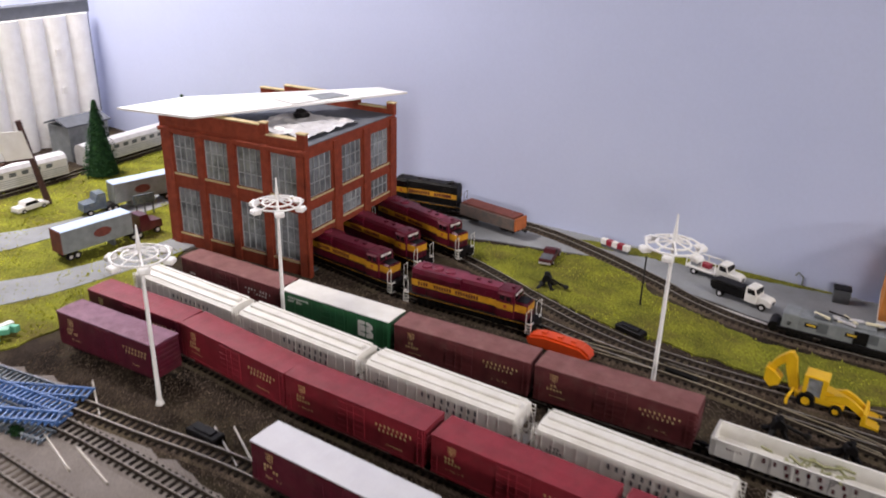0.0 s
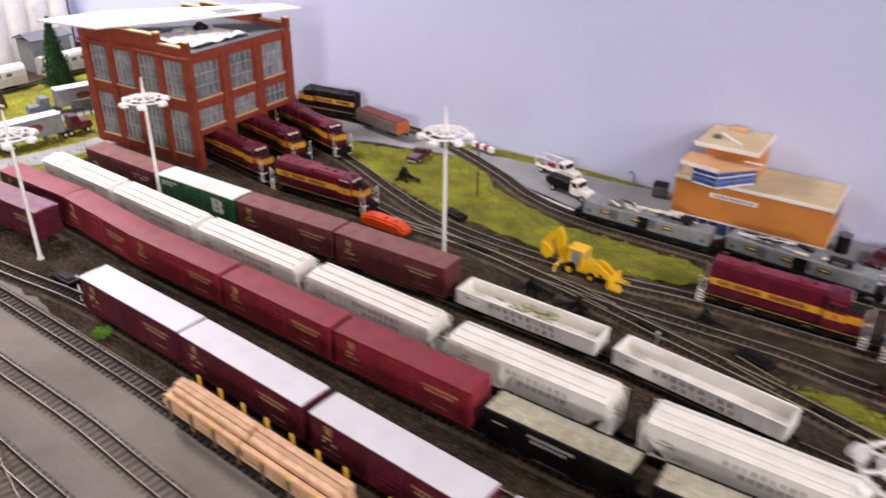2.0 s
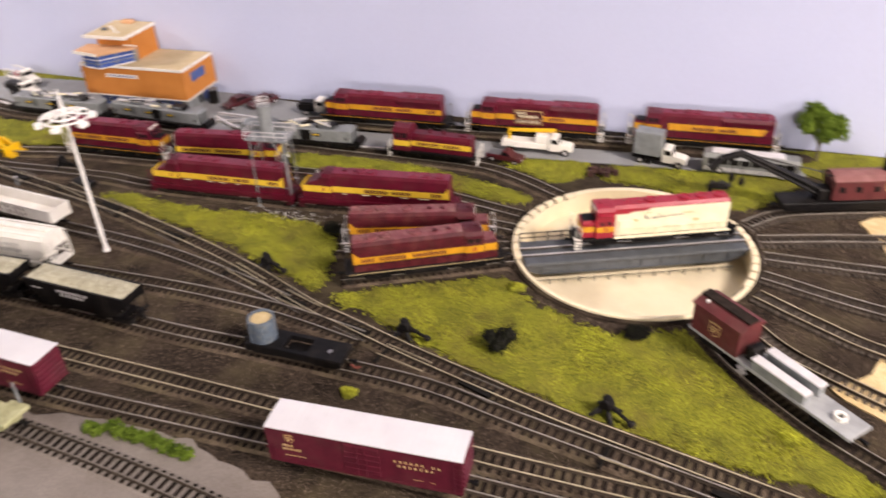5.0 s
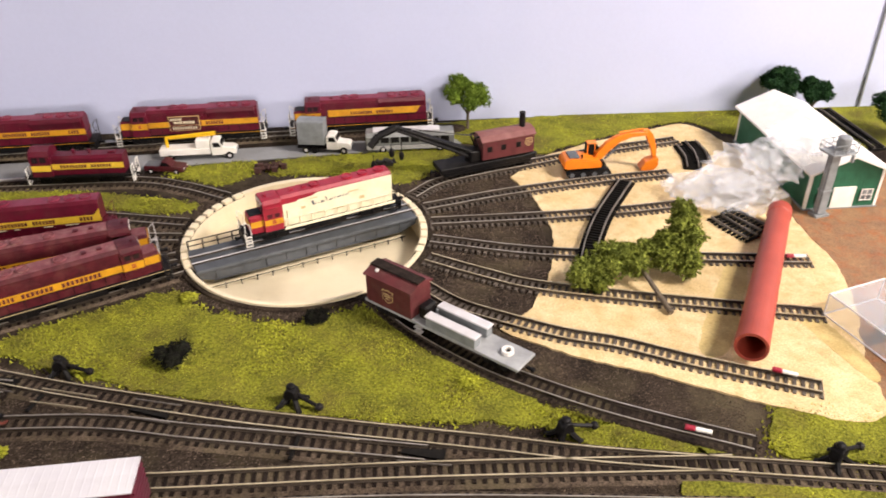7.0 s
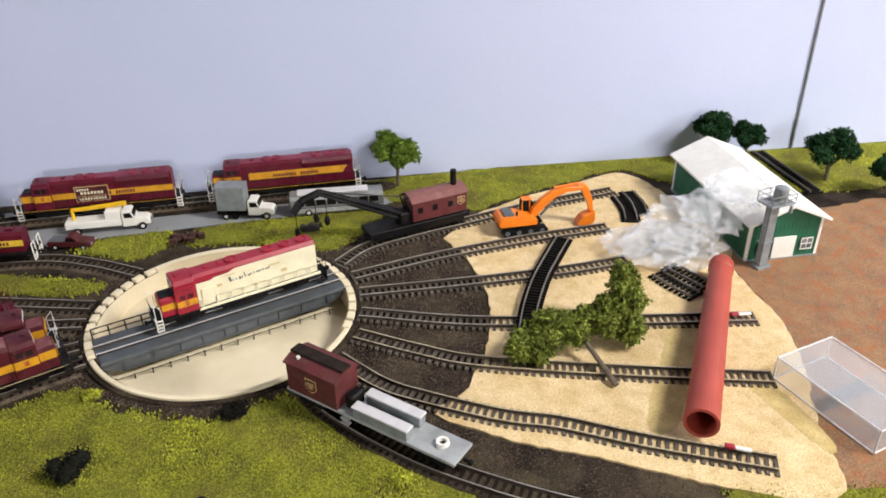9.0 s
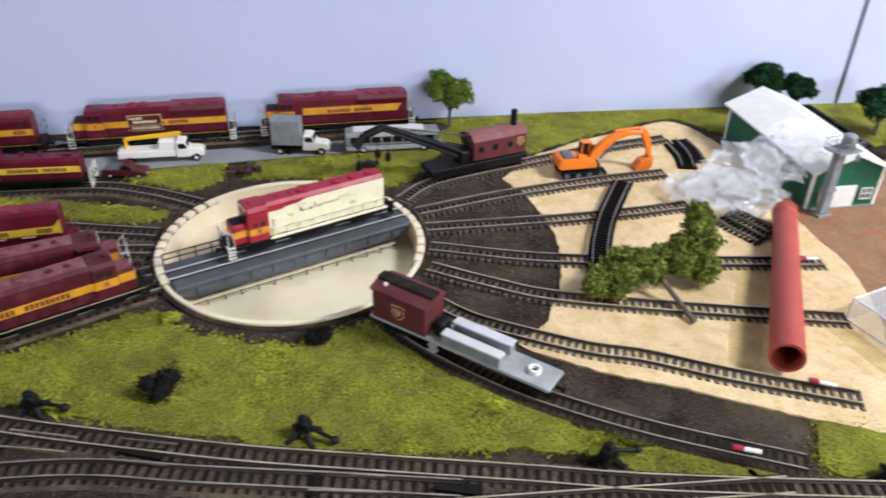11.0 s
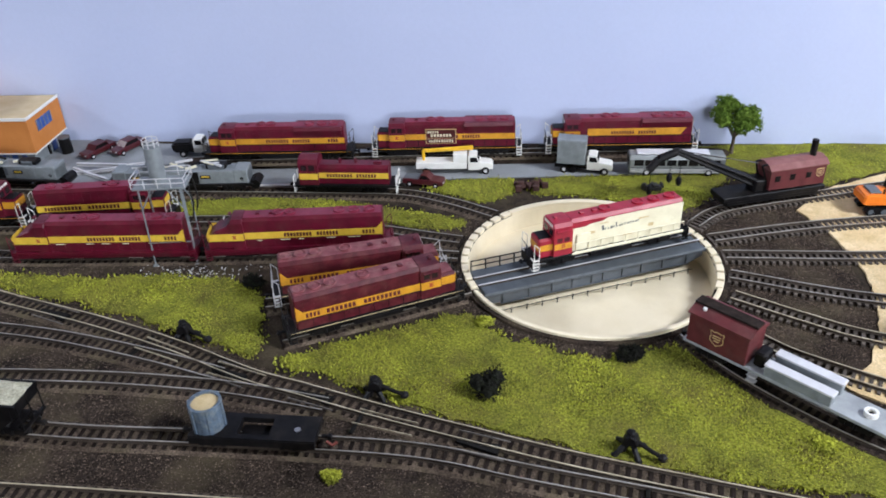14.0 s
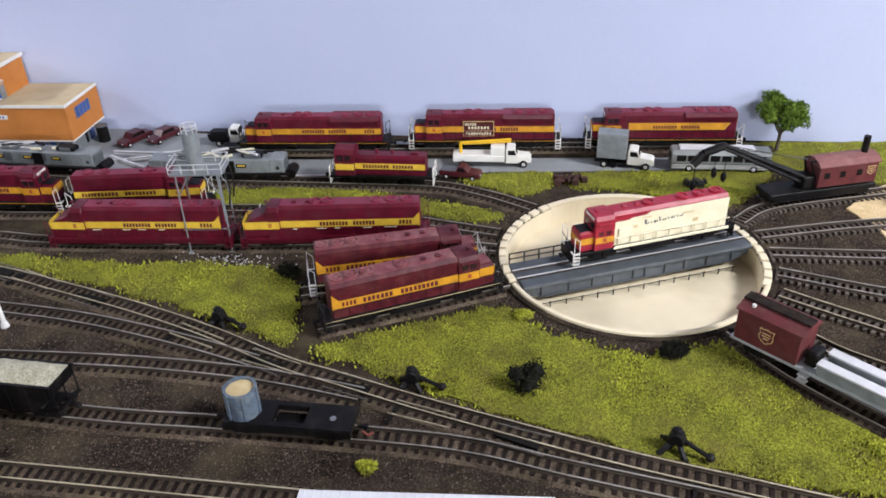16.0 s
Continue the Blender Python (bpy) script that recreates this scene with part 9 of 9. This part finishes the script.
loose_track("curved black tied track piece lying across the rails", [(181.9, -23.3), (192.4, 2.7), (207.1, 31.9), (222.8, 57), (239.5, 82.2)], 4.4)
loose_track("short black tied track piece under plastic film", [(302.6, -4.2), (294.3, 12.1), (289.2, 26.5)], 1.4)
loose_track("short black tied track piece under plastic film", [(314.1, 2.3), (306.8, 16.6), (299.6, 30.9)], 3.4)
loose_track("black tied track piece stacked by the excavator", [(302, 103.2), (307.2, 121.9), (308.4, 144.6)], 1.4)
loose_track("dark track piece lying beyond the green shed", [(467.8, 207.7), (468.9, 161.5), (469.9, 120.4)], 0.6)
loose_track("black tied track piece stacked by the excavator", [(313.4, 111.8), (316.6, 128.3), (316.7, 149)], 2.8)


def track_clip(x, y, rz):
    c = thing("track_clip", "small red and white rail clip on the rails", "rail clip", x, y, 4.3, rz, "red and white rail clips")
    part("clip", box(mesh(), -5, 3, -1.2, 1.2, 0, 1.6, 0.4), WHITE, c)
    part("grip", box(mesh(), 3.02, 8, -1.6, 1.6, 0, 1.8, 0.5), REDPAINT, c, "red grip")


for q in ((198.2, -175.5, 156.2), (320.3, -32.7, 171.6), (259.7, -140.4, 151.4)):
    track_clip(*q)


def plastic_bag():
    """Crumpled clear film heaped against the shed."""
    b = thing("plastic_bag", "crumpled clear plastic bag heaped beside the green shed", "plastic bag", 317.4, 48.9, 1.5, 1.5)
    for k, (cx, cy, cz, rx, ry, rz) in enumerate(((-34, 14, 8, 18, 16, 8), (-18, 0, 12, 26, 22, 12), (-2, -10, 11, 24, 18, 12), (6, 12, 20, 26, 22, 15), (22, 4, 31, 20, 22, 13), (40, 8, 45, 20, 20, 8))):
        bm = mesh()
        got = bmesh.ops.create_icosphere(bm, subdivisions=4, radius=1)
        for v in got["verts"]:
            d = v.co.normalized()
            f = 0.85 + 0.3 * noise.noise(d * 2.2 + Vector((k * 7, 0, 0))) + 0.5 * abs(noise.noise(d * 4.5 + Vector((0, k * 5, 0)))) + 0.25 * abs(noise.noise(d * 11 + Vector((k * 3, 0, 0))))
            v.co = Vector((cx + d.x * rx * f, cy + d.y * ry * f, max(0.4, cz + d.z * rz * f)))
        part("fold", bm, BAG, b)


plastic_bag()


def clear_box():
    b = thing("clear_box", "clear plastic storage box with a cloudy lid", "plastic box", 337, -115.7, 1.0, 15.3)
    X, Y, Z, t = 21.0, 33.0, 15.0, 1.0
    for name, mat, q in (("base", CLEAR, (-X, X, -Y, Y, 0, t)), ("lid", HAZE, (-X, X, -Y, Y, Z - t, Z)), ("side", CLEAR, (-X, X, -Y, -Y + t, t + 0.02, Z - t - 0.02)), ("side", CLEAR, (-X, X, Y - t, Y, t + 0.02, Z - t - 0.02)), ("end", CLEAR, (-X, -X + t, -Y + t, Y - t, t + 0.02, Z - t - 0.02)), ("end", CLEAR, (X - t, X, -Y + t, Y - t, t + 0.02, Z - t - 0.02)), ("divider", CLEAR, (-X + t, X - t, -t / 2, t / 2, t + 0.02, Z - t - 0.02))):
        part(name, box(mesh(), *q, 0.2), mat, b)
    # Pale rods give the clear plastic its bright edge highlights.
    for z in (0.3, Z):
        part("edge", wire(mesh(), [(-X, -Y, z), (X, -Y, z), (X, Y, z), (-X, Y, z), (-X, -Y, z)], 0.5, 6), SILVER, b, "pale rods drawing the highlights on the edges")
    for x in (-X, X):
        for y in (-Y, Y):
            part("edge", wire(mesh(), [(x, y, 0.3), (x, y, Z)], 0.5, 6), SILVER, b)


clear_box()


# ---- odds and ends along the road ----
def junk(label, x, y, seed, mat=DARKSTEEL, spread=14):
    j = thing("scrap_heap", label, "scrap", x, y, 0.4)
    rnd = random.Random(seed)
    for k in range(14):
        px, py = rnd.uniform(-spread, spread), rnd.uniform(-spread * 0.5, spread * 0.5)
        if k % 2:
            ax = part("axle", cyl(mesh(), (px - 3.4, py, 2.2), (px + 3.4, py + 2, 2.2 + k % 3), 0.6, n=8), mat, j)
            for e in (-1, 1):
                part("wheel", cyl(mesh(), (px + e * 3, py + 1 + e * 0.9, 2.4), (px + e * 3.9, py + 1 + e * 1.1, 2.6), 2.4, n=12), mat, ax)
        else:
            part("block", box(mesh(), px - 2.5, px + 2.5, py - 1.6, py + 1.6, 0, rnd.uniform(2, 6), 0.4), mat, j)


junk("dark brown heap of loose wheels and engine scrap", -35.3, 146.8, 3, POSTBROWN, 11)
junk("small dark scrap pieces on the verge", 57.3, 143.8, 5, DARKSTEEL, 5)
bn = thing("refuse_bin", "black cylinder bin beside the ochre building", "bin", -441, 222, 0.8)
part("drum", cyl(mesh(), (0, 0, 0), (0, 0, 14), 5, n=16), BLACK, bn)
part("lid", cyl(mesh(), (0, 0, 14.02), (0, 0, 15), 5.3, n=16), DARKGREY, bn)
bn2 = thing("equipment_box", "small dark box at the end of the ochre building", "box", -592.7, 241.5, 0.8, 6.3)
part("case", box(mesh(), -6, 6, -5, 5, 0, 11, 0.4), DARKGREY, bn2)
part("cap", box(mesh(), -6.4, 6.4, -5.4, 5.4, 11.02, 12, 0.3), BLACK, bn2)
for k, (x, y, a) in enumerate(((-402, 178, 10), (-398, 172, -30), (-376, 181, 14), (-394, 186, -4))):
    g = thing("girder_piece", "loose pale grey girder piece on the road", "girder", x, y, 0.9 + k, a, "loose girder pieces")
    part("web", box(mesh(), -22, 22, -0.4, 0.4, 0.4, 2.2), SILVER, g)
    for z in (0, 2.2):
        part("flange", box(mesh(), -22, 22, -1.1, 1.1, z, z + 0.4), SILVER, g)
pl = thing("thin_pole", "thin dark pole standing in the grass", "pole", -724.9, 149.3, 0, 0.3)
part("shaft", cyl(mesh(), (0, 0, 0), (0, 0, 40), 0.7, 0.6, 6), DARKSTEEL, pl)
part("knob", ball(mesh(), 0, 0, 40.5, 1.0), DARKSTEEL, pl)
br = thing("road_barrier", "red and white striped barrier beside the curved track", "barrier", -775.7, 242.9, 0.8, -13.8)
for k in range(5):
    part("stripe", box(mesh(), -14 + k * 5.6, -8.4 + k * 5.6, -2.4, 2.4, 3, 8, 0.3), REDPAINT if k % 2 else WHITE, br)
part("stand", box(mesh(), -13, 13, -2, 2, 0, 3), DARKGREY, br)
for pts in ([(-747.2, 206), (-718.8, 192.7), (-678.3, 179.6), (-636.1, 168.9)], [(-300.5, 152.6), (-230.7, 154.6), (-205.6, 155.5)]):
    line = smooth_line(pts, 4)
    bm = mesh()
    prev = None
    for x, y, d in line:
        ring = [bm.verts.new((x - math.sin(d) * o, y + math.cos(d) * o, 1.25)) for o in (-1.3, 1.3)]
        if prev:
            bm.faces.new((prev[0], ring[0], ring[1], prev[1]))
        prev = ring
    got = bmesh.ops.extrude_face_region(bm, geom=bm.faces[:])
    bmesh.ops.translate(bm, vec=(0, 0, -0.3), verts=[v for v in got["geom"] if isinstance(v, bmesh.types.BMVert)])
    bmesh.ops.recalc_face_normals(bm, faces=bm.faces)
    tagged(part("road_line", bm, WHITE), "white painted edge line of the grey road", "road line", "", "structure")
cp = thing("pipe_hook", "small grey bent bracket on the grass by the backdrop", "bracket", -622.3, 255.1, 0.8, 0.3)
part("rod", wire(mesh(), [(0, 0, 0), (0, 0, 8), (-4, 0, 11), (-6, 0, 8)], 0.7), GREYPLASTIC, cp)
rnd = random.Random(55)
for k, (x, y, a) in enumerate(((-940.3, -194.2, -18.1), (-915.6, -191.5, -16.1), (-867.5, -143.5, -28.9), (-858.6, -138.4, -30.9), (-965.1, -149.8, -32.5))):
    r = thing("loose_rail", "loose bright rail length lying on the ground", "rail", x, y, 0.6, a, "loose rails")
    part("rail_head", box(mesh(), -20, 20, -0.35, 0.35, 0.5, 1.5), RAIL, r)
    part("rail_foot", box(mesh(), -20, 20, -0.6, 0.6, 0, 0.48), RAIL, r)
lb = thing("lumber_stack", "loose pale timber stack on the grey gravel", "lumber stack", -493.7, -324.8, 1, 20)
for r in range(2):
    for c in range(5):
        part("timber", box(mesh(), -24, 24, c * 3.4 - 8, c * 3.4 - 5, r * 3.2, r * 3.2 + 3, 0.3), WOOD, lb)
fig = thing("trackside_post", "tiny grey post standing between yard tracks", "post", -515.1, 21.2, 0, 0.1)
part("shaft", cyl(mesh(), (0, 0, 0), (0, 0, 8), 1.1, 0.9, 8), GREYPLASTIC, fig)
part("cap", ball(mesh(), 0, 0, 9, 1.2), SILVER, fig)

# ---- ties, one by one where the camera passes, joined beyond ----
def lay_ties(limit=140):
    bm = mesh()
    box(bm, -0.95, 0.95, -7.6, 7.6, 0.3, 2.0)
    bmesh.ops.delete(bm, geom=[f for f in bm.faces if f.calc_center_median().z < 0.31], context="FACES_ONLY")
    bmesh.ops.scale(bm, vec=(0.001, 0.001, 0.001), verts=bm.verts)
    shapes = {}
    for tr, line, mat, z in TRACKS:
        if mat.name not in shapes:
            me = bpy.data.meshes.new("tie")
            bm.to_mesh(me)
            me.materials.append(mat)
            shapes[mat.name] = me
        near = sorted(range(len(line)), key=lambda i: math.hypot(line[i][0] + 60, line[i][1] + 60))[:limit]
        near, verts, faces = set(near), [], []
        for i, (x, y, d) in enumerate(line):
            if (x - TX) ** 2 + (y - TY) ** 2 < 86**2:
                continue
            if i in near:
                ob = new("tie", shapes[mat.name])
                ob.parent = tr
                ob.matrix_basis = at(x, y, z + 0.05 * math.sin(i * 7.3), math.degrees(d) + 1.5 * math.sin(i * 3.1))
            else:
                m = at(x, y, z, math.degrees(d))
                k = len(verts)
                verts += [m @ v.co for v in shapes[mat.name].vertices]
                faces += [tuple(k + v for v in p.vertices) for p in shapes[mat.name].polygons]
        if verts:
            me = bpy.data.meshes.new("far_ties")
            me.from_pydata(verts, [], faces)
            me.materials.append(mat)
            ob = tagged(new("far_ties", me), kind="stuff")
            ob.parent = tr
    bm.free()


lay_ties()
